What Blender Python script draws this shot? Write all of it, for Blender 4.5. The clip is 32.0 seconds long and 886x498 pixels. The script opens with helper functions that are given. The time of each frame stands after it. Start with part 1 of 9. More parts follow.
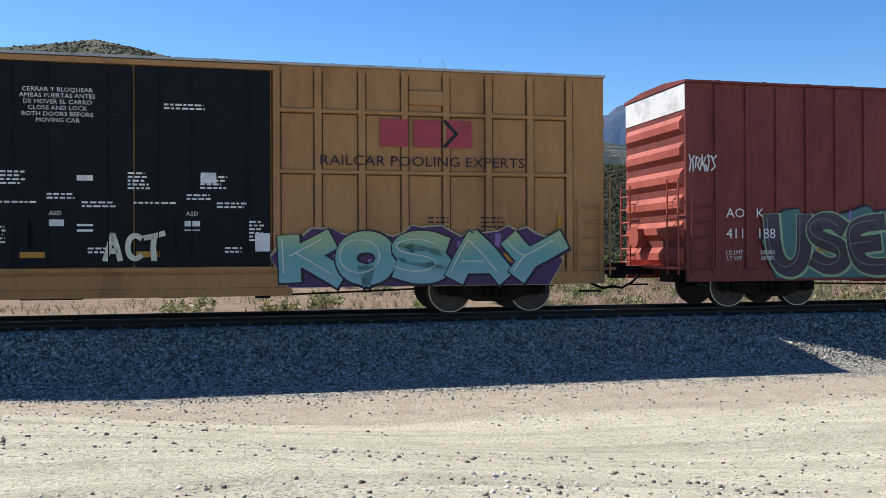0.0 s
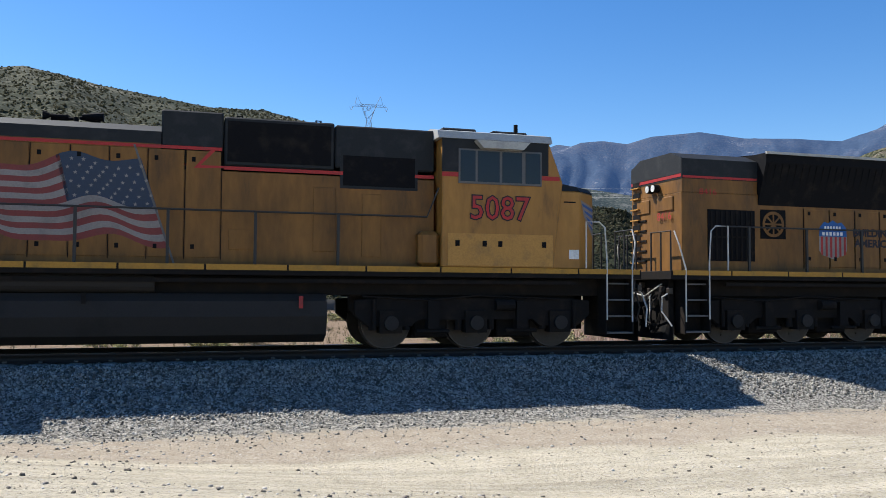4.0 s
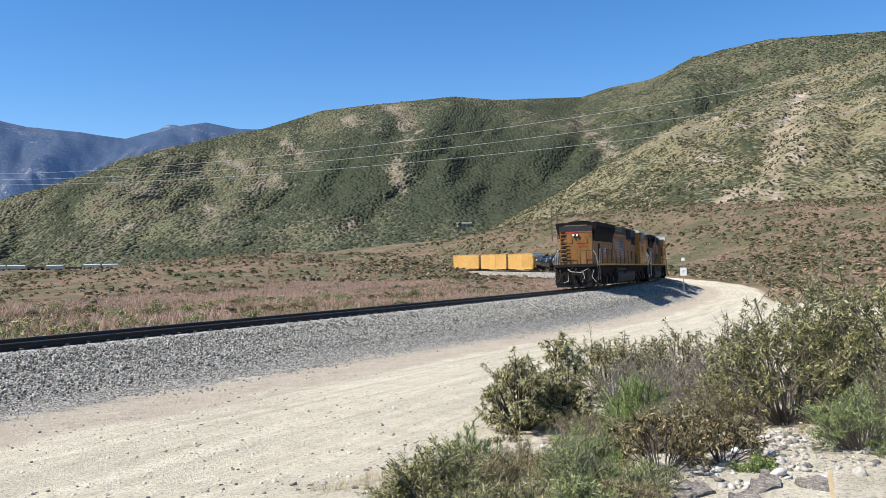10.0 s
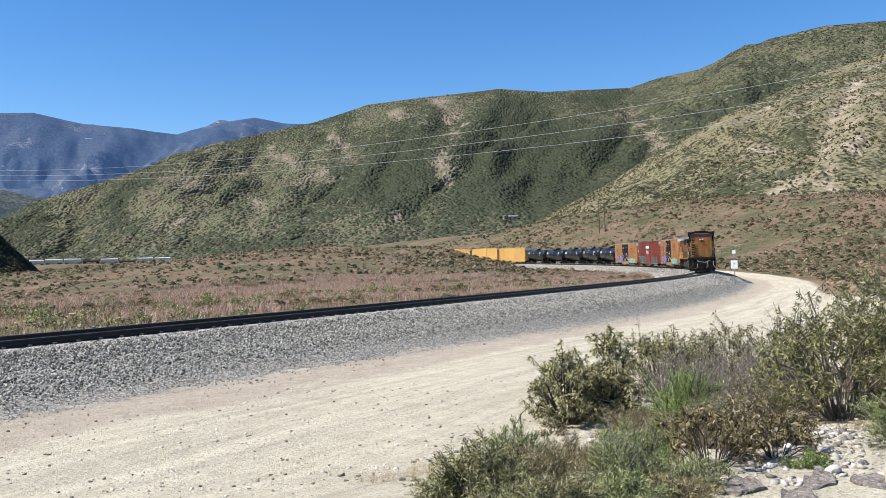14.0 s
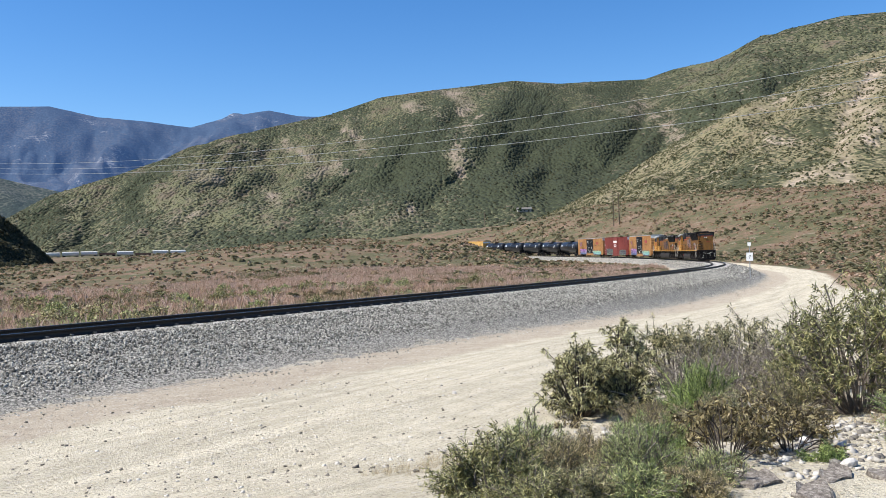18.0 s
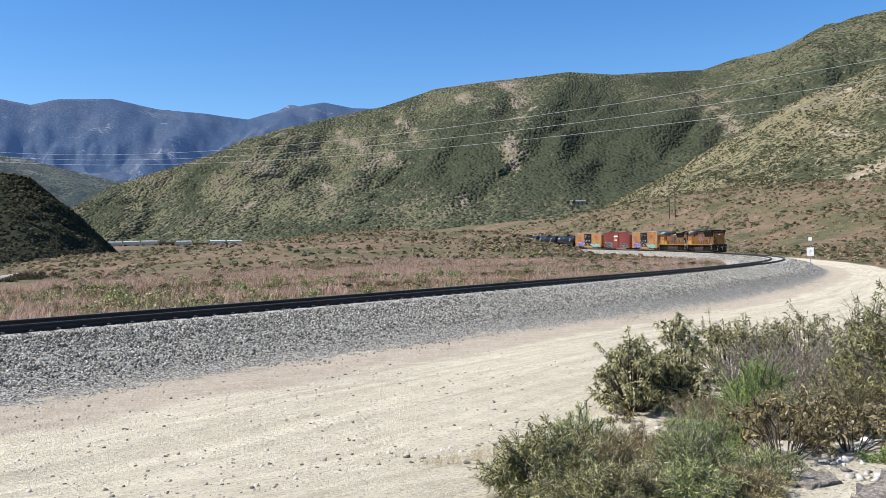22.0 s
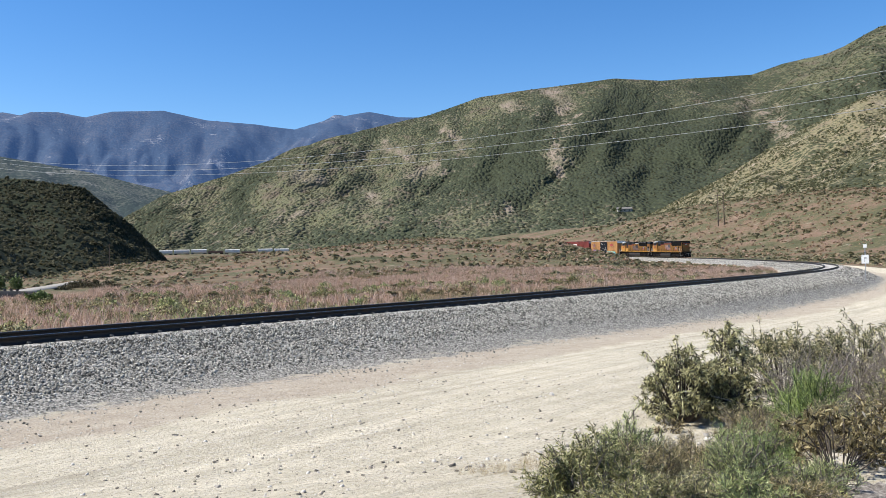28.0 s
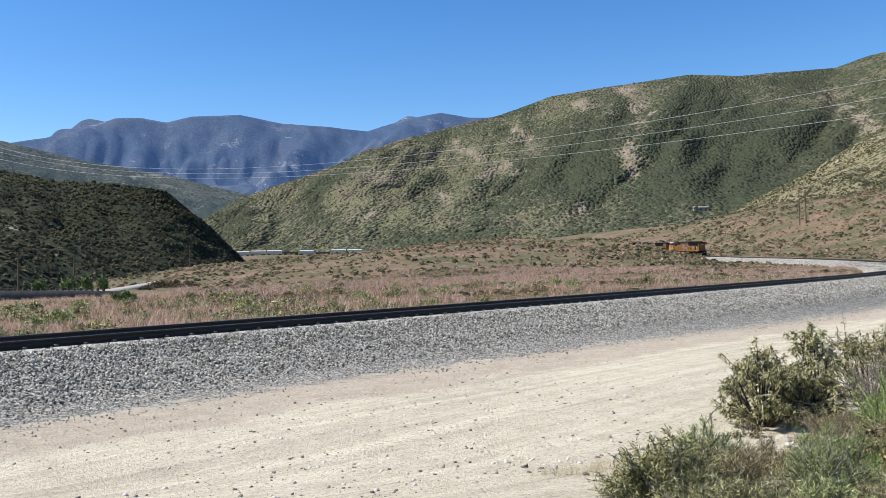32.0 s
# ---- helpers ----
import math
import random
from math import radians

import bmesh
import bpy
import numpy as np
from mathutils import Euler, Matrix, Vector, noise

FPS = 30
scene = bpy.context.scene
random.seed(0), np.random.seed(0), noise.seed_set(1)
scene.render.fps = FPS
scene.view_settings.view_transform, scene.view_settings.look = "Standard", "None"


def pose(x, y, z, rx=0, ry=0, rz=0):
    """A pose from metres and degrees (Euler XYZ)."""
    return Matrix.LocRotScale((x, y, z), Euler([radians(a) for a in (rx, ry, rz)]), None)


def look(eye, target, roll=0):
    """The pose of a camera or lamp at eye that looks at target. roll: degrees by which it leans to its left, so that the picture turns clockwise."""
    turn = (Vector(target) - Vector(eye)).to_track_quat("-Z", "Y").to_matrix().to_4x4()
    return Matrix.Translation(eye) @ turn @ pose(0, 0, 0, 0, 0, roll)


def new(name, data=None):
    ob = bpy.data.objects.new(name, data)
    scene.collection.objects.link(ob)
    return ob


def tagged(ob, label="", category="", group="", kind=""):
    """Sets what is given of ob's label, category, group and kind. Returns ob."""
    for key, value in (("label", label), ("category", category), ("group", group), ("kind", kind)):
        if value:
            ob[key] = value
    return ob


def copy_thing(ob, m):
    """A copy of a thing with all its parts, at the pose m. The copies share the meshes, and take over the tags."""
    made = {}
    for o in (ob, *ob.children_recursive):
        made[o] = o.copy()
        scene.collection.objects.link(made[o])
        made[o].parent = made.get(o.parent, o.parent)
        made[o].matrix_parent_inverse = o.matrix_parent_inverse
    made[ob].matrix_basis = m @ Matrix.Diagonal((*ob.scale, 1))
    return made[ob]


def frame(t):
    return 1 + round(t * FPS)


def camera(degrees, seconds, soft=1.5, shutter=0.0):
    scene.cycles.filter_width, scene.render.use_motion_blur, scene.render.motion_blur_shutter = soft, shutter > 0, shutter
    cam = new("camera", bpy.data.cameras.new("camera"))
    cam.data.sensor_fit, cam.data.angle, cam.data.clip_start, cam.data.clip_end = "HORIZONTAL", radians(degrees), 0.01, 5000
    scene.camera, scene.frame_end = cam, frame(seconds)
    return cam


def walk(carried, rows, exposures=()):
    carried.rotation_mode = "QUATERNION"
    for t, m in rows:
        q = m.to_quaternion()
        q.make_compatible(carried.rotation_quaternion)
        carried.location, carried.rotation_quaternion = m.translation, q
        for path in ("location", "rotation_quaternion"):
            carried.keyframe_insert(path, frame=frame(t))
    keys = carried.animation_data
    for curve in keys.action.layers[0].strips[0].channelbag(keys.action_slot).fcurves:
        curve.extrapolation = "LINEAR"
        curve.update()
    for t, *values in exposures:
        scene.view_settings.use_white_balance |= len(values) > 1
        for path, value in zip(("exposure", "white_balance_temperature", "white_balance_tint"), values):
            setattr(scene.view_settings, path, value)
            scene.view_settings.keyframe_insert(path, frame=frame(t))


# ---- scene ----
# One standing camera, turned by hand: seconds, then pitch, lean and heading in degrees.
EYE = (0.0, 0.0, 1.274)
cam = camera(55.276, 32.0, soft=0.6)
TURNS = [
    (0, 90.202, 0.260, -6.195), (0.5, 90.092, 0.061, -6.156), (1, 90.398, -0.201, -6.385), (1.5, 91.246, -0.162, -6.713),
    (2, 91.399, -0.101, -6.792), (2.5, 91.243, -0.092, -6.910), (3, 91.604, -0.188, -7.359), (3.5, 92.234, -0.348, -8.441),
    (4, 92.647, -0.357, -10.605), (4.5, 92.591, -0.174, -12.600), (6.5, 92.157, -0.318, -44.779), (7, 92.899, 0.083, -49.134),
    (7.5, 93.082, 0.866, -52.580), (8, 92.538, 1.216, -54.544), (8.5, 92.136, 1.206, -54.985), (9, 91.701, 1.304, -55.790),
    (9.5, 91.321, 1.453, -56.448), (10, 91.708, 1.627, -56.365), (10.5, 91.941, 1.649, -56.093), (11, 91.227, 1.782, -55.533),
    (11.5, 90.762, 1.590, -54.074), (12, 91.115, 1.449, -52.875), (12.5, 91.275, 1.263, -52.235), (13, 91.313, 1.366, -51.990),
    (13.5, 91.328, 1.605, -52.354), (14, 91.328, 1.675, -53.228), (14.5, 91.058, 1.491, -53.665), (16.5, 90.314, 1.747, -53.377),
    (17, 90.618, 1.741, -53.207), (17.5, 90.913, 1.757, -52.819), (18, 90.845, 1.696, -52.298), (18.5, 90.858, 1.449, -51.811),
    (19, 90.910, 1.342, -51.560), (19.5, 90.766, 1.164, -51.570), (20, 90.705, 1.095, -51.424), (20.5, 90.820, 1.186, -50.969),
    (21, 91.167, 0.986, -50.323), (21.5, 91.074, 0.787, -49.519), (22, 90.388, 1.168, -48.749), (22.5, 89.206, 1.683, -49.231),
    (23, 89.021, 1.634, -50.019), (23.5, 89.983, 1.931, -49.569), (24, 90.932, 1.957, -49.405), (24.5, 91.937, 1.537, -48.815),
    (25, 91.718, 1.099, -47.645), (25.5, 91.186, 0.749, -47.148), (27.5, 90.897, 1.310, -46.225), (28, 91.002, 1.259, -45.699),
    (28.5, 91.052, 1.149, -44.954), (29, 91.178, 1.121, -44.110), (29.5, 91.209, 1.107, -43.328), (30, 91.338, 1.126, -42.623),
    (30.5, 91.403, 1.133, -42.184), (31, 91.293, 1.180, -41.572), (31.5, 91.312, 1.195, -41.123), (32, 91.130, 1.320, -40.852),
]
walk(cam, [(t, pose(*EYE, a, b, c)) for t, a, b, c in TURNS],
     [(0.0, 0.60), (4.6, 0.60), (6.4, 0.76), (7.2, 0.76), (8.6, 0.66), (32.0, 0.64)])

# ---- light ----
SUN_DIR = Vector((-3.39, 2.75, 5.46)).normalized()
world = bpy.data.worlds.new("world")
scene.world = world
world.use_nodes = True
wn, wl = world.node_tree.nodes, world.node_tree.links
sky = wn.new("ShaderNodeTexSky")
sky.sky_type, sky.sun_disc = "NISHITA", False
sky.sun_elevation = math.asin(SUN_DIR.z)
sky.sun_rotation = math.atan2(SUN_DIR.x, SUN_DIR.y)
sky.altitude, sky.air_density, sky.dust_density, sky.ozone_density = 900, 1.0, 0.35, 2.2
wn["Background"].inputs["Strength"].default_value = 0.108
tone = wn.new("ShaderNodeHueSaturation")
tone.inputs["Hue"].default_value, tone.inputs["Saturation"].default_value = 0.506, 1.34
wl.new(sky.outputs[0], tone.inputs["Color"])
wl.new(tone.outputs[0], wn["Background"].inputs["Color"])
sun = new("sun", bpy.data.lights.new("sun", "SUN"))
sun.data.energy, sun.data.angle, sun.data.color = 5.0, radians(0.53), (1.0, 0.965, 0.90)
sun.matrix_world = look((0, 0, 80), Vector((0, 0, 80)) - SUN_DIR)
scene.view_settings.exposure = 0.56


# ---- materials ----
def mat(name, stops, scale=4.0, rough=0.8, metal=0.0, bump=0.0, bump_scale=None, detail=6.0, fine=0.0, fine_scale=40.0,
        voronoi=0.0, stretch=(1, 1, 1), spec=0.3, per_object=0.0, island=0.0, coords="Object"):
    """Colour ramp over noise, a finer grain on top, bump, and a light variation from piece to piece."""
    m = bpy.data.materials.new(name)
    m.use_nodes = True
    nd, ln = m.node_tree.nodes, m.node_tree.links
    b = nd["Principled BSDF"]
    b.inputs["Roughness"].default_value, b.inputs["Metallic"].default_value = rough, metal
    b.inputs["Specular IOR Level"].default_value = spec
    tc, mp = nd.new("ShaderNodeTexCoord"), nd.new("ShaderNodeMapping")
    mp.inputs["Scale"].default_value = stretch
    ln.new(tc.outputs[coords], mp.inputs["Vector"])
    nz = nd.new("ShaderNodeTexNoise")
    nz.inputs["Scale"].default_value, nz.inputs["Detail"].default_value, nz.inputs["Roughness"].default_value = scale, detail, 0.62
    ln.new(mp.outputs[0], nz.inputs["Vector"])
    fac = nz.outputs["Fac"]
    if voronoi:
        vo = nd.new("ShaderNodeTexVoronoi")
        vo.inputs["Scale"].default_value = voronoi
        ln.new(mp.outputs[0], vo.inputs["Vector"])
        mx = nd.new("ShaderNodeMix")
        mx.inputs["Factor"].default_value = 0.45
        ln.new(fac, mx.inputs["A"]), ln.new(vo.outputs["Distance"], mx.inputs["B"])
        fac = mx.outputs[0]
    for kind, amount in (("rand", per_object), ("isle", island)):
        if amount:
            src = nd.new("ShaderNodeObjectInfo").outputs["Random"] if kind == "rand" else nd.new("ShaderNodeNewGeometry").outputs["Random Per Island"]
            ma = nd.new("ShaderNodeMath")
            ma.operation = "MULTIPLY_ADD"
            ma.inputs[1].default_value, ma.inputs[2].default_value = amount, -amount / 2
            ad = nd.new("ShaderNodeMath")
            ln.new(src, ma.inputs[0]), ln.new(ma.outputs[0], ad.inputs[0]), ln.new(fac, ad.inputs[1])
            fac = ad.outputs[0]
    rp = nd.new("ShaderNodeValToRGB")
    for i, (p, c) in enumerate(stops):
        e = rp.color_ramp.elements[i] if i < 2 else rp.color_ramp.elements.new(p)
        e.position, e.color = p, (*c, 1)
    ln.new(fac, rp.inputs[0])
    col = rp.outputs[0]
    if fine:
        n2 = nd.new("ShaderNodeTexNoise")
        n2.inputs["Scale"].default_value, n2.inputs["Detail"].default_value = fine_scale, 5
        ln.new(mp.outputs[0], n2.inputs["Vector"])
        mr = nd.new("ShaderNodeMapRange")
        mr.inputs["From Min"].default_value, mr.inputs["From Max"].default_value = 0.3, 0.7
        mr.inputs["To Min"].default_value, mr.inputs["To Max"].default_value = 1 - fine, 1 + fine
        ln.new(n2.outputs["Fac"], mr.inputs[0])
        mu = nd.new("ShaderNodeVectorMath")
        mu.operation = "SCALE"
        ln.new(col, mu.inputs[0]), ln.new(mr.outputs[0], mu.inputs["Scale"])
        col = mu.outputs[0]
    ln.new(col, b.inputs["Base Color"])
    if bump:
        n3 = nd.new("ShaderNodeTexNoise")
        n3.inputs["Scale"].default_value, n3.inputs["Detail"].default_value = bump_scale or scale * 3, 6
        ln.new(mp.outputs[0], n3.inputs["Vector"])
        bp = nd.new("ShaderNodeBump")
        bp.inputs["Strength"].default_value, bp.inputs["Distance"].default_value = 1.0, bump
        ln.new(n3.outputs["Fac"], bp.inputs["Height"]), ln.new(bp.outputs[0], b.inputs["Normal"])
    return m


def plain(name, c, rough=0.6, metal=0.0, wear=0.12, scale=2.5, dirt=None, spec=0.3):
    """Painted or bare surface: the colour, dulled in patches, with a fine grain."""
    dirt = dirt or tuple(v * 0.6 + 0.02 for v in c)
    return mat(name, [(0.28, dirt), (0.48, c), (0.8, tuple(min(1, v * (1 + wear)) for v in c))], scale, rough, metal,
               fine=0.10, fine_scale=30, bump=0.0015, bump_scale=60, spec=spec)


# ---- mesh helpers ----
def mesh_of(name, verts, faces, material, smooth=False):
    me = bpy.data.meshes.new(name)
    me.from_pydata([tuple(v) for v in verts], [], faces) if not isinstance(faces, np.ndarray) else fill(me, verts, faces)
    me.materials.append(material)
    if smooth:
        me.polygons.foreach_set("use_smooth", np.ones(len(me.polygons), bool))
    me.update()
    return me


def fill(me, verts, faces):
    """Many faces of one size, quickly, from arrays."""
    verts, faces = np.asarray(verts, np.float32), np.asarray(faces, np.int32)
    k = faces.shape[1]
    me.vertices.add(len(verts)), me.loops.add(faces.size), me.polygons.add(len(faces))
    me.vertices.foreach_set("co", verts.ravel())
    me.loops.foreach_set("vertex_index", faces.ravel())
    me.polygons.foreach_set("loop_start", np.arange(0, faces.size, k, dtype=np.int32))
    me.update(calc_edges=True)


def scatter(name, tv, tf, mats4, material, smooth=False):
    """One object of many turned and scaled copies of a small template, as real geometry."""
    tv, tf, mats4 = np.asarray(tv, float), np.asarray(tf, int), np.asarray(mats4, float)
    h = np.concatenate([tv, np.ones((len(tv), 1))], 1)
    v = np.einsum("nij,vj->nvi", mats4[:, :3, :], h).reshape(-1, 3)
    f = (tf[None] + (np.arange(len(mats4)) * len(tv))[:, None, None]).reshape(-1, tf.shape[1])
    return new(name, mesh_of(name, v, f, material, smooth))


def turns(n, rng, x, y, z, sx, sy, sz, tilt=0.0, yaw=None):
    """n poses as 4x4 arrays: places, sizes, random heading and a little tilt."""
    a = rng.uniform(0, 2 * math.pi, n) if yaw is None else yaw
    tx, ty = rng.normal(0, 1, n) * tilt, rng.normal(0, 1, n) * tilt
    ca, sa, m = np.cos(a), np.sin(a), np.zeros((n, 4, 4))
    sx, sy, sz = (np.broadcast_to(np.asarray(v, float), (n,)) for v in (sx, sy, sz))
    m[:, 0, 0], m[:, 0, 1], m[:, 0, 2] = ca * sx, -sa * sy, tx * sz
    m[:, 1, 0], m[:, 1, 1], m[:, 1, 2] = sa * sx, ca * sy, ty * sz
    m[:, 2, 0], m[:, 2, 1] = -(ca * tx + sa * ty) * sx, (sa * tx - ca * ty) * sy
    m[:, 2, 2], m[:, 3, 3] = sz, 1
    m[:, 0, 3], m[:, 1, 3], m[:, 2, 3] = x, y, z
    return m


def ease(v, a, b):
    k = np.clip((np.asarray(v, float) - a) / (b - a), 0, 1)
    return k * k * (3 - 2 * k)


def wavy(x, y, size, seed=0, octaves=4):
    """Smooth value noise on arrays, about -1 to 1."""
    x, y = np.asarray(x, float) / size, np.asarray(y, float) / size
    out, amp, tot = 0.0, 1.0, 0.0
    for o in range(octaves):
        xi, yi = np.floor(x), np.floor(y)
        fx, fy = x - xi, y - yi
        fx, fy = fx * fx * (3 - 2 * fx), fy * fy * (3 - 2 * fy)

        def g(i, j):
            k = np.sin(i * 127.1 + j * 311.7 + (seed + o) * 74.7) * 43758.5453
            return (k - np.floor(k)) * 2 - 1
        out = out + amp * ((g(xi, yi) * (1 - fx) + g(xi + 1, yi) * fx) * (1 - fy) + (g(xi, yi + 1) * (1 - fx) + g(xi + 1, yi + 1) * fx) * fy)
        tot += amp
        amp, x, y = amp * 0.5, x * 2.03, y * 2.03
    return out / tot


# ---- the line of the railway: heading along its length, and its grade ----
LINE_S = np.arange(-420.0, 520.0, 0.5)
_h = np.interp(LINE_S, [-400, -60, 0, 25, 45, 60, 75, 95, 130, 165, 205, 255, 310, 400, 520],
               np.radians([-14, 2.8, 6.4, 6.49, 7.01, 9.13, 12.57, 16.0, 24.85, 33.77, 40.76, 52.61, 62.67, 73.75, 78]))
LINE_H = np.convolve(np.pad(_h, 20, "edge"), np.ones(41) / 41, "valid")
LINE_X, LINE_Y = np.cumsum(np.cos(LINE_H)) * 0.5, np.cumsum(np.sin(LINE_H)) * 0.5
_i0 = int(np.argmin(abs(LINE_S)))
LINE_X, LINE_Y = LINE_X - LINE_X[_i0] - 2.01, LINE_Y - LINE_Y[_i0] + 18.10
LINE_Z = np.interp(LINE_S, [-420, -60, 0, 95, 130, 165, 205, 255, 300, 340, 520], [-1.5, 0, 0, 0.0, 0.1, 0.35, 0.85, 1.65, 2.75, 3.6, 6.0])


def on_line(s, off=0.0, up=0.0):
    """Point at length s of the line, off metres to the left of the way of travel, up above the rail tops."""
    x, y, h = np.interp(s, LINE_S, LINE_X), np.interp(s, LINE_S, LINE_Y), np.interp(s, LINE_S, LINE_H)
    return np.stack([x - np.sin(h) * off, y + np.cos(h) * off, np.interp(s, LINE_S, LINE_Z) + up], -1)


def beside(x, y):
    """Signed distance to the line (left positive) and the height of the rails there."""
    x, y = np.asarray(x, float).ravel(), np.asarray(y, float).ravel()
    d, z = np.empty(len(x)), np.empty(len(x))
    lx, ly, lh, lz = LINE_X[::3], LINE_Y[::3], LINE_H[::3], LINE_Z[::3]
    for a in range(0, len(x), 4000):
        dx, dy = x[a:a + 4000, None] - lx, y[a:a + 4000, None] - ly
        i = np.argmin(dx * dx + dy * dy, 1)
        r = np.arange(len(i))
        d[a:a + 4000] = -np.sin(lh[i]) * dx[r, i] + np.cos(lh[i]) * dy[r, i]
        far = np.hypot(dx[r, i], dy[r, i])
        d[a:a + 4000] = np.where(far > np.abs(d[a:a + 4000]) + 3, np.sign(d[a:a + 4000] + 1e-9) * far, d[a:a + 4000])
        z[a:a + 4000] = lz[i]
    return d, z


BENCH_AZ = [-180, -60, 12, 22, 28, 35, 41, 50, 57, 62, 70, 80, 95, 120, 180]
BENCH_Z = [-3, -3, -4, -2, 0.0, 1.3, 8.5, 15, 18, 24, 27, 27, 27, 10, -3]


def ground_z(x, y):
    """Height of the ground sheet."""
    x, y = np.asarray(x, float), np.asarray(y, float)
    shape = x.shape
    x, y = x.ravel(), y.ravel()
    d, zt = beside(x, y)
    r, az = np.hypot(x, y), np.degrees(np.arctan2(x, y))
    a = np.abs(d)
    bench = np.interp(az, BENCH_AZ, BENCH_Z)
    out = np.where(d > 0, -1.15, -0.92 - 0.58 * ease(x, 4, 48)) + zt
    inner = np.interp(az, [-180, 10, 22, 28, 35, 41, 50, 55, 57.4, 59.2, 61, 180], [-3, -4, -2, 1.5, 4.5, 6.3, 5.2, 4.0, 2.9, 0.2, 0, 0])
    rise = np.where(d > 0, ease(r, 120, 262) * inner + ease(r, 262, 450) * (bench - inner), ease(r, 60, 420) * bench)
    rise = rise * np.where(d > 0, ease(a, 5, 26), ease(a, 7, 120) * 0.93 + 0.07 * ease(a, 7, 13))
    rise = rise + np.clip(7.8 - bench, -7, 14) * ease(r, 460, 680) * ease(az, 22, 26) * (1 - ease(az, 38, 46))
    rough = wavy(x, y, 9, 1) * 0.10 * ease(a, 7, 14) * ease(r, 8, 40) + wavy(x, y, 34, 5) * 0.9 * ease(a, 10, 40) * ease(r, 60, 160)
    rough = rough + np.where(d < 0, wavy(x * 0.25 + y * 0.05, y, 1.1, 9, 2) * 0.022 * ease(a, 5, 7), 0)
    edge = r + wavy(az, az * 0, 2.2, 13) * 14
    bank = ease(az, 46, 52) * (1 - ease(az, 62, 66)) * np.where(d > 0, 1, 0)
    step = (ease(edge, 266, 277) - ease(edge, 278, 330)) * 2.0 * bank
    z = out + rise + rough + step
    pad = (0.6 * (x - 5.0) + (y - 2.6)) / 1.166
    z = np.where(d < 0, np.maximum(z, z + (-0.36 - z) * (1 - ease(pad, -0.2, 5.0)) * (1 - ease(r, 25, 40))), z)
    bed = zt - 0.215 - 0.30 * ease(a, 1.55, 3.0) - 0.42 * ease(a, 2.4, 5.2)
    z = np.where(a < 5.6, bed + (z - bed) * ease(a, 3.6, 5.6), z)
    return z.reshape(shape)


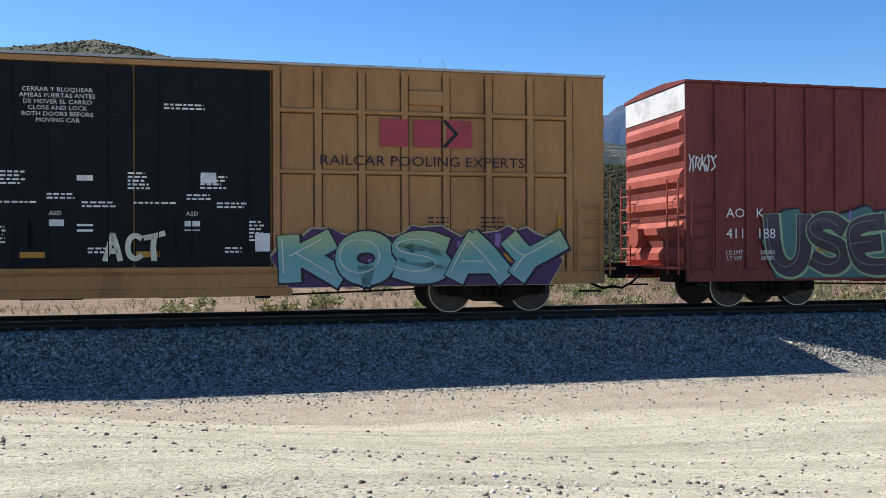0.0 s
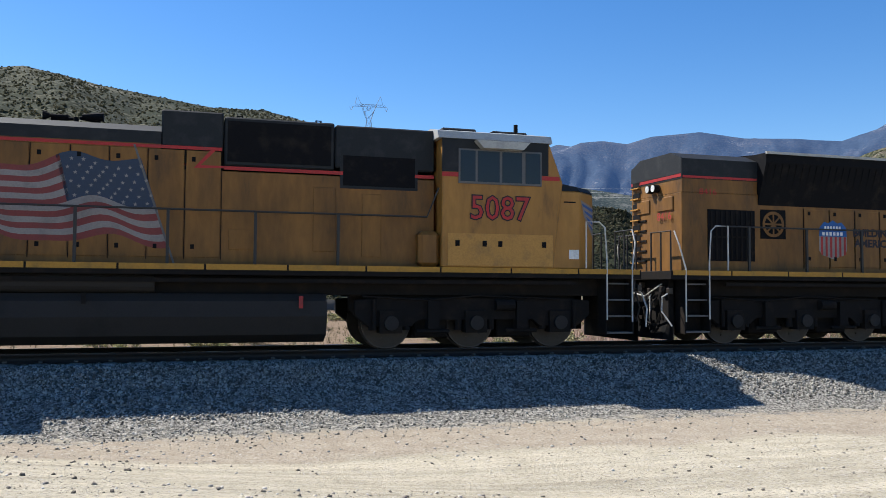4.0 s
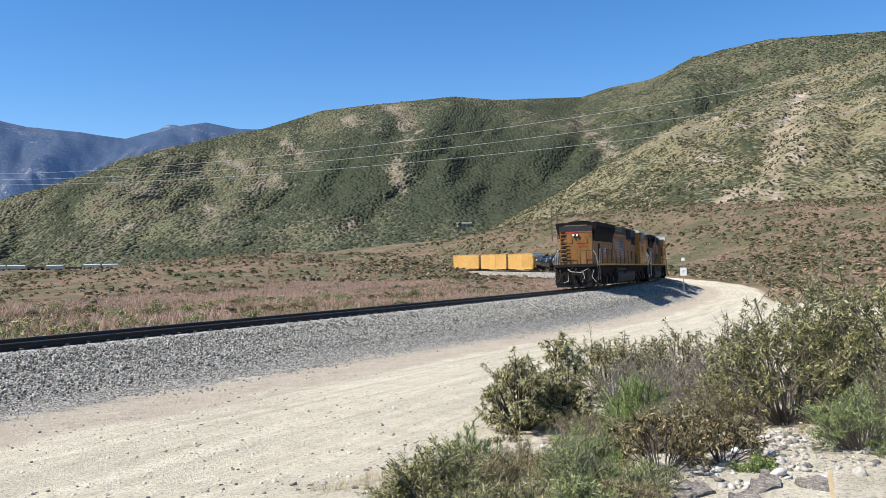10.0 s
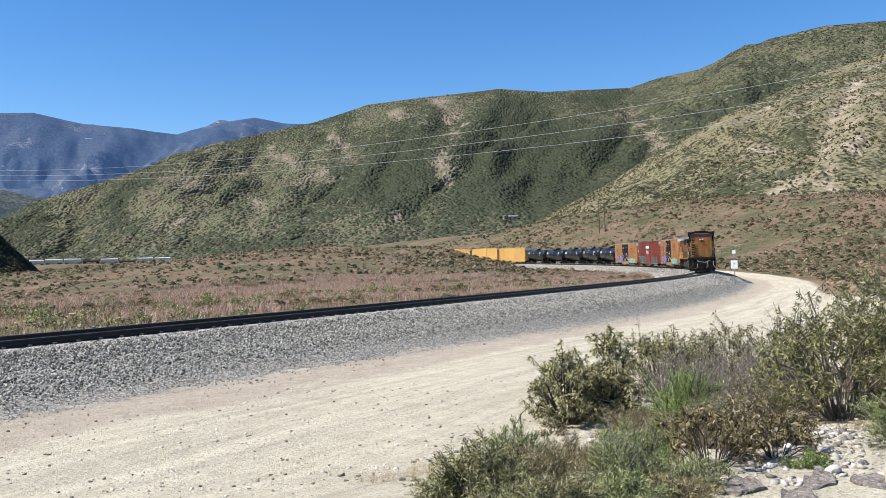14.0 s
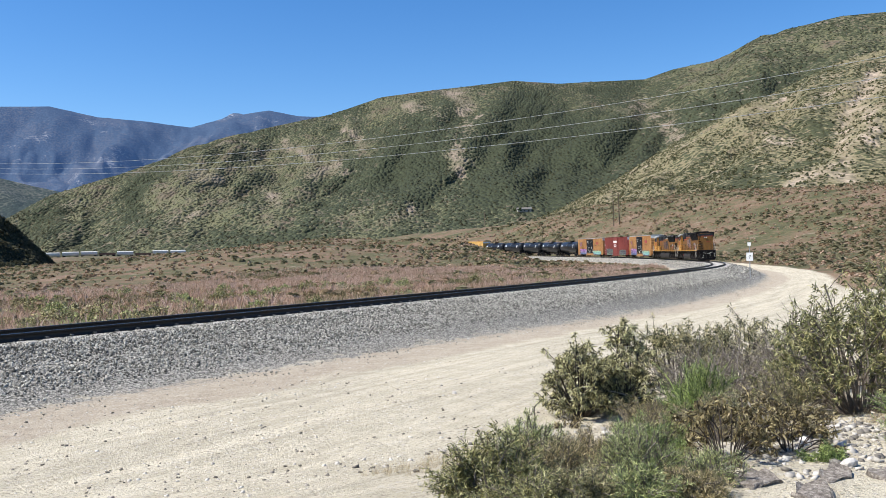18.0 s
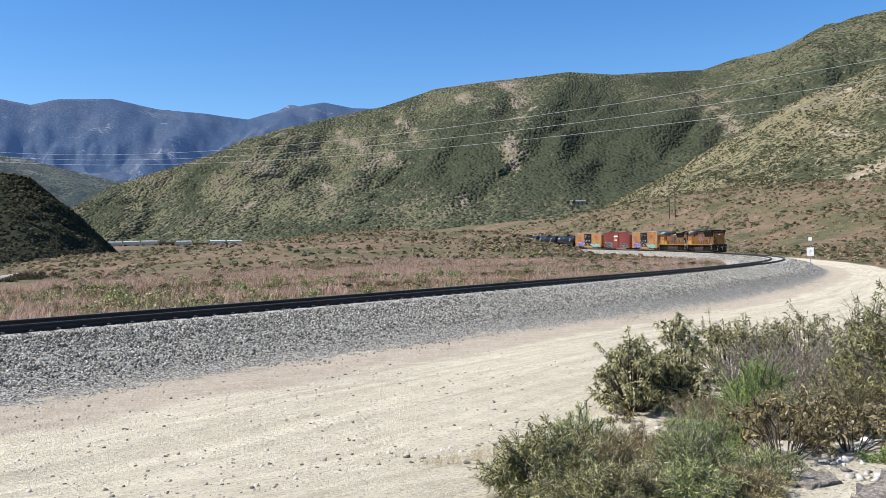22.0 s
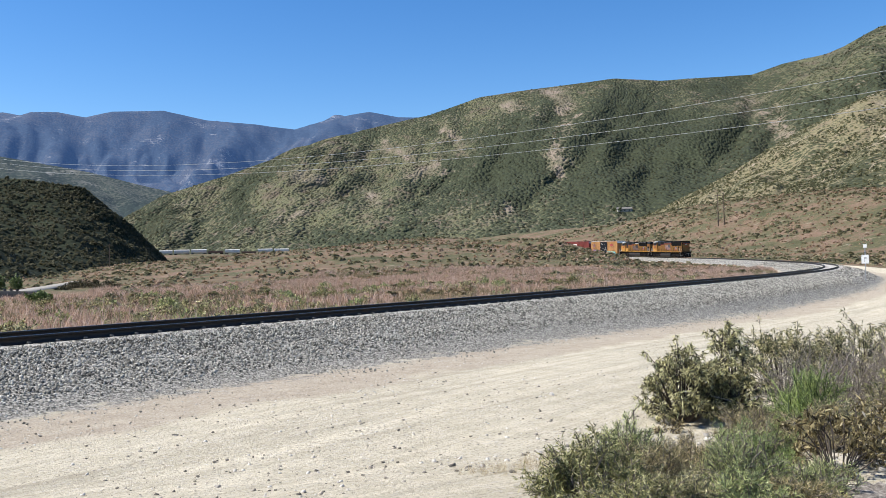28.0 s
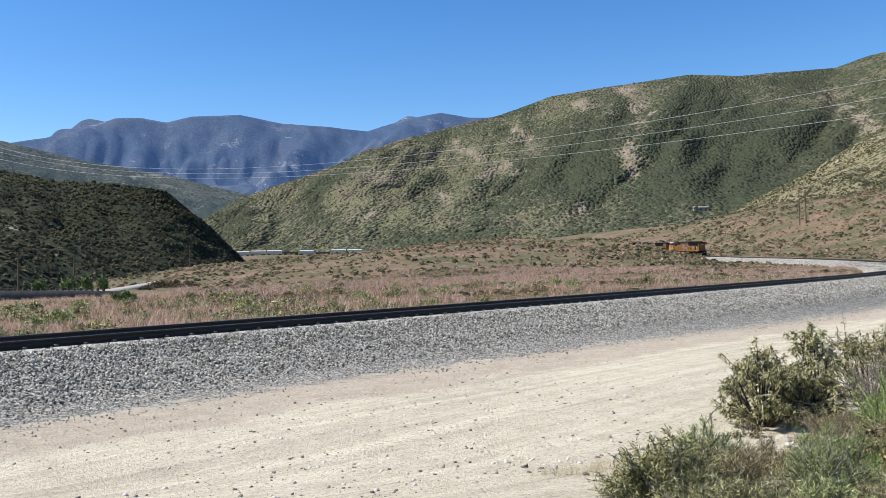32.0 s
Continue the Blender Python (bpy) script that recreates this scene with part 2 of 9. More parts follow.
# ---- ground materials ----
def ground_material():
    """Dirt road, gravel shed from the ballast, dry grassland: picked by distance from the line, with ragged borders."""
    m = bpy.data.materials.new("ground")
    m.use_nodes = True
    nd, ln = m.node_tree.nodes, m.node_tree.links
    b = nd["Principled BSDF"]
    b.inputs["Roughness"].default_value, b.inputs["Specular IOR Level"].default_value = 0.92, 0.15
    tc = nd.new("ShaderNodeTexCoord")

    def noise_tex(scale, detail=8.0, rough=0.65):
        n = nd.new("ShaderNodeTexNoise")
        n.inputs["Scale"].default_value, n.inputs["Detail"].default_value, n.inputs["Roughness"].default_value = scale, detail, rough
        ln.new(tc.outputs["Object"], n.inputs["Vector"])
        return n.outputs["Fac"]

    def ramp(fac, stops):
        r = nd.new("ShaderNodeValToRGB")
        for i, (p, c) in enumerate(stops):
            e = r.color_ramp.elements[i] if i < 2 else r.color_ramp.elements.new(p)
            e.position, e.color = p, (*c, 1)
        ln.new(fac, r.inputs[0])
        return r.outputs[0]

    def blend(fac, a, c):
        x = nd.new("ShaderNodeMix")
        x.data_type = "RGBA"
        ln.new(fac, x.inputs[0]), ln.new(a, x.inputs[6]), ln.new(c, x.inputs[7])
        return x.outputs[2]

    def attr(name):
        a = nd.new("ShaderNodeAttribute")
        a.attribute_name = name
        return a.outputs["Fac"]

    def edge(name, noise, spread):
        s = nd.new("ShaderNodeMath")
        s.operation = "MULTIPLY_ADD"
        s.inputs[1].default_value, s.inputs[2].default_value = spread, -spread / 2
        ln.new(noise, s.inputs[0])
        t = nd.new("ShaderNodeMath")
        ln.new(attr(name), t.inputs[0]), ln.new(s.outputs[0], t.inputs[1])
        k = nd.new("ShaderNodeMapRange")
        k.inputs["From Min"].default_value, k.inputs["From Max"].default_value = 0.4, 0.6
        ln.new(t.outputs[0], k.inputs[0])
        return k.outputs[0]

    def joined(along, across):
        """Noise drawn out along the road."""
        c = nd.new("ShaderNodeCombineXYZ")
        for i, (nm, k) in enumerate((("along", along), ("across", across))):
            q = nd.new("ShaderNodeMath")
            q.operation = "MULTIPLY"
            q.inputs[1].default_value = k
            ln.new(attr(nm), q.inputs[0]), ln.new(q.outputs[0], c.inputs[i])
        n = nd.new("ShaderNodeTexNoise")
        n.inputs["Scale"].default_value, n.inputs["Detail"].default_value, n.inputs["Roughness"].default_value = 1.0, 5.0, 0.6
        ln.new(c.outputs[0], n.inputs["Vector"])
        return n.outputs["Fac"]

    def times(a, c, data="VECT"):
        x = nd.new("ShaderNodeMix")
        x.data_type, x.blend_type = "RGBA", "MULTIPLY"
        x.inputs[0].default_value = 1.0
        ln.new(a, x.inputs[6]), ln.new(c, x.inputs[7])
        return x.outputs[2]

    big, mid, small = noise_tex(0.35), noise_tex(2.2), noise_tex(26.0, 6)
    fine = noise_tex(70.0, 4)
    dirt = ramp(mid, [(0.3, (0.44, 0.392, 0.295)), (0.52, (0.55, 0.495, 0.385)), (0.75, (0.63, 0.575, 0.46))])
    grit = ramp(small, [(0.34, (0.18, 0.158, 0.122)), (0.46, (0.46, 0.41, 0.315)), (0.7, (0.61, 0.556, 0.45))])
    dirt = blend(ramp(small, [(0.36, (0.85,) * 3), (0.52, (0.10,) * 3)]), dirt, grit)
    dirt = times(dirt, ramp(joined(0.10, 1.7), [(0.34, (0.80, 0.79, 0.77)), (0.5, (0.98, 0.97, 0.95)), (0.62, (1.08, 1.07, 1.05))]))
    dirt = times(dirt, ramp(joined(0.22, 5.5), [(0.36, (0.88, 0.87, 0.85)), (0.56, (1.04, 1.04, 1.03))]))
    dirt = times(dirt, ramp(fine, [(0.30, (0.62, 0.60, 0.57)), (0.44, (1.0, 1.0, 1.0)), (0.62, (1.0, 1.0, 1.0)), (0.72, (1.16, 1.15, 1.13))]))
    rust = ramp(mid, [(0.3, (0.35, 0.29, 0.215)), (0.7, (0.48, 0.41, 0.315))])
    rust = times(rust, ramp(small, [(0.34, (0.55, 0.53, 0.5)), (0.5, (1.0, 1.0, 1.0))]))
    dirt = blend(edge("shoulder", big, 1.0), dirt, rust)
    pebbles = nd.new("ShaderNodeTexVoronoi")
    pebbles.inputs["Scale"].default_value = 30.0
    ln.new(tc.outputs["Object"], pebbles.inputs["Vector"])
    split = nd.new("ShaderNodeSeparateColor")
    ln.new(pebbles.outputs["Color"], split.inputs[0])
    dirt = blend(ramp(split.outputs[2], [(0.80, (0,) * 3), (0.86, (0.55,) * 3)]), dirt, ramp(split.outputs[0], [(0.2, (0.24, 0.21, 0.17)), (0.8, (0.55, 0.50, 0.43))]))
    gravel = ramp(split.outputs[0], [(0.2, (0.095, 0.09, 0.077)), (0.55, (0.25, 0.235, 0.205)), (0.92, (0.45, 0.42, 0.365))])
    gravel = times(gravel, ramp(fine, [(0.34, (0.5, 0.5, 0.5)), (0.5, (1.0, 1.0, 1.0)), (0.66, (1.25, 1.25, 1.25))]))
    grass = ramp(mid, [(0.30, (0.095, 0.08, 0.045)), (0.45, (0.185, 0.13, 0.08)), (0.62, (0.25, 0.172, 0.115)), (0.8, (0.165, 0.145, 0.075))])
    far = ramp(noise_tex(0.07, 9, 0.72), [(0.36, (0.055, 0.058, 0.028)), (0.46, (0.095, 0.088, 0.046)), (0.53, (0.145, 0.104, 0.066)), (0.60, (0.175, 0.112, 0.078)), (0.72, (0.25, 0.19, 0.13))])
    specks = nd.new("ShaderNodeTexVoronoi")
    specks.inputs["Scale"].default_value = 0.75
    ln.new(tc.outputs["Object"], specks.inputs["Vector"])
    far = blend(ramp(specks.outputs["Distance"], [(0.22, (0.85,) * 3), (0.42, (0,) * 3)]), far, ramp(specks.outputs["Color"], [(0.2, (0.055, 0.062, 0.026)), (0.6, (0.10, 0.10, 0.042)), (0.9, (0.19, 0.13, 0.07))]))
    far = blend(ramp(noise_tex(0.22, 9, 0.75), [(0.58, (0,) * 3), (0.66, (0.8,) * 3)]), far, ramp(mid, [(0.3, (0.22, 0.18, 0.125)), (0.7, (0.37, 0.315, 0.235))]))
    nor = nd.new("ShaderNodeNewGeometry")
    sep = nd.new("ShaderNodeSeparateXYZ")
    ln.new(nor.outputs["True Normal"], sep.inputs[0])
    far = blend(ramp(sep.outputs["Z"], [(0.80, (1,) * 3), (0.91, (0,) * 3)]), far, ramp(mid, [(0.3, (0.20, 0.165, 0.12)), (0.7, (0.33, 0.28, 0.21))]))
    grass = blend(edge("distant", big, 0.5), grass, far)
    col = blend(edge("gravel", mid, 1.1), dirt, gravel)
    col = blend(edge("grass", mid, 0.7), col, grass)
    ln.new(col, b.inputs["Base Color"])
    bp = nd.new("ShaderNodeBump")
    bp.inputs["Strength"].default_value, bp.inputs["Distance"].default_value = 1.0, 0.04
    ln.new(small, bp.inputs["Height"]), ln.new(bp.outputs[0], b.inputs["Normal"])
    return m


def add_attr(me, name, values):
    a = me.attributes.new(name, "FLOAT", "POINT")
    a.data.foreach_set("value", np.asarray(values, np.float32))


def build_ground():
    az = np.radians(np.concatenate([np.arange(-180, -42, 4), np.arange(-42, 100, 0.36), np.arange(100, 181, 4)]))
    rad = np.concatenate([[0.02], np.geomspace(0.7, 70, 190), np.geomspace(71.5, 600, 120), np.geomspace(640, 4900, 14)])
    aa, rr = np.meshgrid(az, rad)
    x, y = np.sin(aa) * rr - 0.25, np.cos(aa) * rr - 0.25
    z = ground_z(x, y)
    n, k = aa.shape
    i = (np.arange(n - 1)[:, None] * k + np.arange(k - 1)).ravel()
    faces = np.stack([i, i + 1, i + k + 1, i + k], 1)[:, ::-1]
    v = np.stack([x, y, z], -1).reshape(-1, 3)
    ob = new("ground", mesh_of("ground", v, faces, ground_material(), True))
    d, _ = beside(v[:, 0], v[:, 1])
    r = np.hypot(v[:, 0], v[:, 1])
    a = np.abs(d)
    add_attr(ob.data, "across", np.clip(d, -40, 40))
    add_attr(ob.data, "along", v[:, 0] + 0.15 * v[:, 1])
    add_attr(ob.data, "gravel", 1 - ease(a, 3.2, 7.4))
    add_attr(ob.data, "shoulder", ease(a, 4.2, 5.8) * (1 - ease(a, 6.6, 9.0)) * 0.70)
    pad = (0.6 * (v[:, 0] - 5.0) + (v[:, 1] - 2.6)) / 1.166
    field = np.where(d > 0, ease(d, 5.4, 7.6), ease(-d, 9.5, 13.5) * ease(v[:, 0], 55, 75) + 0.0 * pad)
    add_attr(ob.data, "grass", field)
    add_attr(ob.data, "distant", ease(r, 70, 150))
    return tagged(ob, "pale dirt road, dry grassland and scrub beside the track", "ground", kind="structure")


# ---- railway track ----
def sweep(name, s, profile, material, closed=True):
    """A profile of (off, up) corners carried along the line."""
    rows = np.stack([on_line(s, o, u) for o, u in profile], 1)
    n, k = rows.shape[:2]
    j = np.arange(k if closed else k - 1)
    i = np.arange(n - 1)[:, None] * k
    f = np.stack([i + j, i + k + j, i + k + (j + 1) % k, i + (j + 1) % k], -1).reshape(-1, 4)
    return new(name, mesh_of(name, rows.reshape(-1, 3), f, material))


def build_track():
    steel = plain("rail_steel", (0.030, 0.026, 0.024), 0.6, 0.3, dirt=(0.05, 0.03, 0.02))
    bright = plain("rail_head", (0.45, 0.44, 0.42), 0.25, 1.0)
    s = np.concatenate([np.arange(-120, 150, 1.0), np.arange(150, 400, 3.0)])
    for g in (-0.755, 0.755):
        rail = sweep("rail", s, [(g + o, u - 0.012) for o, u in ((-0.076, -0.172), (0.076, -0.172), (0.076, -0.158), (0.012, -0.135), (0.010, -0.045),
                     (0.037, -0.036), (0.037, -0.004), (0.030, 0.0), (-0.030, 0.0), (-0.037, -0.004), (-0.037, -0.036), (-0.010, -0.045), (-0.012, -0.135), (-0.076, -0.158))][::-1], steel)
        tagged(rail, "dark rusty steel rail with a worn shiny head", "rail", "rails of the line", "structure")
        head = sweep("rail_head", s, [(g + o, u - 0.011) for o, u in ((-0.030, 0.0), (0.030, 0.0), (0.028, 0.004), (-0.028, 0.004))][::-1], bright)
        head.parent = rail
    return steel


# ---- hills ----
def polyline(pts, n, by_length=True):
    p = np.asarray(pts, float)
    t = np.concatenate([[0], np.cumsum(np.hypot(*np.diff(p[:, :2], axis=0).T))]) if by_length else np.arange(len(p), dtype=float)
    u = np.linspace(0, t[-1], n)
    q = np.stack([np.interp(u, t, p[:, k]) for k in range(3)], -1)
    return q, np.concatenate([[0], np.cumsum(np.hypot(*np.diff(q[:, :2], axis=0).T))])


def bearings(p, seed):
    """Bearing and height angle of points on a slope, a little ragged."""
    az = np.degrees(np.arctan2(p[..., 0], p[..., 1]))
    el = np.degrees(np.arctan2(p[..., 2] - EYE[2], np.hypot(p[..., 0], p[..., 1])))
    size = np.hypot(p[..., 0], p[..., 1]).mean()
    return az + wavy(p[..., 0], p[..., 1] + p[..., 2], size * 0.05, seed + 61) * 0.8, el + wavy(p[..., 0] + p[..., 2], p[..., 1], size * 0.05, seed + 71) * 0.35


def stroke_distance(az, el, line):
    best = np.full(az.shape, 1e9)
    for (a, b), (c, d) in zip(line, line[1:]):
        k = np.clip(((az - a) * (c - a) + (el - b) * (d - b)) / ((c - a) ** 2 + (d - b) ** 2), 0, 1)
        best = np.minimum(best, np.hypot(az - a - k * (c - a), el - b - k * (d - b)))
    return best


def hill(name, crest, foot, material, n, m, gully, rough, label, seed, back=0.6, power=1.15, sharp=0.02, cut=0.8, draws=(), scars=(), lush=(), soften=1.0):
    """A ridge: its crest line, the foot of its slope towards the valley, gullies cut down the slope, a back side."""
    paired = len(crest) == len(foot)
    c, u = polyline(crest, n, not paired)
    f0, _ = polyline(foot, n, not paired)
    c[:, 2] += wavy(u, u * 0, 40 * rough, seed) * rough * sharp * 10 + wavy(u, u * 0, 9 * rough, seed + 3) * rough * sharp * 4
    v = np.concatenate([np.linspace(0, 1, m), 1 + np.linspace(0, 1, m // 4 + 2)[1:]])
    w = np.minimum(v, 1)[None, :, None]
    p = f0[:, None] * (1 - w) + c[:, None] * w
    p[..., 2] = f0[:, None, 2] + (c[:, None, 2] - f0[:, None, 2]) * (w[..., 0] ** power)
    out = c - f0
    out[:, 2] = 0
    k = np.maximum(v - 1, 0)[None, :]
    p = p + out[:, None] * (k * back)[..., None]
    p[..., 2] -= k ** 1.3 * (c[:, 2] - f0[:, 2])[:, None] * 0.75
    span = np.hypot(out[:, 0], out[:, 1])
    fall = np.sin(np.clip(v, 0, 1) * math.pi)[None] ** 0.8 + np.where(v > 1, 0.4, 0)[None]
    bend = wavy(u[:, None] + 0 * v, v[None] * span.mean(), 160 * rough / 10, seed + 11) * 40 * rough / 10
    rid = np.abs(wavy(u[:, None] + bend, v[None] * span.mean() * 0.30, gully, seed + 21, 4))
    rid2 = np.abs(wavy(u[:, None] + bend * 0.5, v[None] * span.mean() * 0.4, gully * 0.3, seed + 31, 2))
    h = (c[:, 2] - f0[:, 2])[:, None]
    p[..., 2] += fall * (-(0.30 - rid) * 0.55 * np.minimum(h, gully * 0.9) - (0.25 - rid2) * 0.26 * np.minimum(h, gully * 0.5)) * cut
    p[..., 2] += wavy(p[..., 0], p[..., 1], rough * 2.2, seed + 7) * rough * 0.12 * np.minimum(1, fall + 0.15)
    az, el = bearings(p, seed)
    for line, depth, wide in draws:
        p = np.array(EYE) + (p - np.array(EYE)) * (1 + soften * depth * np.exp(-stroke_distance(az, el, line) / (wide * (1.6 - 0.6 * soften))) / np.linalg.norm(p, axis=-1))[..., None]
    k2 = p.shape[1]
    i = (np.arange(n - 1)[:, None] * k2 + np.arange(k2 - 1)).ravel()
    f = np.stack([i, i + k2, i + k2 + 1, i + 1], 1)
    ob = new(name, mesh_of(name, p.reshape(-1, 3), f, material, True))
    bare, green = np.zeros(p.shape[:2]), np.zeros(p.shape[:2])
    for line, wide in scars:
        bare = np.maximum(bare, np.exp(-(stroke_distance(az, el, line) / wide) ** 2))
    for a, e, ra, re, amount in lush:
        green = green + amount * np.exp(-((az - a) / ra) ** 2 - ((el - e) / re) ** 2)
    add_attr(ob.data, "bare", bare.ravel()), add_attr(ob.data, "lush", green.ravel())
    return tagged(ob, label, "hill", kind="structure"), p


def brush(name, soil, shrub, light, cell, big, haze=None, cover=0.5, rock=None, relief=0.55, squash=1.0):
    """Chaparral slope: dark shrubs as cells over pale soil and grass, in drifts, with bare earth."""
    m = bpy.data.materials.new(name)
    m.use_nodes = True
    nd, ln = m.node_tree.nodes, m.node_tree.links
    b = nd["Principled BSDF"]
    b.inputs["Roughness"].default_value, b.inputs["Specular IOR Level"].default_value = 0.95, 0.1
    tc, turn, flat_on = nd.new("ShaderNodeTexCoord"), nd.new("ShaderNodeMapping"), nd.new("ShaderNodeMapping")
    turn.inputs["Rotation"].default_value = (0, 0, radians(50))
    flat_on.inputs["Scale"].default_value = (1, squash, 1)
    ln.new(tc.outputs["Object"], turn.inputs["Vector"]), ln.new(turn.outputs[0], flat_on.inputs["Vector"])

    def tex(kind, scale, **kw):
        n = nd.new(kind)
        n.inputs["Scale"].default_value = scale
        for k, v in kw.items():
            n.inputs[k].default_value = v
        ln.new(flat_on.outputs[0], n.inputs["Vector"])
        return n

    def ramp(fac, stops):
        r = nd.new("ShaderNodeValToRGB")
        for i, (p, c) in enumerate(stops):
            e = r.color_ramp.elements[i] if i < 2 else r.color_ramp.elements.new(p)
            e.position, e.color = p, (*c, 1)
        ln.new(fac, r.inputs[0])
        return r.outputs[0]

    def mix(fac, a, c):
        x = nd.new("ShaderNodeMix")
        x.data_type = "RGBA"
        ln.new(fac, x.inputs[0]), ln.new(a, x.inputs[6]), ln.new(c, x.inputs[7])
        return x.outputs[2]

    def math2(op, a, c):
        x = nd.new("ShaderNodeMath")
        x.operation = op
        for i, q in enumerate((a, c)):
            if isinstance(q, float):
                x.inputs[i].default_value = q
            else:
                ln.new(q, x.inputs[i])
        return x.outputs[0]

    drift = tex("ShaderNodeTexNoise", big, Detail=7.0, Roughness=0.62).outputs["Fac"]
    patch = tex("ShaderNodeTexNoise", big * 4.3, Detail=6.0, Roughness=0.6).outputs["Fac"]
    vo = tex("ShaderNodeTexVoronoi", cell, Randomness=1.0)
    vo2 = tex("ShaderNodeTexVoronoi", cell * 2.1, Randomness=1.0)
    earth = ramp(patch, [(0.34, soil), (0.52, light), (0.70, tuple(v * 1.25 for v in soil))])
    if rock:
        earth = mix(ramp(tex("ShaderNodeTexNoise", big * 2.1, Detail=9.0, Roughness=0.7).outputs["Fac"], [(0.56, (0,) * 3), (0.66, (1,) * 3)]), earth, ramp(patch, [(0.3, rock), (0.7, tuple(v * 1.5 for v in rock))]))
    green = ramp(vo.outputs["Color"], [(0.2, shrub), (0.8, tuple(v * 1.7 for v in shrub))])
    lush, bare = nd.new("ShaderNodeAttribute"), nd.new("ShaderNodeAttribute")
    lush.attribute_name, bare.attribute_name = "lush", "bare"
    torn = math2("MULTIPLY", bare.outputs["Fac"], math2("ADD", math2("MULTIPLY", patch, 4.0), -1.45))
    scree = rock or soil
    earth = mix(torn, earth, ramp(patch, [(0.3, tuple(v * 0.8 for v in scree)), (0.7, tuple(v * 1.5 for v in scree))]))
    grow = math2("SUBTRACT", lush.outputs["Fac"], math2("MULTIPLY", torn, 0.55))
    where = math2("ADD", vo.outputs["Distance"], math2("MULTIPLY", math2("SUBTRACT", drift, 0.5), -2.2))
    where = math2("SUBTRACT", where, grow)
    mask = ramp(where, [(cover - 0.10, (1,) * 3), (cover + 0.10, (0,) * 3)])
    where2 = math2("ADD", vo2.outputs["Distance"], math2("MULTIPLY", math2("SUBTRACT", patch, 0.5), -1.8))
    where2 = math2("SUBTRACT", where2, grow)
    mask2 = ramp(where2, [(cover * 0.75 - 0.12, (0.8,) * 3), (cover * 0.75 + 0.08, (0,) * 3)])
    col = mix(mask2, mix(mask, earth, green), ramp(vo2.outputs["Color"], [(0.1, tuple(v * 0.8 for v in shrub)), (0.9, tuple(v * 1.4 for v in shrub))]))
    ln.new(col, b.inputs["Base Color"])
    bp = nd.new("ShaderNodeBump")
    bp.inputs["Strength"].default_value, bp.inputs["Distance"].default_value = 1.0, relief / cell
    ln.new(math2("MULTIPLY", vo.outputs["Distance"], -1.0), bp.inputs["Height"]), ln.new(bp.outputs[0], b.inputs["Normal"])
    # distance haze: the slope itself is given a faint blue glow
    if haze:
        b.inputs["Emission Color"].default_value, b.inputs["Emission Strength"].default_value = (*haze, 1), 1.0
    return m


def around(az_r_z):
    return [(math.sin(radians(a)) * r, math.cos(radians(a)) * r, z) for a, r, z in az_r_z]


NEAR_CREST = [(-330, 520, 130), (-223, 579, 136.5), (-169, 586, 145.5), (-118, 588, 134.5), (-52, 618, 129.5), (-17, 640, 133.5), (16, 600, 117), (34, 559, 93.5), (80, 514, 75.5),
              (115, 487, 56), (133, 451, 48), (152, 426, 46), (168, 402, 41), (180, 407, 34), (200, 414, 22), (222, 420, 4)]
NEAR_FOOT = around([(-42, 150, -4), (-21, 135, -4), (-16, 135, -4), (-10, 135, -4), (-4, 138, -4), (0, 140, -4), (4, 152, -4), (8, 165, -4), (13, 190, -4),
                    (17, 225, -4), (21, 275, -4), (24.5, 330, -3)]) + [(196, 370, -2), (202, 384, -2), (213, 402, -2), (224, 420, -1)]
MAIN_CREST = [(560, 1390, 40), (635, 1359, 90), (716, 1375, 132), (834, 1365, 171), (966, 1338, 222), (1102, 1295, 271), (1202, 1202, 300), (1273, 1127, 335), (1356, 1026, 349),
              (1434, 914, 360), (1523, 861, 359), (1645, 730, 366), (1621, 659, 371), (1564, 527, 365), (1496, 407, 380), (1467, 312, 378), (1443, 144, 355), (1430, -100, 340)]
MAIN_FOOT = around([(22, 1250, 10), (30, 1000, 14), (38, 850, 16), (46, 760, 17), (54, 700, 20), (60, 680, 24), (66, 720, 40), (75, 900, 120), (95, 900, 120)])
SPUR_CREST = [(640, 410, 30), (695, 396, 49), (728, 354, 74), (768, 315, 107), (805, 273, 135), (829, 227, 156), (861, 184, 180), (868, 145, 186), (895, 90, 201), (900, -120, 200)]
SPUR_FOOT = around([(58, 640, 18), (62, 520, 22), (68, 430, 25), (76, 400, 25), (86, 400, 25), (98, 400, 24)])
BACK_CREST = [(100, 2800, 430), (645, 2725, 398), (865, 2663, 347), (1096, 2577, 307), (1252, 2504, 263), (1450, 2351, 200), (1700, 2300, 120)]
BACK_FOOT = around([(0, 1700, 20), (20, 1700, 20), (40, 1800, 20)])
FAR_CREST = [(500, 4300, 520), (1000, 4200, 600), (1180, 4180, 640), (1362, 4184, 708), (1494, 4138, 758), (1604, 4097, 762), (1714, 4053, 742), (1825, 4004, 775), (2035, 3901, 788),
             (2220, 3799, 746), (2415, 3678, 732), (2641, 3644, 722), (2871, 3594, 802), (3014, 3475, 836), (3128, 3372, 806), (3400, 3100, 790)]
FAR_FOOT = around([(5, 3000, 60), (25, 3000, 60), (48, 3000, 60)])


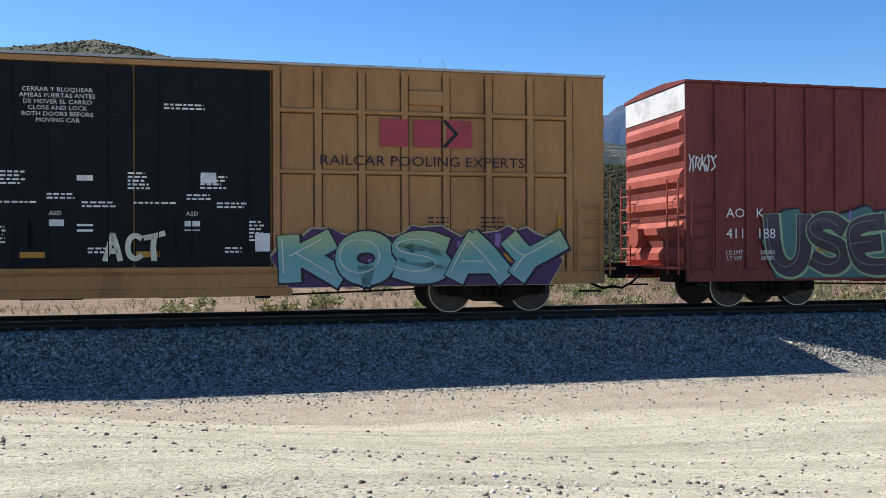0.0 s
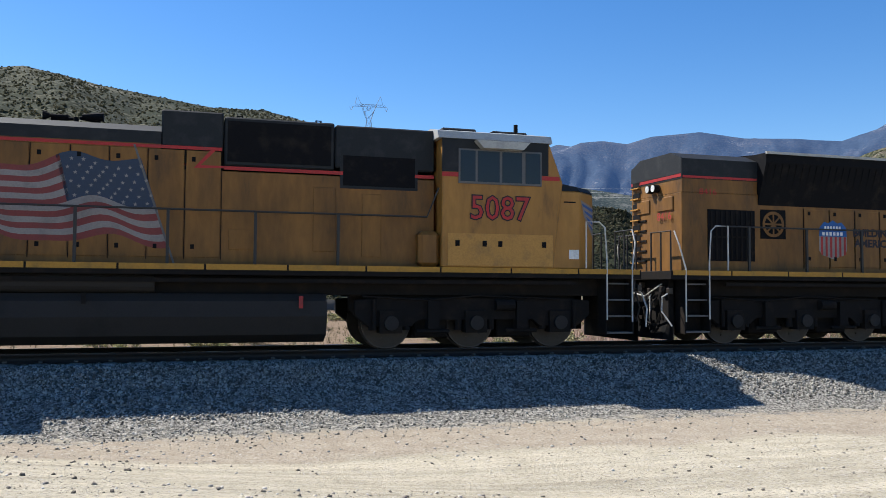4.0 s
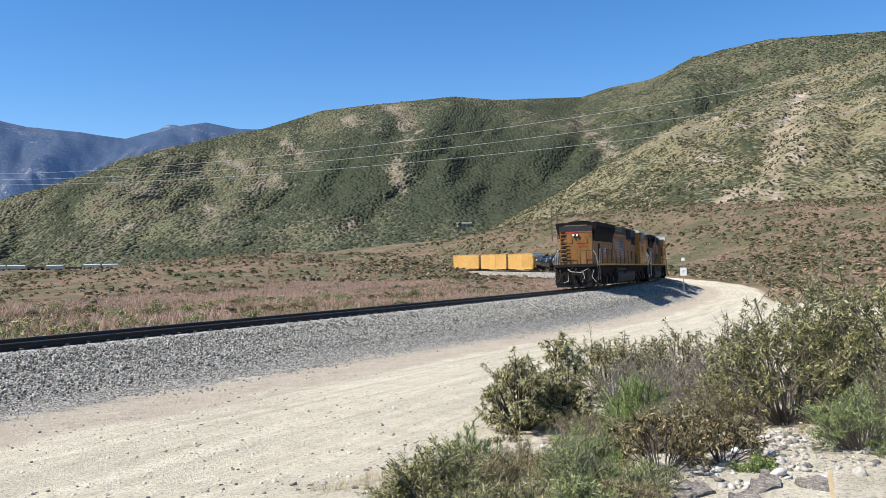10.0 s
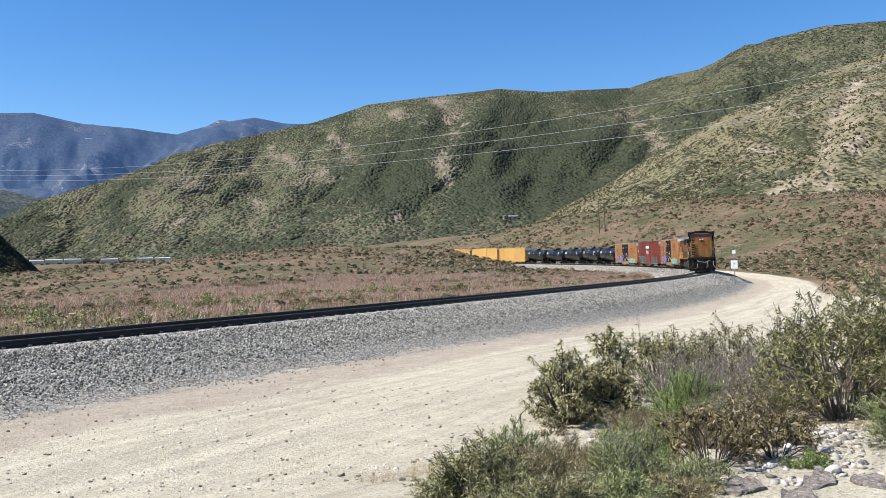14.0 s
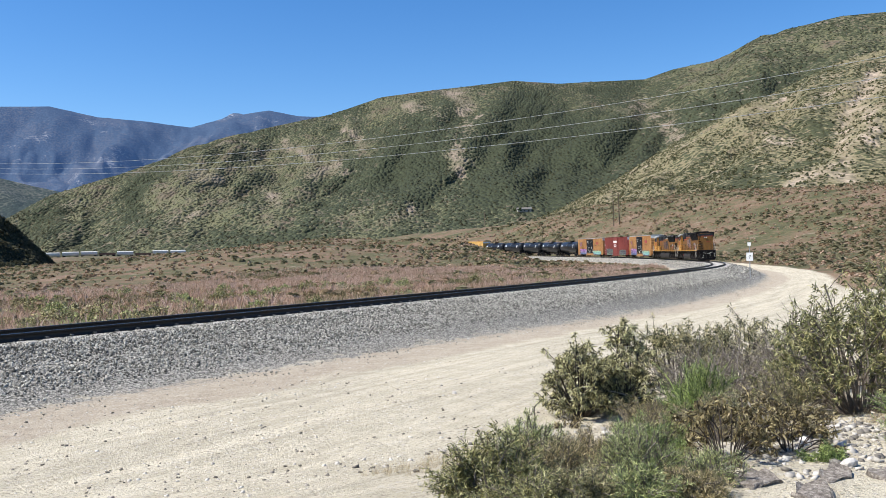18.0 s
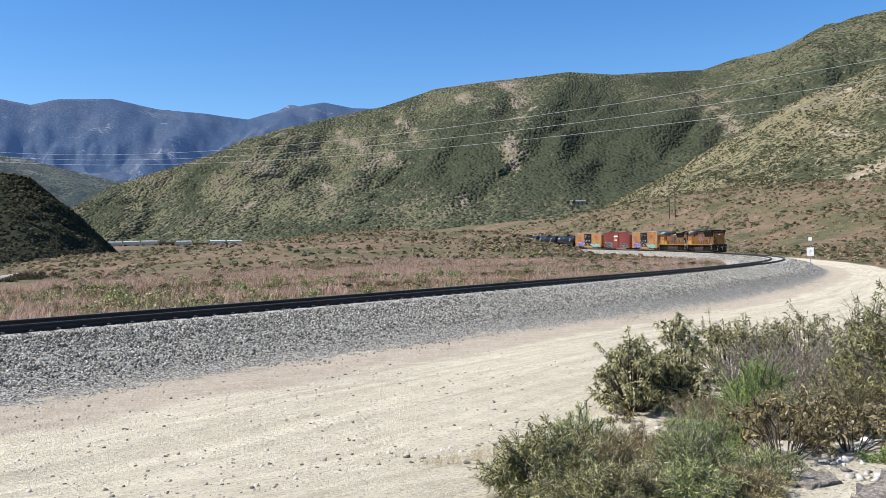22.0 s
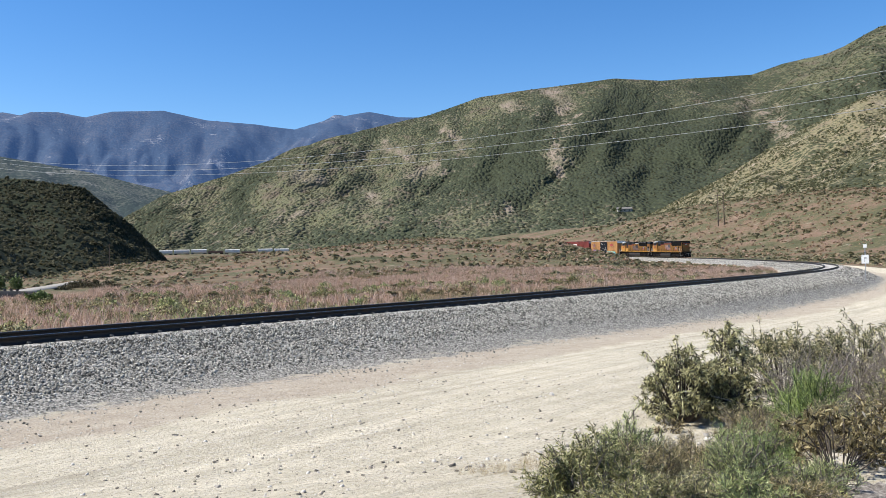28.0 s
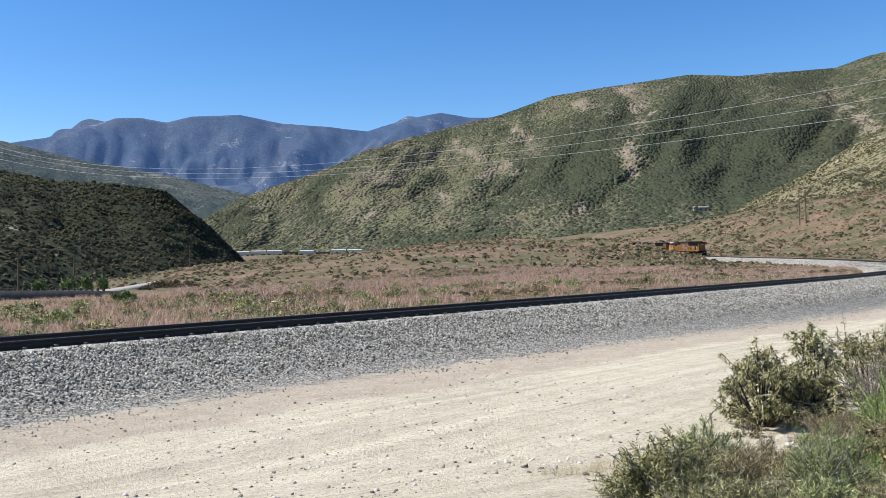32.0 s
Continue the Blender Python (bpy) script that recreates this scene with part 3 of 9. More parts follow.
# draws cut into the slopes (depth in metres), torn bare earth, and thick green brush, by bearing and height angle
MAIN_DRAWS = [([(53.1, 11.3), (54.0, 8.9), (52.7, 7.0), (53.6, 5.6), (51.2, 3.5), (48.4, 2.0)], 62, 1.7), ([(35.2, 6.8), (33.1, 5.9), (32.4, 4.5), (30.7, 3.5), (29.1, 1.8)], 60, 1.0),
              ([(45.2, 9.2), (43.1, 6.8), (39.5, 4.6), (36.6, 2.2)], 60, 1.1), ([(48.6, 10.0), (46.7, 7.2), (45.1, 4.9), (43.5, 1.9)], 70, 1.1),
              ([(65.7, 10.2), (67.2, 8.1), (64.8, 5.9), (60.3, 3.8), (58.0, 2.9)], 130, 2.8), ([(57.8, 9.2), (56.0, 7.2), (53.6, 5.6)], 40, 0.7),
              ([(41.6, 7.6), (38.5, 5.6), (35.0, 3.2)], 35, 0.6), ([(50.6, 9.6), (49.5, 6.6), (47.5, 3.4)], 35, 0.6), ([(61.0, 9.6), (60.4, 7.0), (58.4, 4.6)], 30, 0.8), ([(70.5, 12.6), (67.2, 8.4)], 60, 1.2)]
MAIN_SCARS = [([(53.6, 11.2), (54.6, 9.6), (53.2, 7.2), (53.7, 5.7)], 0.55), ([(65.3, 9.7), (67.4, 8.9), (67.6, 7.8)], 0.7), ([(50.4, 10.5), (52.5, 10.0)], 0.45), ([(40.8, 4.9), (41.3, 4.2)], 0.35),
              ([(52.7, 7.0), (54.4, 6.6)], 0.3), ([(36.2, 6.2), (37.6, 5.8)], 0.45), ([(43.4, 6.0), (45.4, 6.6)], 0.4), ([(48.6, 2.9), (50.4, 3.6)], 0.35), ([(46.0, 9.2), (47.0, 7.8)], 0.3), ([(42.2, 8.2), (43.4, 7.2)], 0.3)]
MAIN_LUSH = [(60.0, 7.4, 4.6, 2.8, 0.55), (49.0, 5.4, 2.4, 2.2, 0.32), (51.4, 7.0, 1.6, 1.8, 0.35), (57.5, 4.6, 3.5, 1.6, 0.40), (32.4, 4.0, 0.9, 1.6, 0.30), (36.0, 4.2, 4.0, 1.4, -0.30), (29.6, 4.2, 1.4, 1.6, -0.16), (40, 6.5, 3, 1.5, -0.12),
             (48.3, 10.4, 2.0, 1.2, -0.14), (44.4, 6.8, 1.6, 1.5, -0.16), (42.0, 3.0, 4.0, 0.9, -0.15), (55.8, 10.2, 1.2, 1.0, -0.18), (70, 11, 4, 2, -0.08)]
SPUR_DRAWS = [([(80.0, 10.6), (78.5, 8.8), (77.7, 7.3), (77.9, 5.4)], 26, 0.8), ([(74.5, 8.6), (75.5, 6.6), (76.4, 4.2)], 22, 0.8), ([(71.5, 6.8), (71.0, 5.0), (70.0, 3.6)], 16, 0.7)]
SPUR_SCARS = [([(80.0, 10.6), (78.5, 8.8), (77.7, 7.3), (77.9, 5.4)], 0.42), ([(75.0, 4.1), (77.4, 4.9), (78.3, 4.0)], 0.4), ([(64.0, 3.3), (61.0, 2.7)], 0.35), ([(79.4, 8.2), (79.0, 6.6)], 0.5)]
SPUR_LUSH = [(76.6, 7.6, 1.0, 1.8, 0.28), (72.0, 5.6, 0.8, 1.4, 0.12), (68.5, 4.5, 2.5, 1.0, -0.08)]
NEAR_SCARS = [([(13.0, 3.8), (14.5, 2.6), (16.6, 1.2)], 0.4), ([(-8.6, 6.4), (-9.4, 3.4)], 0.45), ([(2.5, 10.2), (-1.5, 10.6)], 0.3)]
NEAR_DRAWS = [([(13.5, 5.4), (14.0, 3.2), (16.8, 0.8)], 16, 1.0), ([(-13.5, 10.5), (-15.0, 5.0)], 22, 1.2), ([(-5.0, 9.6), (-7.0, 4.0)], 22, 1.2), ([(19.5, 4.0), (19.9, 0.8)], 8, 0.7)]
# near hill: shade of its right flank put in as denser dark brush
NEAR_BRUSH_SHADE = [(22.0, 3.2, 4.8, 3.0, 0.40), (18.0, 2.0, 8.0, 5.0, 0.45)]


def build_hills():
    dark = brush("chaparral_near", (0.085, 0.083, 0.055), (0.020, 0.024, 0.013), (0.105, 0.10, 0.066), 0.42, 0.018, cover=0.58, rock=(0.22, 0.195, 0.16), relief=0.18)
    main = brush("chaparral_ridge", (0.126, 0.100, 0.072), (0.034, 0.039, 0.022), (0.122, 0.122, 0.066), 0.22, 0.0075, cover=0.58, rock=(0.165, 0.132, 0.102), relief=0.8, squash=0.42)
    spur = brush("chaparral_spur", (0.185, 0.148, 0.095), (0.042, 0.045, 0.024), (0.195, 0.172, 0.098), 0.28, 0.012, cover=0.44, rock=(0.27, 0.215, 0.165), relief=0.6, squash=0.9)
    # air haze of the two farthest ranges sits in their colours and glow
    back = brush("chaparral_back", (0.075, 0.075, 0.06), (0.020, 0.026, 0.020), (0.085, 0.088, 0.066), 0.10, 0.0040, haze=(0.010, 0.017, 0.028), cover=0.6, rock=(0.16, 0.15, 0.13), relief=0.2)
    far = brush("hazed_mountain_forest", (0.050, 0.056, 0.070), (0.022, 0.032, 0.046), (0.062, 0.064, 0.070), 0.10, 0.0032, haze=(0.020, 0.043, 0.105), cover=0.60, rock=(0.20, 0.195, 0.20), relief=0.14)
    made = {}
    made["near"] = hill("hill_near", NEAR_CREST, NEAR_FOOT, dark, 340, 90, 70, 7, "steep hill covered in dark green chaparral shrubs", 3, power=1.0, cut=0.42, draws=NEAR_DRAWS, scars=NEAR_SCARS, lush=NEAR_BRUSH_SHADE)
    made["main"] = hill("hill_ridge", MAIN_CREST, MAIN_FOOT, main, 460, 130, 230, 14, "long ridge with green brush and bare brown gullies", 14, power=1.1, cut=0.62, draws=MAIN_DRAWS, scars=MAIN_SCARS, lush=MAIN_LUSH, soften=0.52)
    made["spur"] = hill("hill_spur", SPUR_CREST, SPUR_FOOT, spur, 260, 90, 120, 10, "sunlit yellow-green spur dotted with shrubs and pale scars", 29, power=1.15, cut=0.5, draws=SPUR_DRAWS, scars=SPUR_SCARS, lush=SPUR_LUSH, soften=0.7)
    made["back"] = hill("hill_back", BACK_CREST, BACK_FOOT, back, 200, 60, 300, 14, "dull green foothills in front of the mountains, hazed by a faint glow", 41, cut=0.9, scars=[([(25.5, 6.5), (25.8, 5.95), (25.95, 5.3)], 0.12), ([(24.6, 6.2), (20.6, 6.0)], 0.10)])
    made["far"] = hill("mountains", FAR_CREST, FAR_FOOT, far, 420, 90, 420, 12, "forested mountain range in the distance, blue haze painted in", 55, sharp=0.03, cut=1.5)
    return made


# ---- building blocks for the vehicles: x along the car, y to its left, z up from the rails ----
def part(name, bm, material, parent, label=""):
    """Links a bmesh as one mesh object under a thing or a part."""
    me = bpy.data.meshes.new(name)
    bm.to_mesh(me)
    bm.free()
    me.materials.append(material)
    ob = new(name, me)
    ob.parent = parent
    return tagged(ob, label)


def box(bm, x0, x1, y0, y1, z0, z1):
    v = [bm.verts.new((x, y, z)) for x in (x0, x1) for y in (y0, y1) for z in (z0, z1)]
    for f in ((0, 1, 3, 2), (4, 6, 7, 5), (0, 4, 5, 1), (2, 3, 7, 6), (0, 2, 6, 4), (1, 5, 7, 3)):
        bm.faces.new([v[i] for i in f])


def loft(bm, a, b):
    """Solid between two equal loops of points."""
    va, vb = [bm.verts.new(p) for p in a], [bm.verts.new(p) for p in b]
    n = len(a)
    bm.faces.new(va[::-1]), bm.faces.new(vb)
    for i in range(n):
        bm.faces.new((va[i], va[(i + 1) % n], vb[(i + 1) % n], vb[i]))


def prism_x(bm, yz, x0, x1):
    loft(bm, [(x0, y, z) for y, z in yz], [(x1, y, z) for y, z in yz])


def prism_y(bm, xz, y0, y1):
    loft(bm, [(x, y0, z) for x, z in xz], [(x, y1, z) for x, z in xz])


def cyl(bm, c, r, axis, length, seg=20, r2=None):
    """Cylinder or cone about c along an axis."""
    r2 = r if r2 is None else r2
    k = "xyz".index(axis)
    a, b = [], []
    for i in range(seg):
        t = 2 * math.pi * i / seg
        for loop, q, h in ((a, r, -length / 2), (b, r2, length / 2)):
            p = [0, 0, 0]
            p[k], p[(k + 1) % 3], p[(k + 2) % 3] = h, math.cos(t) * q, math.sin(t) * q
            loop.append((p[0] + c[0], p[1] + c[1], p[2] + c[2]))
    loft(bm, a, b)


def tube(bm, pts, r, seg=6):
    """A bent pipe through points."""
    rings = []
    pts = [Vector(p) for p in pts]
    for i, p in enumerate(pts):
        d = (pts[min(i + 1, len(pts) - 1)] - pts[max(i - 1, 0)]).normalized()
        s = d.cross(Vector((0.31, 0.52, 0.79))).normalized()
        w = d.cross(s)
        rings.append([bm.verts.new(p + (s * math.cos(2 * math.pi * k / seg) + w * math.sin(2 * math.pi * k / seg)) * r) for k in range(seg)])
    for a, b in zip(rings, rings[1:]):
        for k in range(seg):
            bm.faces.new((a[k], a[(k + 1) % seg], b[(k + 1) % seg], b[k]))
    bm.faces.new(rings[0][::-1]), bm.faces.new(rings[-1])


def soft(bm, w=0.012):
    bmesh.ops.bevel(bm, geom=bm.edges[:], offset=w, segments=1, affect="EDGES", clamp_overlap=True)
    return bm


JOINED = {"panel_seam", "latch", "panel_latch", "locker_louvre", "grille_bar", "stirrup", "symbol", "hood_end_louvre"}


def boxes(name, parent, material, items, label="", bevel=0.0):
    """Box-shaped pieces: each one a part of its own, unless too small or too many to pick apart."""
    groups = [items] if name in JOINED or len(items) > 64 else [[it] for it in items]
    for g in groups:
        bm = bmesh.new()
        for it in g:
            box(bm, *it)
        ob = part(name, soft(bm, bevel) if bevel else bm, material, parent, label)
    return ob


def flat(bm, pts, side, y):
    """A thin painted figure on the side of a car: corners (x, z); side -1 faces -y, 1 faces +y."""
    p = [(x, y, z) for x, z in pts]
    area = sum(a[0] * b[2] - b[0] * a[2] for a, b in zip(p, p[1:] + p[:1]))
    if (area > 0) != (side < 0):
        p = p[::-1]
    bm.faces.new([bm.verts.new(q) for q in p])


def stroke(bm, pts, w, side, y, z_cut=None):
    """A painted line of a given width."""
    for a, b in zip(pts, pts[1:]):
        d = Vector((b[0] - a[0], b[1] - a[1]))
        if d.length < 1e-6:
            continue
        d.normalize()
        n, e = Vector((-d.y, d.x)) * w / 2, d * w * 0.35
        flat(bm, [(a[0] - e.x + n.x, a[1] - e.y + n.y), (a[0] - e.x - n.x, a[1] - e.y - n.y), (b[0] + e.x - n.x, b[1] + e.y - n.y), (b[0] + e.x + n.x, b[1] + e.y + n.y)], side, y)


TEXTS = {}


def text(name, words, parent, material, x0, x1, z0, z1, side, y, label="", slant=0.0, bold=0.0):
    """Lettering in the built-in font, fitted to a box on the side of a car."""
    for key in ((words, 0.0), (words, bold)):
        if key not in TEXTS:
            cu = bpy.data.curves.new("words", "FONT")
            cu.body, cu.align_x, cu.resolution_u, cu.offset = words, "CENTER", 2, key[1]
            ob = bpy.data.objects.new("words", cu)
            TEXTS[key] = bpy.data.meshes.new_from_object(ob)
            bpy.data.objects.remove(ob)
    me = TEXTS[words, bold].copy()
    me.name = name
    co = np.array([v.co for v in me.vertices])
    base = np.array([v.co for v in TEXTS[words, 0.0].vertices])
    lo, hi = base.min(0), base.max(0)
    u = (co[:, 0] - lo[0]) / (hi[0] - lo[0])
    w = (co[:, 1] - lo[1]) / (hi[1] - lo[1])
    u = u if side < 0 else 1 - u
    out = np.stack([x0 + u * (x1 - x0) + slant * w * (1 if side < 0 else -1), np.full(len(u), y), z0 + w * (z1 - z0)], 1)
    me.vertices.foreach_set("co", out.astype(np.float32).ravel())
    me.materials.clear()
    me.materials.append(material)
    me.update()
    ob = new(name, me)
    ob.parent = parent
    return tagged(ob, label)


YELLOW = mat("armour_yellow", [(0.27, (0.06, 0.034, 0.016)), (0.40, (0.150, 0.070, 0.017)), (0.56, (0.205, 0.093, 0.020)), (0.8, (0.260, 0.122, 0.028))], 1.1, 0.55, fine=0.13, fine_scale=7, bump=0.002, bump_scale=25, stretch=(1.3, 1.3, 0.4))
YELLOW_CLEAN = plain("repainted_yellow", (0.45, 0.225, 0.05), 0.45)
CAB_YELLOW = mat("cab_yellow", [(0.27, (0.14, 0.074, 0.026)), (0.40, (0.315, 0.15, 0.034)), (0.56, (0.37, 0.178, 0.039)), (0.8, (0.42, 0.207, 0.047))], 1.1, 0.5, fine=0.1, fine_scale=7, bump=0.002, bump_scale=25, stretch=(1.3, 1.3, 0.4))
STRIPE_YELLOW = plain("sill_yellow", (0.42, 0.205, 0.025), 0.5, wear=0.1, dirt=(0.25, 0.14, 0.03))
GREY = plain("harbor_grey", (0.013, 0.015, 0.017), 0.7)
HOOD_ROOF = plain("hood_roof_dusty", (0.19, 0.175, 0.155), 0.85, dirt=(0.09, 0.08, 0.07))
BLACK = plain("sooty_black", (0.007, 0.007, 0.008), 0.85, dirt=(0.022, 0.018, 0.015), spec=0.12)
UNDER = plain("underframe_grime", (0.013, 0.011, 0.010), 0.85, dirt=(0.028, 0.020, 0.015), spec=0.15)
TANK_GREY = plain("fuel_tank_grime", (0.026, 0.022, 0.019), 0.75, dirt=(0.016, 0.014, 0.012), scale=1.2)
RED = plain("red_paint", (0.38, 0.028, 0.026), 0.5)
FLAG_RED = plain("flag_red", (0.19, 0.040, 0.036), 0.55)
FLAG_WHITE = plain("flag_white", (0.25, 0.22, 0.20), 0.6)
OLD_RED = plain("grimy_flag_red", (0.085, 0.026, 0.024), 0.65)
OLD_WHITE = plain("grimy_flag_white", (0.13, 0.105, 0.09), 0.65)
OLD_BLUE = plain("grimy_flag_blue", (0.016, 0.018, 0.022), 0.65)
POLE_GREY = plain("flag_pole_grey", (0.12, 0.115, 0.11), 0.6)
FLAG_BLUE = plain("flag_blue", (0.030, 0.045, 0.075), 0.55)
BLUE = plain("blue_paint", (0.02, 0.10, 0.30), 0.5)
WHITE = plain("white_paint", (0.72, 0.71, 0.68), 0.55)
SILVER = plain("roof_silver", (0.40, 0.39, 0.36), 0.5)
RAILING = plain("railing_grey", (0.030, 0.028, 0.026), 0.5)
GRAB = plain("worn_grab_iron", (0.55, 0.52, 0.47), 0.4)
WHEEL = plain("wheel_steel", (0.05, 0.042, 0.036), 0.5, 0.5)
RIM_BRIGHT = plain("polished_rim", (0.36, 0.34, 0.31), 0.35, 0.7)
RIM = plain("wheel_tread", (0.07, 0.06, 0.055), 0.45, 0.5)
GLASS = plain("dark_cab_glass", (0.015, 0.02, 0.025), 0.08, 0.0, 0.0, 0.5, (0.012, 0.016, 0.02))
TBOX_YELLOW = mat("boxcar_yellow", [(0.26, (0.19, 0.095, 0.040)), (0.45, (0.35, 0.175, 0.064)), (0.8, (0.42, 0.228, 0.09))], 0.8, 0.6, fine=0.09, fine_scale=9, bump=0.003, bump_scale=14, stretch=(1, 1, 0.3))
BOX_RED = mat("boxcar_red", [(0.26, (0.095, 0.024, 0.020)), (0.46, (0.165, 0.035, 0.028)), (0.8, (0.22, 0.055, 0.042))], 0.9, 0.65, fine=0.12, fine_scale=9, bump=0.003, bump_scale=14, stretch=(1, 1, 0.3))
# paler, more orange red for the end walls of the red boxcar
RED_END = mat("boxcar_end_red", [(0.26, (0.27, 0.055, 0.036)), (0.5, (0.37, 0.085, 0.058)), (0.8, (0.43, 0.12, 0.09))], 1.2, 0.7, fine=0.12, fine_scale=12)
SEAM = plain("panel_edge_brown", (0.085, 0.042, 0.02), 0.8)
DOOR_BLACK = plain("door_black", (0.009, 0.010, 0.013), 0.7, dirt=(0.015, 0.015, 0.017), spec=0.15)
TANK_BLACK = plain("tank_black", (0.012, 0.013, 0.015), 0.3)
VIOLET = plain("spray_violet", (0.22, 0.13, 0.33), 0.5)
MINT = plain("spray_mint", (0.26, 0.38, 0.20), 0.5)
CREAM = plain("spray_cream", (0.60, 0.58, 0.45), 0.6)
HALO = plain("overspray_tan", (0.36, 0.31, 0.20), 0.6, dirt=(0.30, 0.20, 0.09), scale=1.6)
SMOKE = plain("spray_grey", (0.15, 0.17, 0.165), 0.5)
DEEP_TEAL = plain("spray_deep_teal", (0.06, 0.15, 0.145), 0.5)
INK = plain("spray_black", (0.02, 0.015, 0.028), 0.5)
TTX_RED = plain("lettering_red", (0.36, 0.05, 0.06), 0.55)
INDIGO = plain("lettering_dark", (0.016, 0.013, 0.02), 0.55)


WHEELS = []


def wheelset(parent, x, r=0.46, hub=True):
    """Two wheels on their axle, built round the axle so that they can roll."""
    bm = bmesh.new()
    for s in (-1, 1):
        cyl(bm, (0, s * 0.755, 0), r, "y", 0.13, 28)
        cyl(bm, (0, s * 0.69, 0), r + 0.03, "y", 0.025, 28)
        cyl(bm, (0, s * 0.83, 0), r * 0.42, "y", 0.05, 16)
        for k in range(6):
            a = 2 * math.pi * k / 6
            cyl(bm, (math.cos(a) * r * 0.62, s * 0.823, math.sin(a) * r * 0.62), 0.035, "y", 0.03, 8)
    cyl(bm, (0, 0, 0), 0.085, "y", 1.6, 10)
    ws = part("wheelset", bm, WHEEL, parent)
    ws.location = (x, 0, r)
    WHEELS.append((parent, ws, x, r))
    bm = bmesh.new()
    for s in (-1, 1):
        for i in range(28):
            a, b = 2 * math.pi * i / 28, 2 * math.pi * (i + 1) / 28
            q = [(math.cos(t) * k, s * 0.823, math.sin(t) * k) for t, k in ((a, r * 0.955), (b, r * 0.955), (b, r), (a, r))]
            bm.faces.new([bm.verts.new(p) for p in (q if s < 0 else q[::-1])])
    part("tread", bm, RIM if r > 0.5 else RIM_BRIGHT, ws, "worn wheel rim")


def freight_truck(parent, x):
    for a in (-0.889, 0.889):
        wheelset(parent, x + a)
    for s in (-1, 1):
        bm = bmesh.new()
        y0, y1 = sorted((s * 0.93, s * 1.10))
        prism_y(bm, [(x - 1.15, 0.38), (x - 0.72, 0.38), (x - 0.42, 0.24), (x + 0.42, 0.24), (x + 0.72, 0.38), (x + 1.15, 0.38), (x + 1.15, 0.60), (x + 0.75, 0.62), (x + 0.42, 0.80), (x - 0.42, 0.80), (x - 0.75, 0.62), (x - 1.15, 0.60)], y0, y1)
        side = part("side_frame", soft(bm, 0.02), UNDER, parent, "cast steel side frame")
        for k in (-0.2, 0, 0.2):
            bm = bmesh.new()
            cyl(bm, (x + k, s * 1.13, 0.48), 0.075, "z", 0.28, 10)
            part("spring", bm, BLACK, side)
        for k in (-0.889, 0.889):
            bm = bmesh.new()
            cyl(bm, (x + k, s * 1.12, 0.47), 0.12, "y", 0.10, 12)
            part("bearing_cap", bm, BLACK, side)
    boxes("bolster", parent, UNDER, [(x - 0.2, x + 0.2, -1.0, 1.0, 0.62, 0.84)])


def coupler(parent, x, way):
    bm = bmesh.new()
    a, b = sorted((x, x + way * 0.75))
    box(bm, a, b, -0.10, 0.10, 0.74, 0.94)
    prism_y(bm, [(x + way * 0.72, 0.66), (x + way * 1.0, 0.66), (x + way * 1.0, 1.0), (x + way * 0.72, 1.0)], -0.17, 0.14)
    part("coupler", soft(bm, 0.02), BLACK, parent, "rusty knuckle coupler")
    bm = bmesh.new()
    tube(bm, [(x + way * 0.1, 0.35, 0.78), (x + way * 0.35, 0.32, 0.55), (x + way * 0.65, 0.25, 0.42), (x + way * 0.95, 0.18, 0.46)], 0.03)
    part("air_hose", bm, BLACK, parent)


def ladder(parent, x, side, z0, z1, material, wide=0.42, n=5, y=1.60):
    bm = bmesh.new()
    for k in (-wide / 2, wide / 2):
        tube(bm, [(x + k, side * y, z0), (x + k, side * y, z1)], 0.022)
    for i in range(n):
        z = z0 + (z1 - z0) * (i + 0.5) / n
        tube(bm, [(x - wide / 2, side * y, z), (x + wide / 2, side * y, z)], 0.016)
    part("ladder", bm, material, parent)


def glyphs(n, seed):
    """Strokes of made-up sprayed figures in a unit box."""
    rng = random.Random(seed)
    sets = [[[(0, 0.1), (0.35, 1), (0.4, 0.35), (1, 0.9)], [(0.6, 0.5), (0.9, 0)]], [[(0.1, 0.2), (0.3, 0.9), (0.95, 0.75), (0.5, 0.4), (0.9, 0.05)]],
            [[(0, 0.85), (0.5, 0.15), (0.65, 1)], [(0.5, 0.15), (1, 0.35)]], [[(0.05, 0), (0.25, 0.6), (0, 1)], [(0.25, 0.6), (1, 0.95)], [(0.6, 0.8), (0.75, 0)]],
            [[(1, 1), (0.3, 0.7), (0.75, 0.3), (0, 0.05)], [(0.1, 0.95), (0.3, 0.7)]], [[(0.1, 0.9), (0.2, 0.05), (0.55, 0.75), (0.9, 0.1), (1, 0.8)]],
            [[(0, 0.4), (0.3, 0), (0.65, 0.6), (0.35, 1), (0.9, 0.9)]], [[(0.15, 0), (0.5, 0.85), (1, 0.3)], [(0, 0.75), (0.5, 0.85), (0.55, 0.05)]]]
    rng.shuffle(sets)
    return (sets * 3)[:n]


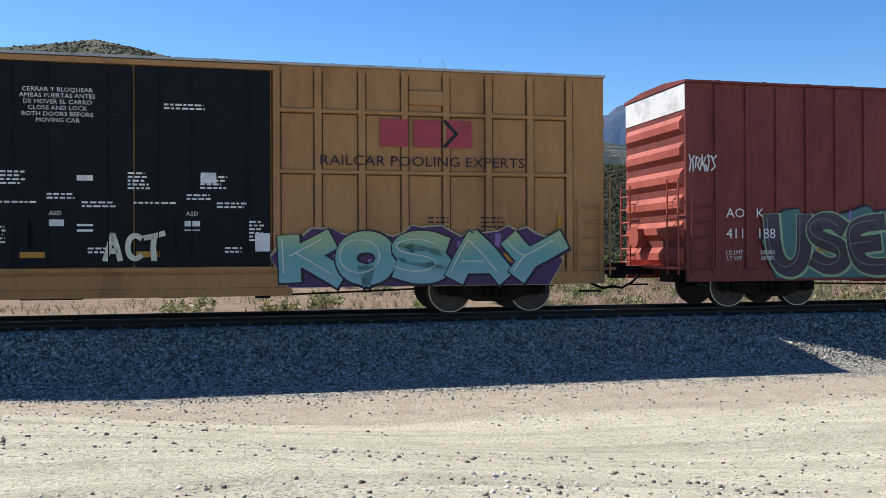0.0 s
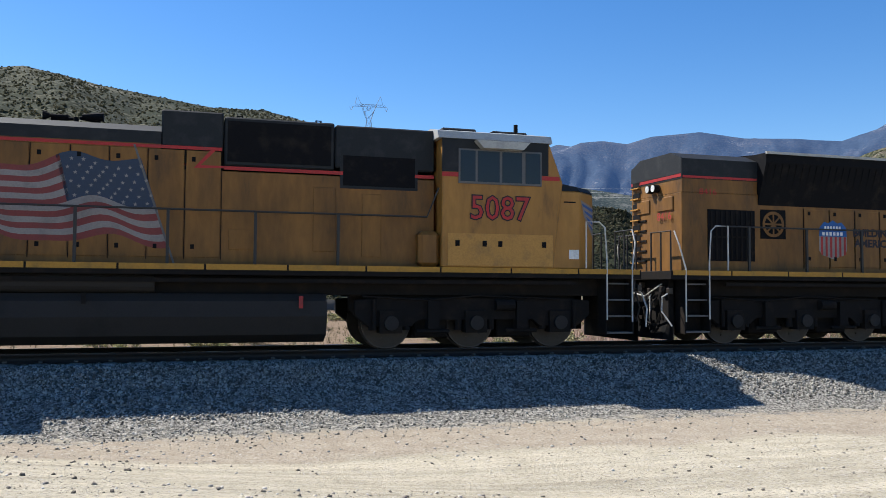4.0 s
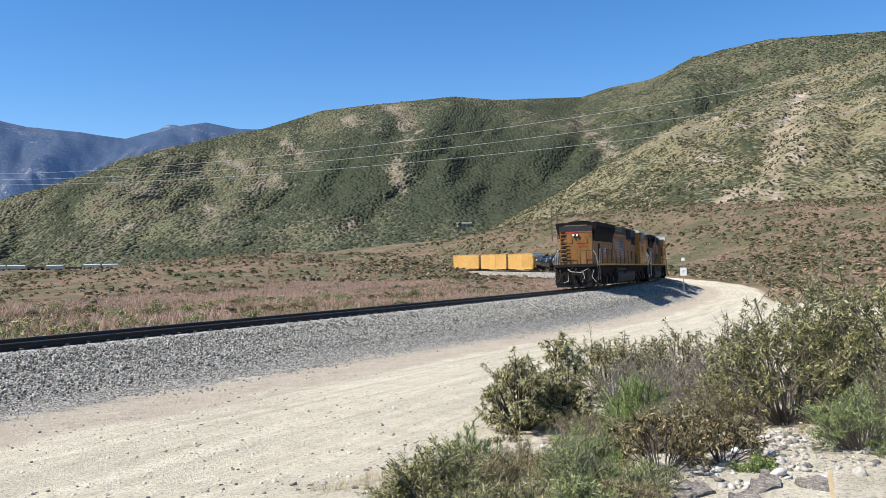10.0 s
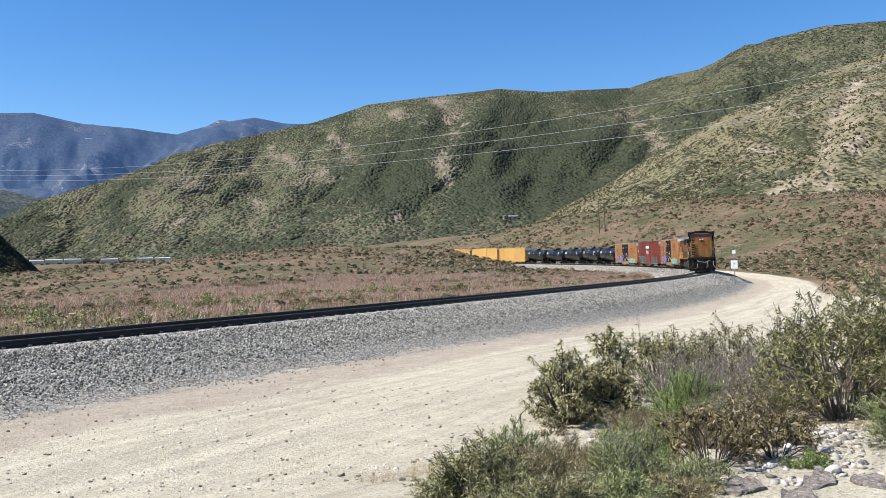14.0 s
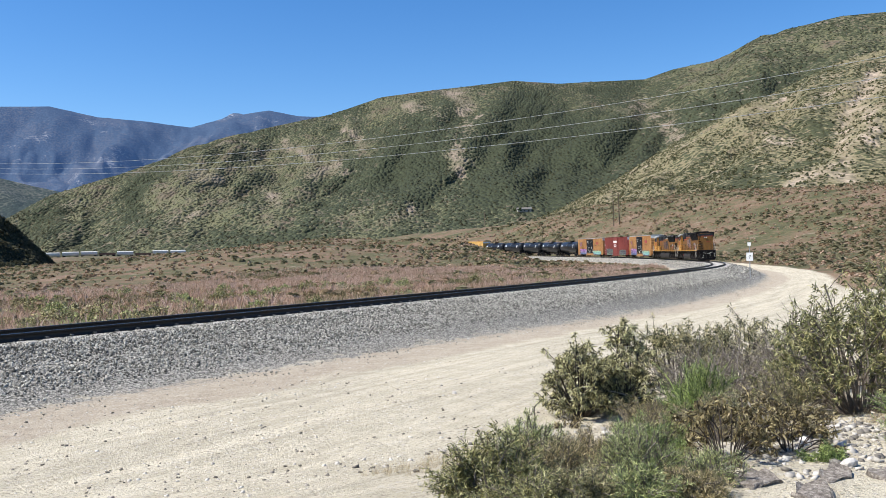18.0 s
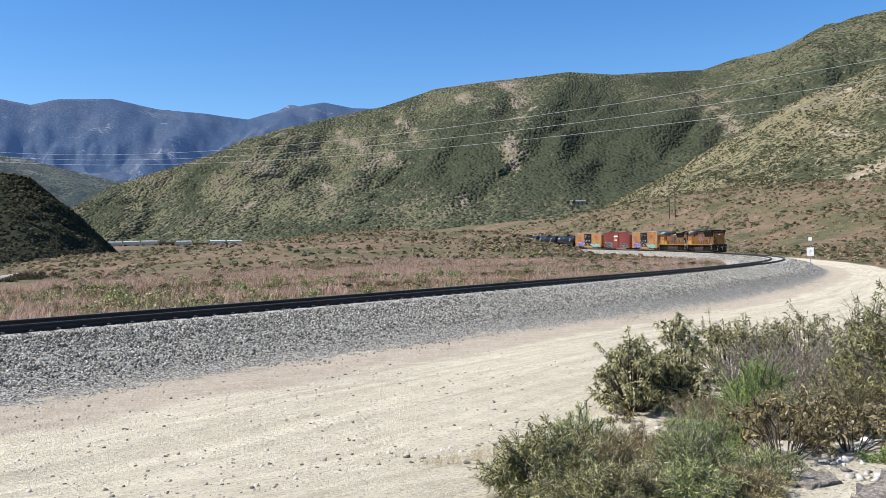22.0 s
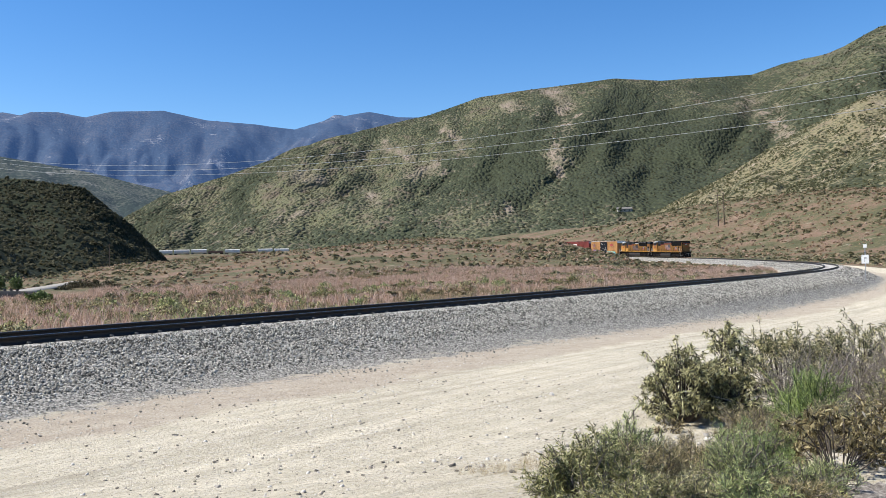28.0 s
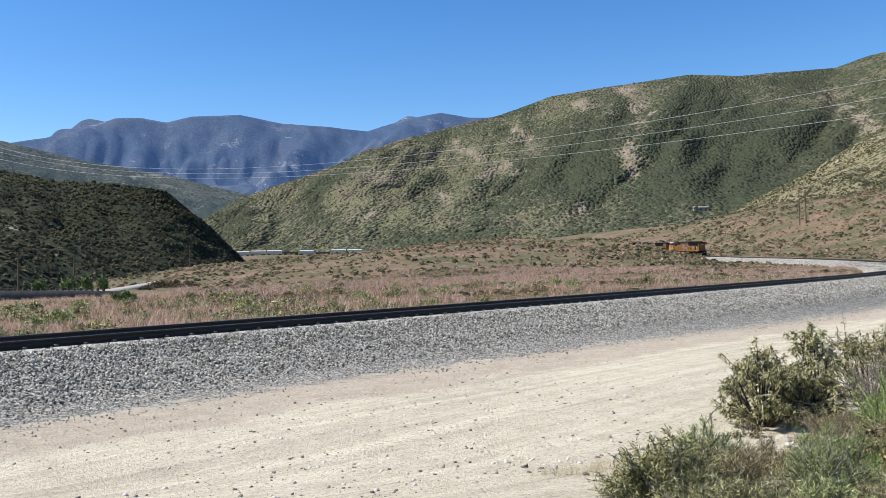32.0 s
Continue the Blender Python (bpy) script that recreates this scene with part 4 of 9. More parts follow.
def sprayed(name, low, mid, high, z0, z1):
    """Spray paint that fades from one colour to the next up the side of the car."""
    m = plain(name, mid, 0.5)
    nd, ln = m.node_tree.nodes, m.node_tree.links
    tc, sp, rp, mr, nz, ad = (nd.new("ShaderNode" + k) for k in ("TexCoord", "SeparateXYZ", "ValToRGB", "MapRange", "TexNoise", "Math"))
    nz.inputs["Scale"].default_value = 2.2
    ad.operation, ad.inputs[1].default_value = "MULTIPLY_ADD", 0.5
    ln.new(tc.outputs["Object"], sp.inputs[0]), ln.new(tc.outputs["Object"], nz.inputs["Vector"])
    ln.new(nz.outputs["Fac"], ad.inputs[0]), ln.new(sp.outputs["Z"], ad.inputs[2]), ln.new(ad.outputs[0], mr.inputs[0])
    mr.inputs["From Min"].default_value, mr.inputs["From Max"].default_value = z0 + 0.25, z1 + 0.25
    for i, c in enumerate((low, mid, high)):
        e = rp.color_ramp.elements[i] if i < 2 else rp.color_ramp.elements.new(1.0)
        e.position, e.color = (0.12, 0.5, 0.88)[i], (*c, 1)
    ln.new(mr.outputs[0], rp.inputs[0]), ln.new(rp.outputs[0], nd["Principled BSDF"].inputs["Base Color"])
    return m


LETTERS = {
    "O": [[(0.5, 0.0), (0.22, 0.12), (0.1, 0.5), (0.22, 0.88), (0.5, 1.0), (0.78, 0.88), (0.9, 0.5), (0.78, 0.12), (0.5, 0.0)]],
    "S": [[(0.92, 0.84), (0.7, 0.98), (0.4, 0.98), (0.14, 0.82), (0.2, 0.62), (0.5, 0.52), (0.8, 0.42), (0.86, 0.2), (0.62, 0.03), (0.3, 0.02), (0.04, 0.16)]],
    "K": [[(0.12, 0.0), (0.2, 1.0)], [(0.9, 1.0), (0.28, 0.52)], [(0.4, 0.62), (0.98, 0.0)]],
    "A": [[(0.04, 0.0), (0.3, 0.6), (0.5, 1.0)], [(0.5, 1.0), (0.72, 0.6), (0.96, 0.0)], [(0.28, 0.34), (0.72, 0.34)]],
    "Y": [[(0.02, 1.0), (0.3, 0.62), (0.5, 0.5)], [(0.98, 1.0), (0.62, 0.58), (0.5, 0.5), (0.4, 0.0)]],
    "N": [[(0.08, 0.0), (0.14, 1.0)], [(0.14, 1.0), (0.82, 0.06)], [(0.82, 0.0), (0.96, 1.06)]],
    "U": [[(0.08, 1.0), (0.1, 0.4), (0.24, 0.1), (0.5, 0.0), (0.76, 0.1), (0.9, 0.4), (0.94, 1.0)]],
    "T": [[(-0.08, 0.88), (0.5, 0.94), (1.1, 1.06)], [(0.5, 0.94), (0.42, 0.5), (0.48, 0.0)]],
    "E": [[(0.96, 1.02), (0.5, 0.98), (0.16, 0.86), (0.1, 0.5), (0.16, 0.14), (0.5, 0.02), (0.96, 0.04)], [(0.14, 0.5), (0.74, 0.56)]],
    "C": [[(0.94, 0.88), (0.6, 1.0), (0.24, 0.86), (0.1, 0.5), (0.24, 0.14), (0.6, 0.0), (0.94, 0.14)]],
}


def ribbon(bm, pts, w, side, y):
    """A painted band with rounded, mitred bends, as one strip."""
    p = np.array(pts, float)
    for _ in range(2 if len(p) > 2 else 0):
        q = np.stack([p[:-1] * 0.75 + p[1:] * 0.25, p[:-1] * 0.25 + p[1:] * 0.75], 1).reshape(-1, 2)
        p = np.concatenate([p[:1], q, p[-1:]])
    d = np.diff(p, axis=0)
    d /= np.linalg.norm(d, axis=1, keepdims=True) + 1e-9
    t = np.concatenate([d[:1], d[:-1] + d[1:], d[-1:]])
    half = np.concatenate([[1.0], np.maximum(np.linalg.norm(t[1:-1], axis=1) / 2, 0.62), [1.0]])
    t /= np.linalg.norm(t, axis=1, keepdims=True) + 1e-9
    p[0], p[-1] = p[0] - d[0] * w * 0.3, p[-1] + d[-1] * w * 0.3
    n = np.stack([-t[:, 1], t[:, 0]], 1) * (w / 2 / half)[:, None]
    rows = [(bm.verts.new((a[0], y, a[1])), bm.verts.new((b[0], y, b[1]))) for a, b in zip(p + n, p - n)]
    for (a, b), (c, e) in zip(rows, rows[1:]):
        bm.faces.new((a, b, e, c) if side < 0 else (c, e, b, a))


def graffiti(parent, side, x0, x1, z0, z1, letters, seed, fill, cloud, edge, halo, shine, y):
    """Sprayed piece: a pale halo, a dark jagged cloud, outlined letters that fade in colour, thin highlights."""
    rng = random.Random(seed)
    n = 30

    def jagged(grow):
        r2 = random.Random(seed + 5)
        top = []
        for i in range(n + 1):
            k = i / n
            lift = 0.08 * math.sin(k * 17 + seed) + 0.10 * r2.uniform(-1, 1) - 0.20 * (abs(2 * k - 1) ** 6)
            top.append((x0 - grow + (x1 - x0 + 2 * grow) * k, z1 - 0.20 + lift + grow - 0.35 * abs(2 * k - 1) ** 8))
        return [(top[0][0] + 0.35, z0 - 0.3 * grow)] + [(top[-1][0] - 0.30, z0 - 0.3 * grow)] + top[::-1]
    for grow, m, lift, nm in ((0.035, halo, 0.0, "paint_halo"), (0.0, cloud, 0.003, "paint_cloud")):
        bm = bmesh.new()
        flat(bm, jagged(grow), side, y + side * lift)
        part(nm, bm, m, parent, "sprayed graffiti background")
    w = (x1 - x0 - 0.3) / len(letters)
    th = w * 0.37
    for i, ch in enumerate(letters):
        lo, hi = z0 + th * 0.5 + rng.uniform(0, 0.06), z1 - 0.14 - th * 0.5 - rng.uniform(0, 0.10)
        lean = rng.uniform(-0.30, 0.30)
        at = lambda u, v: (x0 + 0.15 + (i + 0.03 + 0.94 * u + lean * (v - 0.5)) * w if side < 0 else x1 - 0.15 - (len(letters) - i - 0.03 - 0.94 * u - lean * (v - 0.5)) * w, lo + (hi - lo) * v)
        out, ink, line = bmesh.new(), bmesh.new(), bmesh.new()
        for k, st in enumerate(LETTERS[ch]):
            p, depth = [at(u, v) for u, v in st], 0.006 + 0.0040 * i + 0.0004 * k
            ribbon(out, [(a + 0.02, b - 0.015) for a, b in p], th + 0.09, side, y + side * depth)
            ribbon(ink, p, th, side, y + side * (depth + 0.0016))
            ribbon(line, [(a - th * 0.30, b + 0.04) for a, b in p], 0.022, side, y + side * (depth + 0.0032))
        part("letter_outline", out, edge, parent, "dark sprayed letter outline")
        part("letter", ink, fill, parent, "sprayed graffiti letter")
        part("letter_highlight", line, shine, parent, "thin sprayed highlight")
    for _ in range(16):
        u, v = rng.uniform(x0 + 0.3, x1 - 0.3), rng.uniform(z0 + 0.15, z1 - 0.35)
        bm = bmesh.new()
        ribbon(bm, [(u, v), (u + rng.uniform(-0.06, 0.06), v + rng.uniform(0.1, 0.3))], rng.uniform(0.05, 0.12), side, y + side * 0.0045)
        part("paint_fleck", bm, VIOLET, parent, "violet fleck of spray paint")


def bars(parent, side, y, material, x0, z0, lines, width, h=0.035, gap=0.055, seed=1, name="stencil"):
    """Small stencilled lines that cannot be read."""
    rng = random.Random(seed)
    bm = bmesh.new()
    for i in range(lines):
        x, z, end = x0, z0 - i * (h + gap), x0 + width * rng.uniform(0.7, 1.0)
        while x < end:
            k = rng.uniform(0.05, 0.13)
            flat(bm, [(x, z), (min(x + k, end), z), (min(x + k, end), z + h), (x, z + h)], side, y)
            x += k + 0.03
    part(name, bm, material, parent)


def car_end(parent, x, way, body, trim, z0, z1, half, n=6, top=None):
    """Ribbed end of a boxcar with its ladder, brake gear and crossover platform."""
    top = top or body
    bm = bmesh.new()
    rib = (z1 - 0.62 - z0) / n
    for i in range(n):
        a = z0 + i * rib
        for y0, y1 in ((-half + 0.10, half - 0.10),):
            loft(bm, [(x, y0, a + rib * 0.14), (x, y1, a + rib * 0.14), (x, y1, a + rib * 0.86), (x, y0, a + rib * 0.86)][::way],
                 [(x + way * 0.075, y0 + 0.05, a + rib * 0.36), (x + way * 0.075, y1 - 0.05, a + rib * 0.36), (x + way * 0.075, y1 - 0.05, a + rib * 0.64), (x + way * 0.075, y0 + 0.05, a + rib * 0.64)][::way])
    part("end_rib", bm, body, parent, "ribbed steel end wall")
    boxes("end_cap", parent, WHITE if top is body else top, [(min(x, x + way * 0.012), max(x, x + way * 0.012), -half + 0.02, half - 0.02, z1 - 0.58, z1 - 0.02)], "white painted top of the end wall")
    for s in (-1, 1):
        bm = bmesh.new()
        for k in range(6):
            z = z0 + 0.15 + k * 0.32
            tube(bm, [(x + way * 0.16, s * (half - 0.05), z), (x + way * 0.16, s * (half - 0.55), z)], 0.015)
        tube(bm, [(x + way * 0.16, s * (half - 0.55), z0 - 0.1), (x + way * 0.16, s * (half - 0.55), z0 + 2.0)], 0.02)
        tube(bm, [(x + way * 0.16, s * (half - 0.05), z0 - 0.1), (x + way * 0.16, s * (half - 0.05), z0 + 2.0)], 0.02)
        part("end_ladder", bm, trim, parent)
    boxes("crossover_step", parent, trim, [(min(x, x + way * 0.34), max(x, x + way * 0.34), -half + 0.15, half - 0.15, z0 + 0.02, z0 + 0.07)])
    bm = bmesh.new()
    cyl(bm, (x + way * 0.24, 0.55, z0 + 0.75), 0.26, "x", 0.04, 18)
    box(bm, min(x, x + way * 0.22), max(x, x + way * 0.22), 0.42, 0.68, z0 + 0.5, z0 + 0.95)
    part("hand_brake", bm, trim, parent)


def boxcar(name, body, label, kind, number=None):
    """Sixty-foot high-cube boxcar, 18.8 m over the ends."""
    car = tagged(new(name), label, "boxcar", "cars of the train")
    X, W, Z0, Z1 = 9.40, 1.50, 0.86, 4.93
    shell = boxes("body", car, body, [(-X, X, -W, W, Z0, Z1)], bevel=0.01)
    bm = bmesh.new()
    prism_x(bm, [(-W - 0.05, Z1), (W + 0.05, Z1), (W + 0.05, Z1 + 0.05), (0.6, Z1 + 0.14), (-0.6, Z1 + 0.14), (-W - 0.05, Z1 + 0.05)], -X - 0.03, X + 0.03)
    roof = part("roof", bm, SILVER if kind != "red" else body, car, "dusty metal roof")
    for i in range(17):
        bm = bmesh.new()
        x = -X + 0.8 + i * 1.12
        prism_x(bm, [(-W, Z1 + 0.02), (W, Z1 + 0.02), (W, Z1 + 0.075), (0.6, Z1 + 0.165), (-0.6, Z1 + 0.165), (-W, Z1 + 0.075)], x - 0.03, x + 0.03)
        part("roof_seam", bm, SILVER if kind != "red" else body, roof)
    boxes("side_sill", car, body, [(-X, X, s * W - 0.05, s * W + 0.05, 0.60, 0.87) for s in (-1, 1)] + [(-2.9, 2.9, s * W - 0.03, s * W + 0.03, 0.44, 0.62) for s in (-1, 1)], bevel=0.01)
    boxes("centre_sill", car, UNDER, [(-X + 0.3, X - 0.3, -0.3, 0.3, 0.55, 0.86)])
    bm = bmesh.new()
    cyl(bm, (-1.6, -0.75, 0.58), 0.2, "x", 1.1, 14)
    box(bm, 0.4, 0.9, -0.9, -0.5, 0.4, 0.75), box(bm, 2.2, 2.5, -1.2, -0.9, 0.38, 0.62)
    tube(bm, [(-5.6, -0.6, 0.5), (-2.0, -0.6, 0.42), (3.0, -0.6, 0.42), (5.6, -0.6, 0.5)], 0.02)
    part("brake_gear", bm, UNDER, car)
    for s in (-1, 1):
        yo = s * W
        if kind != "red":
            posts = [2.62, 3.42, 4.28, 5.14, 5.99, 6.88, 7.77, 8.62]
            ribs = [4.05, 2.86, 1.46]
            items = []
            for d in (-1, 1):
                for p in posts:
                    items.append((d * p - 0.07, d * p + 0.07, min(yo, yo + s * 0.060), max(yo, yo + s * 0.060), Z0, Z1 - 0.02))
            boxes("side_post", shell, body, items, bevel=0.012)
            # thin dark brown lines on both sides of every post
            boxes("panel_seam", shell, SEAM, [(d * p + e - 0.011, d * p + e + 0.011, *sorted((yo + s * 0.001, yo + s * 0.012)), Z0 + 0.06, Z1 - 0.12) for d in (-1, 1) for p in posts for e in (-0.085, 0.085)], "thin dark lines along the edges of the pressed panels")
            items = []
            for d in (-1, 1):
                for a, b in zip(posts, posts[1:]):
                    for z in ribs:
                        items.append((min(d * a, d * b) + 0.0, max(d * a, d * b) - 0.0, min(yo, yo + s * 0.064), max(yo, yo + s * 0.064), z - 0.04, z + 0.04))
            boxes("side_rib", shell, body, items, bevel=0.015)
            boxes("panel_seam", shell, SEAM, [(min(d * a, d * b) + 0.09, max(d * a, d * b) - 0.09, *sorted((yo + s * 0.001, yo + s * 0.012)), z - 0.062, z - 0.044) for d in (-1, 1) for a, b in zip(posts, posts[1:]) for z in ribs], "thin dark lines along the edges of the pressed panels")
            doors = ((-2.50, -0.02), (0.02, 2.50))
            for a, b in doors:
                y0, y1 = sorted((yo + s * 0.004, yo + s * 0.085))
                door = boxes("plug_door", car, DOOR_BLACK, [(a, b, y0, y1, 1.02, 4.78)], "black plug door with white stencils", 0.02)
                bm = bmesh.new()
                for p in (a + 0.42, a + 1.02, b - 0.42):
                    tube(bm, [(p, yo + s * 0.098, 1.06), (p, yo + s * 0.098, 4.74)], 0.013)
                for z in (1.75, 2.9, 3.85):
                    box(bm, a + 0.1, b - 0.1, *sorted((yo + s * 0.08, yo + s * 0.100)), z - 0.03, z + 0.03)
                box(bm, a + 0.6, a + 0.7, *sorted((yo + s * 0.1, yo + s * 0.17)), 1.35, 1.9)
                part("lock_rod", bm, DOOR_BLACK, door)
            boxes("door_track", car, body, [(-2.6, 2.6, *sorted((yo, yo + s * 0.10)), 0.93, 1.0), (-2.6, 2.6, *sorted((yo, yo + s * 0.09)), 4.80, 4.90)])
        else:
            boxes("side_post", shell, body, [(x - 0.05, x + 0.05, *sorted((yo, yo + s * 0.05)), Z0, Z1 - 0.02) for x in np.arange(-8.68, 8.7, 0.748) if abs(x) > 1.9], bevel=0.01)
            for a, b in ((-1.85, -0.02), (0.02, 1.85)):
                door = boxes("sliding_door", car, body, [(a, b, *sorted((yo + s * 0.004, yo + s * 0.10)), 1.0, 4.85)], "red sliding door", 0.02)
                boxes("door_rib", door, body, [(a + 0.1, b - 0.1, *sorted((yo + s * 0.1, yo + s * 0.14)), z, z + 0.10) for z in (1.5, 2.3, 3.1, 3.9)], bevel=0.01)
        for d in (-1, 1):
            ladder(car, d * 9.05, s, 0.75, 2.35, body, 0.5, 5, 1.585)
            boxes("reflector", car, STRIPE_YELLOW, [(d * x - 0.24, d * x + 0.24, *sorted((yo + s * 0.062, yo + s * 0.07)), 1.24, 1.33) for x in (3.9, 6.0)])
    for d in (-1, 1):
        car_end(car, d * X, d, RED_END if body is BOX_RED else body, RED_END if body is BOX_RED else body, Z0, Z1, W)
        freight_truck(car, d * 7.10)
        coupler(car, d * 9.45, d)
        boxes("stirrup", car, UNDER, [(d * 9.1 - 0.25, d * 9.1 + 0.25, s * 1.45 - 0.02, s * 1.45 + 0.02, 0.42, 0.46) for s in (-1, 1)])
    return car


PINK_FADE = sprayed("spray_pink_to_blue", (0.085, 0.16, 0.28), (0.20, 0.13, 0.33), (0.38, 0.15, 0.40), 0.66, 2.2)
TEAL_FADE = sprayed("spray_teal_to_mint", (0.22, 0.40, 0.40), (0.14, 0.35, 0.33), (0.33, 0.42, 0.22), 0.6, 1.75)
DARK_FADE = sprayed("spray_dark_plum", (0.05, 0.03, 0.05), (0.035, 0.025, 0.04), (0.06, 0.05, 0.07), 0.66, 2.2)
PLUM = plain("spray_plum", (0.07, 0.028, 0.09), 0.55)


def dress_boxcar(car, which):
    """Lettering, stencils and graffiti."""
    for s in (-1, 1):
        y = s * 1.568
        m = lambda x: x if s < 0 else -x

        def span(a, b):
            return (a, b) if s < 0 else (-b, -a)
        a, b = span(-8.58, -7.93)
        text("slogan", "next\nload", car, INDIGO, a, b, 3.46, 3.90, s, y, "dark lettering", 0.06, 0.018)
        a, b = span(-5.93, -5.30)
        text("slogan", "any\nroad", car, INDIGO, a, b, 3.46, 3.90, s, y, "dark lettering", 0.06, 0.018)
        a, b = span(-7.60, -6.24)
        text("car_mark", "TB  OX", car, INDIGO, a, b, 2.42, 2.66, s, y)
        a, b = span(-7.55, -5.48)
        text("car_number", "67  18  89", car, INDIGO, a, b, 1.96, 2.22, s, y, "dark car number")
        c = m(-6.94)
        for k, sg in enumerate((-1, 1)):
            bm, bm2 = bmesh.new(), bmesh.new()
            ribbon(bm, [(c - sg * 0.62, 3.95), (c - sg * 0.26, 3.70), (c - sg * 0.07, 3.58), (c - sg * 0.02, 3.48), (c - sg * 0.07, 3.38), (c - sg * 0.26, 3.26), (c - sg * 0.62, 3.01)], 0.12, s, y + s * 0.002 * k)
            ribbon(bm2, [(c - sg * 0.60, 3.76), (c - sg * 0.34, 3.58)], 0.10, s, y + s * 0.005), ribbon(bm2, [(c - sg * 0.34, 3.38), (c - sg * 0.60, 3.20)], 0.10, s, y + s * 0.006)
            ribbon(bm2, [(c - sg * 0.36, 3.60), (c - sg * 0.20, 3.48), (c - sg * 0.36, 3.36)], 0.10, s, y + s * 0.007)
            part("emblem", bm, BLUE, car, "blue crossed arrow emblem")
            part("emblem", bm2, RED, car, "red crossed arrow emblem")
        a, b = span(4.64, 6.51)
        bm = bmesh.new()
        for k0, k1, z0, z1 in ((0.0, 0.30, 3.38, 3.93), (0.36, 0.66, 3.38, 3.93), (0.72, 1.0, 3.38, 3.93)):
            flat(bm, [(a + (b - a) * (k if s < 0 else 1 - k), z) for k, z in ((k0, z0), (k1, z0), (k1, z1), (k0, z1))], s, y)
        q = lambda k: a + (b - a) * (k if s < 0 else 1 - k)
        part("owner_mark", bm, TTX_RED, car, "red owner's mark of plain shapes")
        bm = bmesh.new()
        stroke(bm, [(q(0.70), 3.91), (q(0.83), 3.66), (q(0.70), 3.40)], 0.07, s, y + s * 0.004)
        part("owner_mark", bm, INDIGO, car)
        a, b = span(3.46, 7.63)
        text("slogan", "RAILCAR POOLING EXPERTS", car, INDIGO, a, b, 2.99, 3.19, s, y, "dark lettering")
        yd = s * 1.6145
        a, b = span(-1.96, -0.66)
        text("warning", "CERRAR Y BLOQUEAR\nAMBAS PUERTAS ANTES\nDE MOVER EL CARRO\nCLOSE AND LOCK\nBOTH DOORS BEFORE\nMOVING CAR", car, WHITE, a, b, 3.68, 4.32, s, yd, "white bilingual lettering")
        for i, (x, z, n, w) in enumerate(((-2.3, 2.75, 4, 0.45), (-0.1, 2.75, 5, 0.4), (1.2, 2.7, 4, 0.5), (-2.45, 2.2, 1, 1.0), (0.0, 2.2, 1, 1.0), (-0.9, 2.2, 2, 0.6), (1.5, 2.2, 2, 0.6), (-2.45, 1.75, 5, 0.3), (2.1, 1.85, 6, 0.3), (0.55, 4.05, 2, 0.85),
                                          (-1.5, 2.35, 2, 0.5), (0.95, 2.35, 2, 0.5), (-0.8, 1.35, 2, 0.4), (1.65, 1.35, 2, 0.4))):
            bars(car, s, yd, WHITE, x if s < 0 else -x - w, z, n, w, 0.035, 0.035, i, "stencil")
        for x, t in ((-1.36, "ASD"), (1.05, "ASD")):
            a, b = span(x - 0.11, x + 0.11)
            text("stencil", t, car, WHITE, a, b, 1.98, 2.06, s, yd)
        boxes("placard", car, WHITE, [(m(x) - 0.14, m(x) + 0.14, *sorted((s * 1.588, s * 1.596)), z, z + h) for x, z, h in ((-0.85, 2.62, 0.10), (1.35, 2.6, 0.2), (-1.35, 1.72, 0.18), (-0.85, 1.68, 0.14), (1.05, 1.70, 0.18), (2.35, 1.3, 0.35))])
        boxes("door_reflector", car, STRIPE_YELLOW, [(m(x) - 0.21, m(x) + 0.21, *sorted((s * 1.588, s * 1.6)), 1.2, 1.31) for x in (-1.75, 0.25)])
        bars(car, s, y, INDIGO, m(5.9) - 0.3, 1.95, 4, 0.55, 0.03, 0.06, 8)
        bars(car, s, y, INDIGO, m(7.0) - 0.3, 1.95, 4, 0.55, 0.03, 0.06, 9)
        boxes("warning_plate", car, STRIPE_YELLOW, [(m(7.28) - 0.2, m(7.28) + 0.2, *sorted((s * 1.572, s * 1.58)), 1.06, 1.24)])
        boxes("vertical_mark", car, STRIPE_YELLOW, [(m(-8.55) - 0.05, m(-8.55) + 0.05, *sorted((s * 1.55, s * 1.556)), 0.95, 2.05), (m(8.4) - 0.05, m(8.4) + 0.05, *sorted((s * 1.55, s * 1.556)), 1.1, 2.05)])
        for d in (-1, 1):
            boxes("hatch", car, TBOX_YELLOW, [(d * 5.58 - 0.36, d * 5.58 + 0.36, *sorted((s * 1.50, s * 1.58)), 4.22, 4.52)], bevel=0.02)
        if which == 1 or s > 0:
            a, b = span(-7.7, -2.5)
            graffiti(car, s, a, b, 0.62, 2.32, "NOUTE", 4 + which, PINK_FADE, INK, INK, HALO, WHITE, s * 1.576)
            a, b = span(2.5, 8.45)
            graffiti(car, s, a, b, 0.60, 1.90, "KOSAY", 17 + which, TEAL_FADE, PLUM, INK, HALO, CREAM, s * 1.576)
            a, b = span(-0.55, 0.55)
            bm = bmesh.new()
            for k, ch in enumerate("ACT"):
                for p in LETTERS[ch]:
                    ribbon(bm, [(a + (b - a) * (k + 0.12 + 0.76 * u) / 3, 1.16 + 0.46 * v) for u, v in p], 0.10, s, s * 1.605)
            part("tag", bm, CREAM, car, "cream sprayed tag")


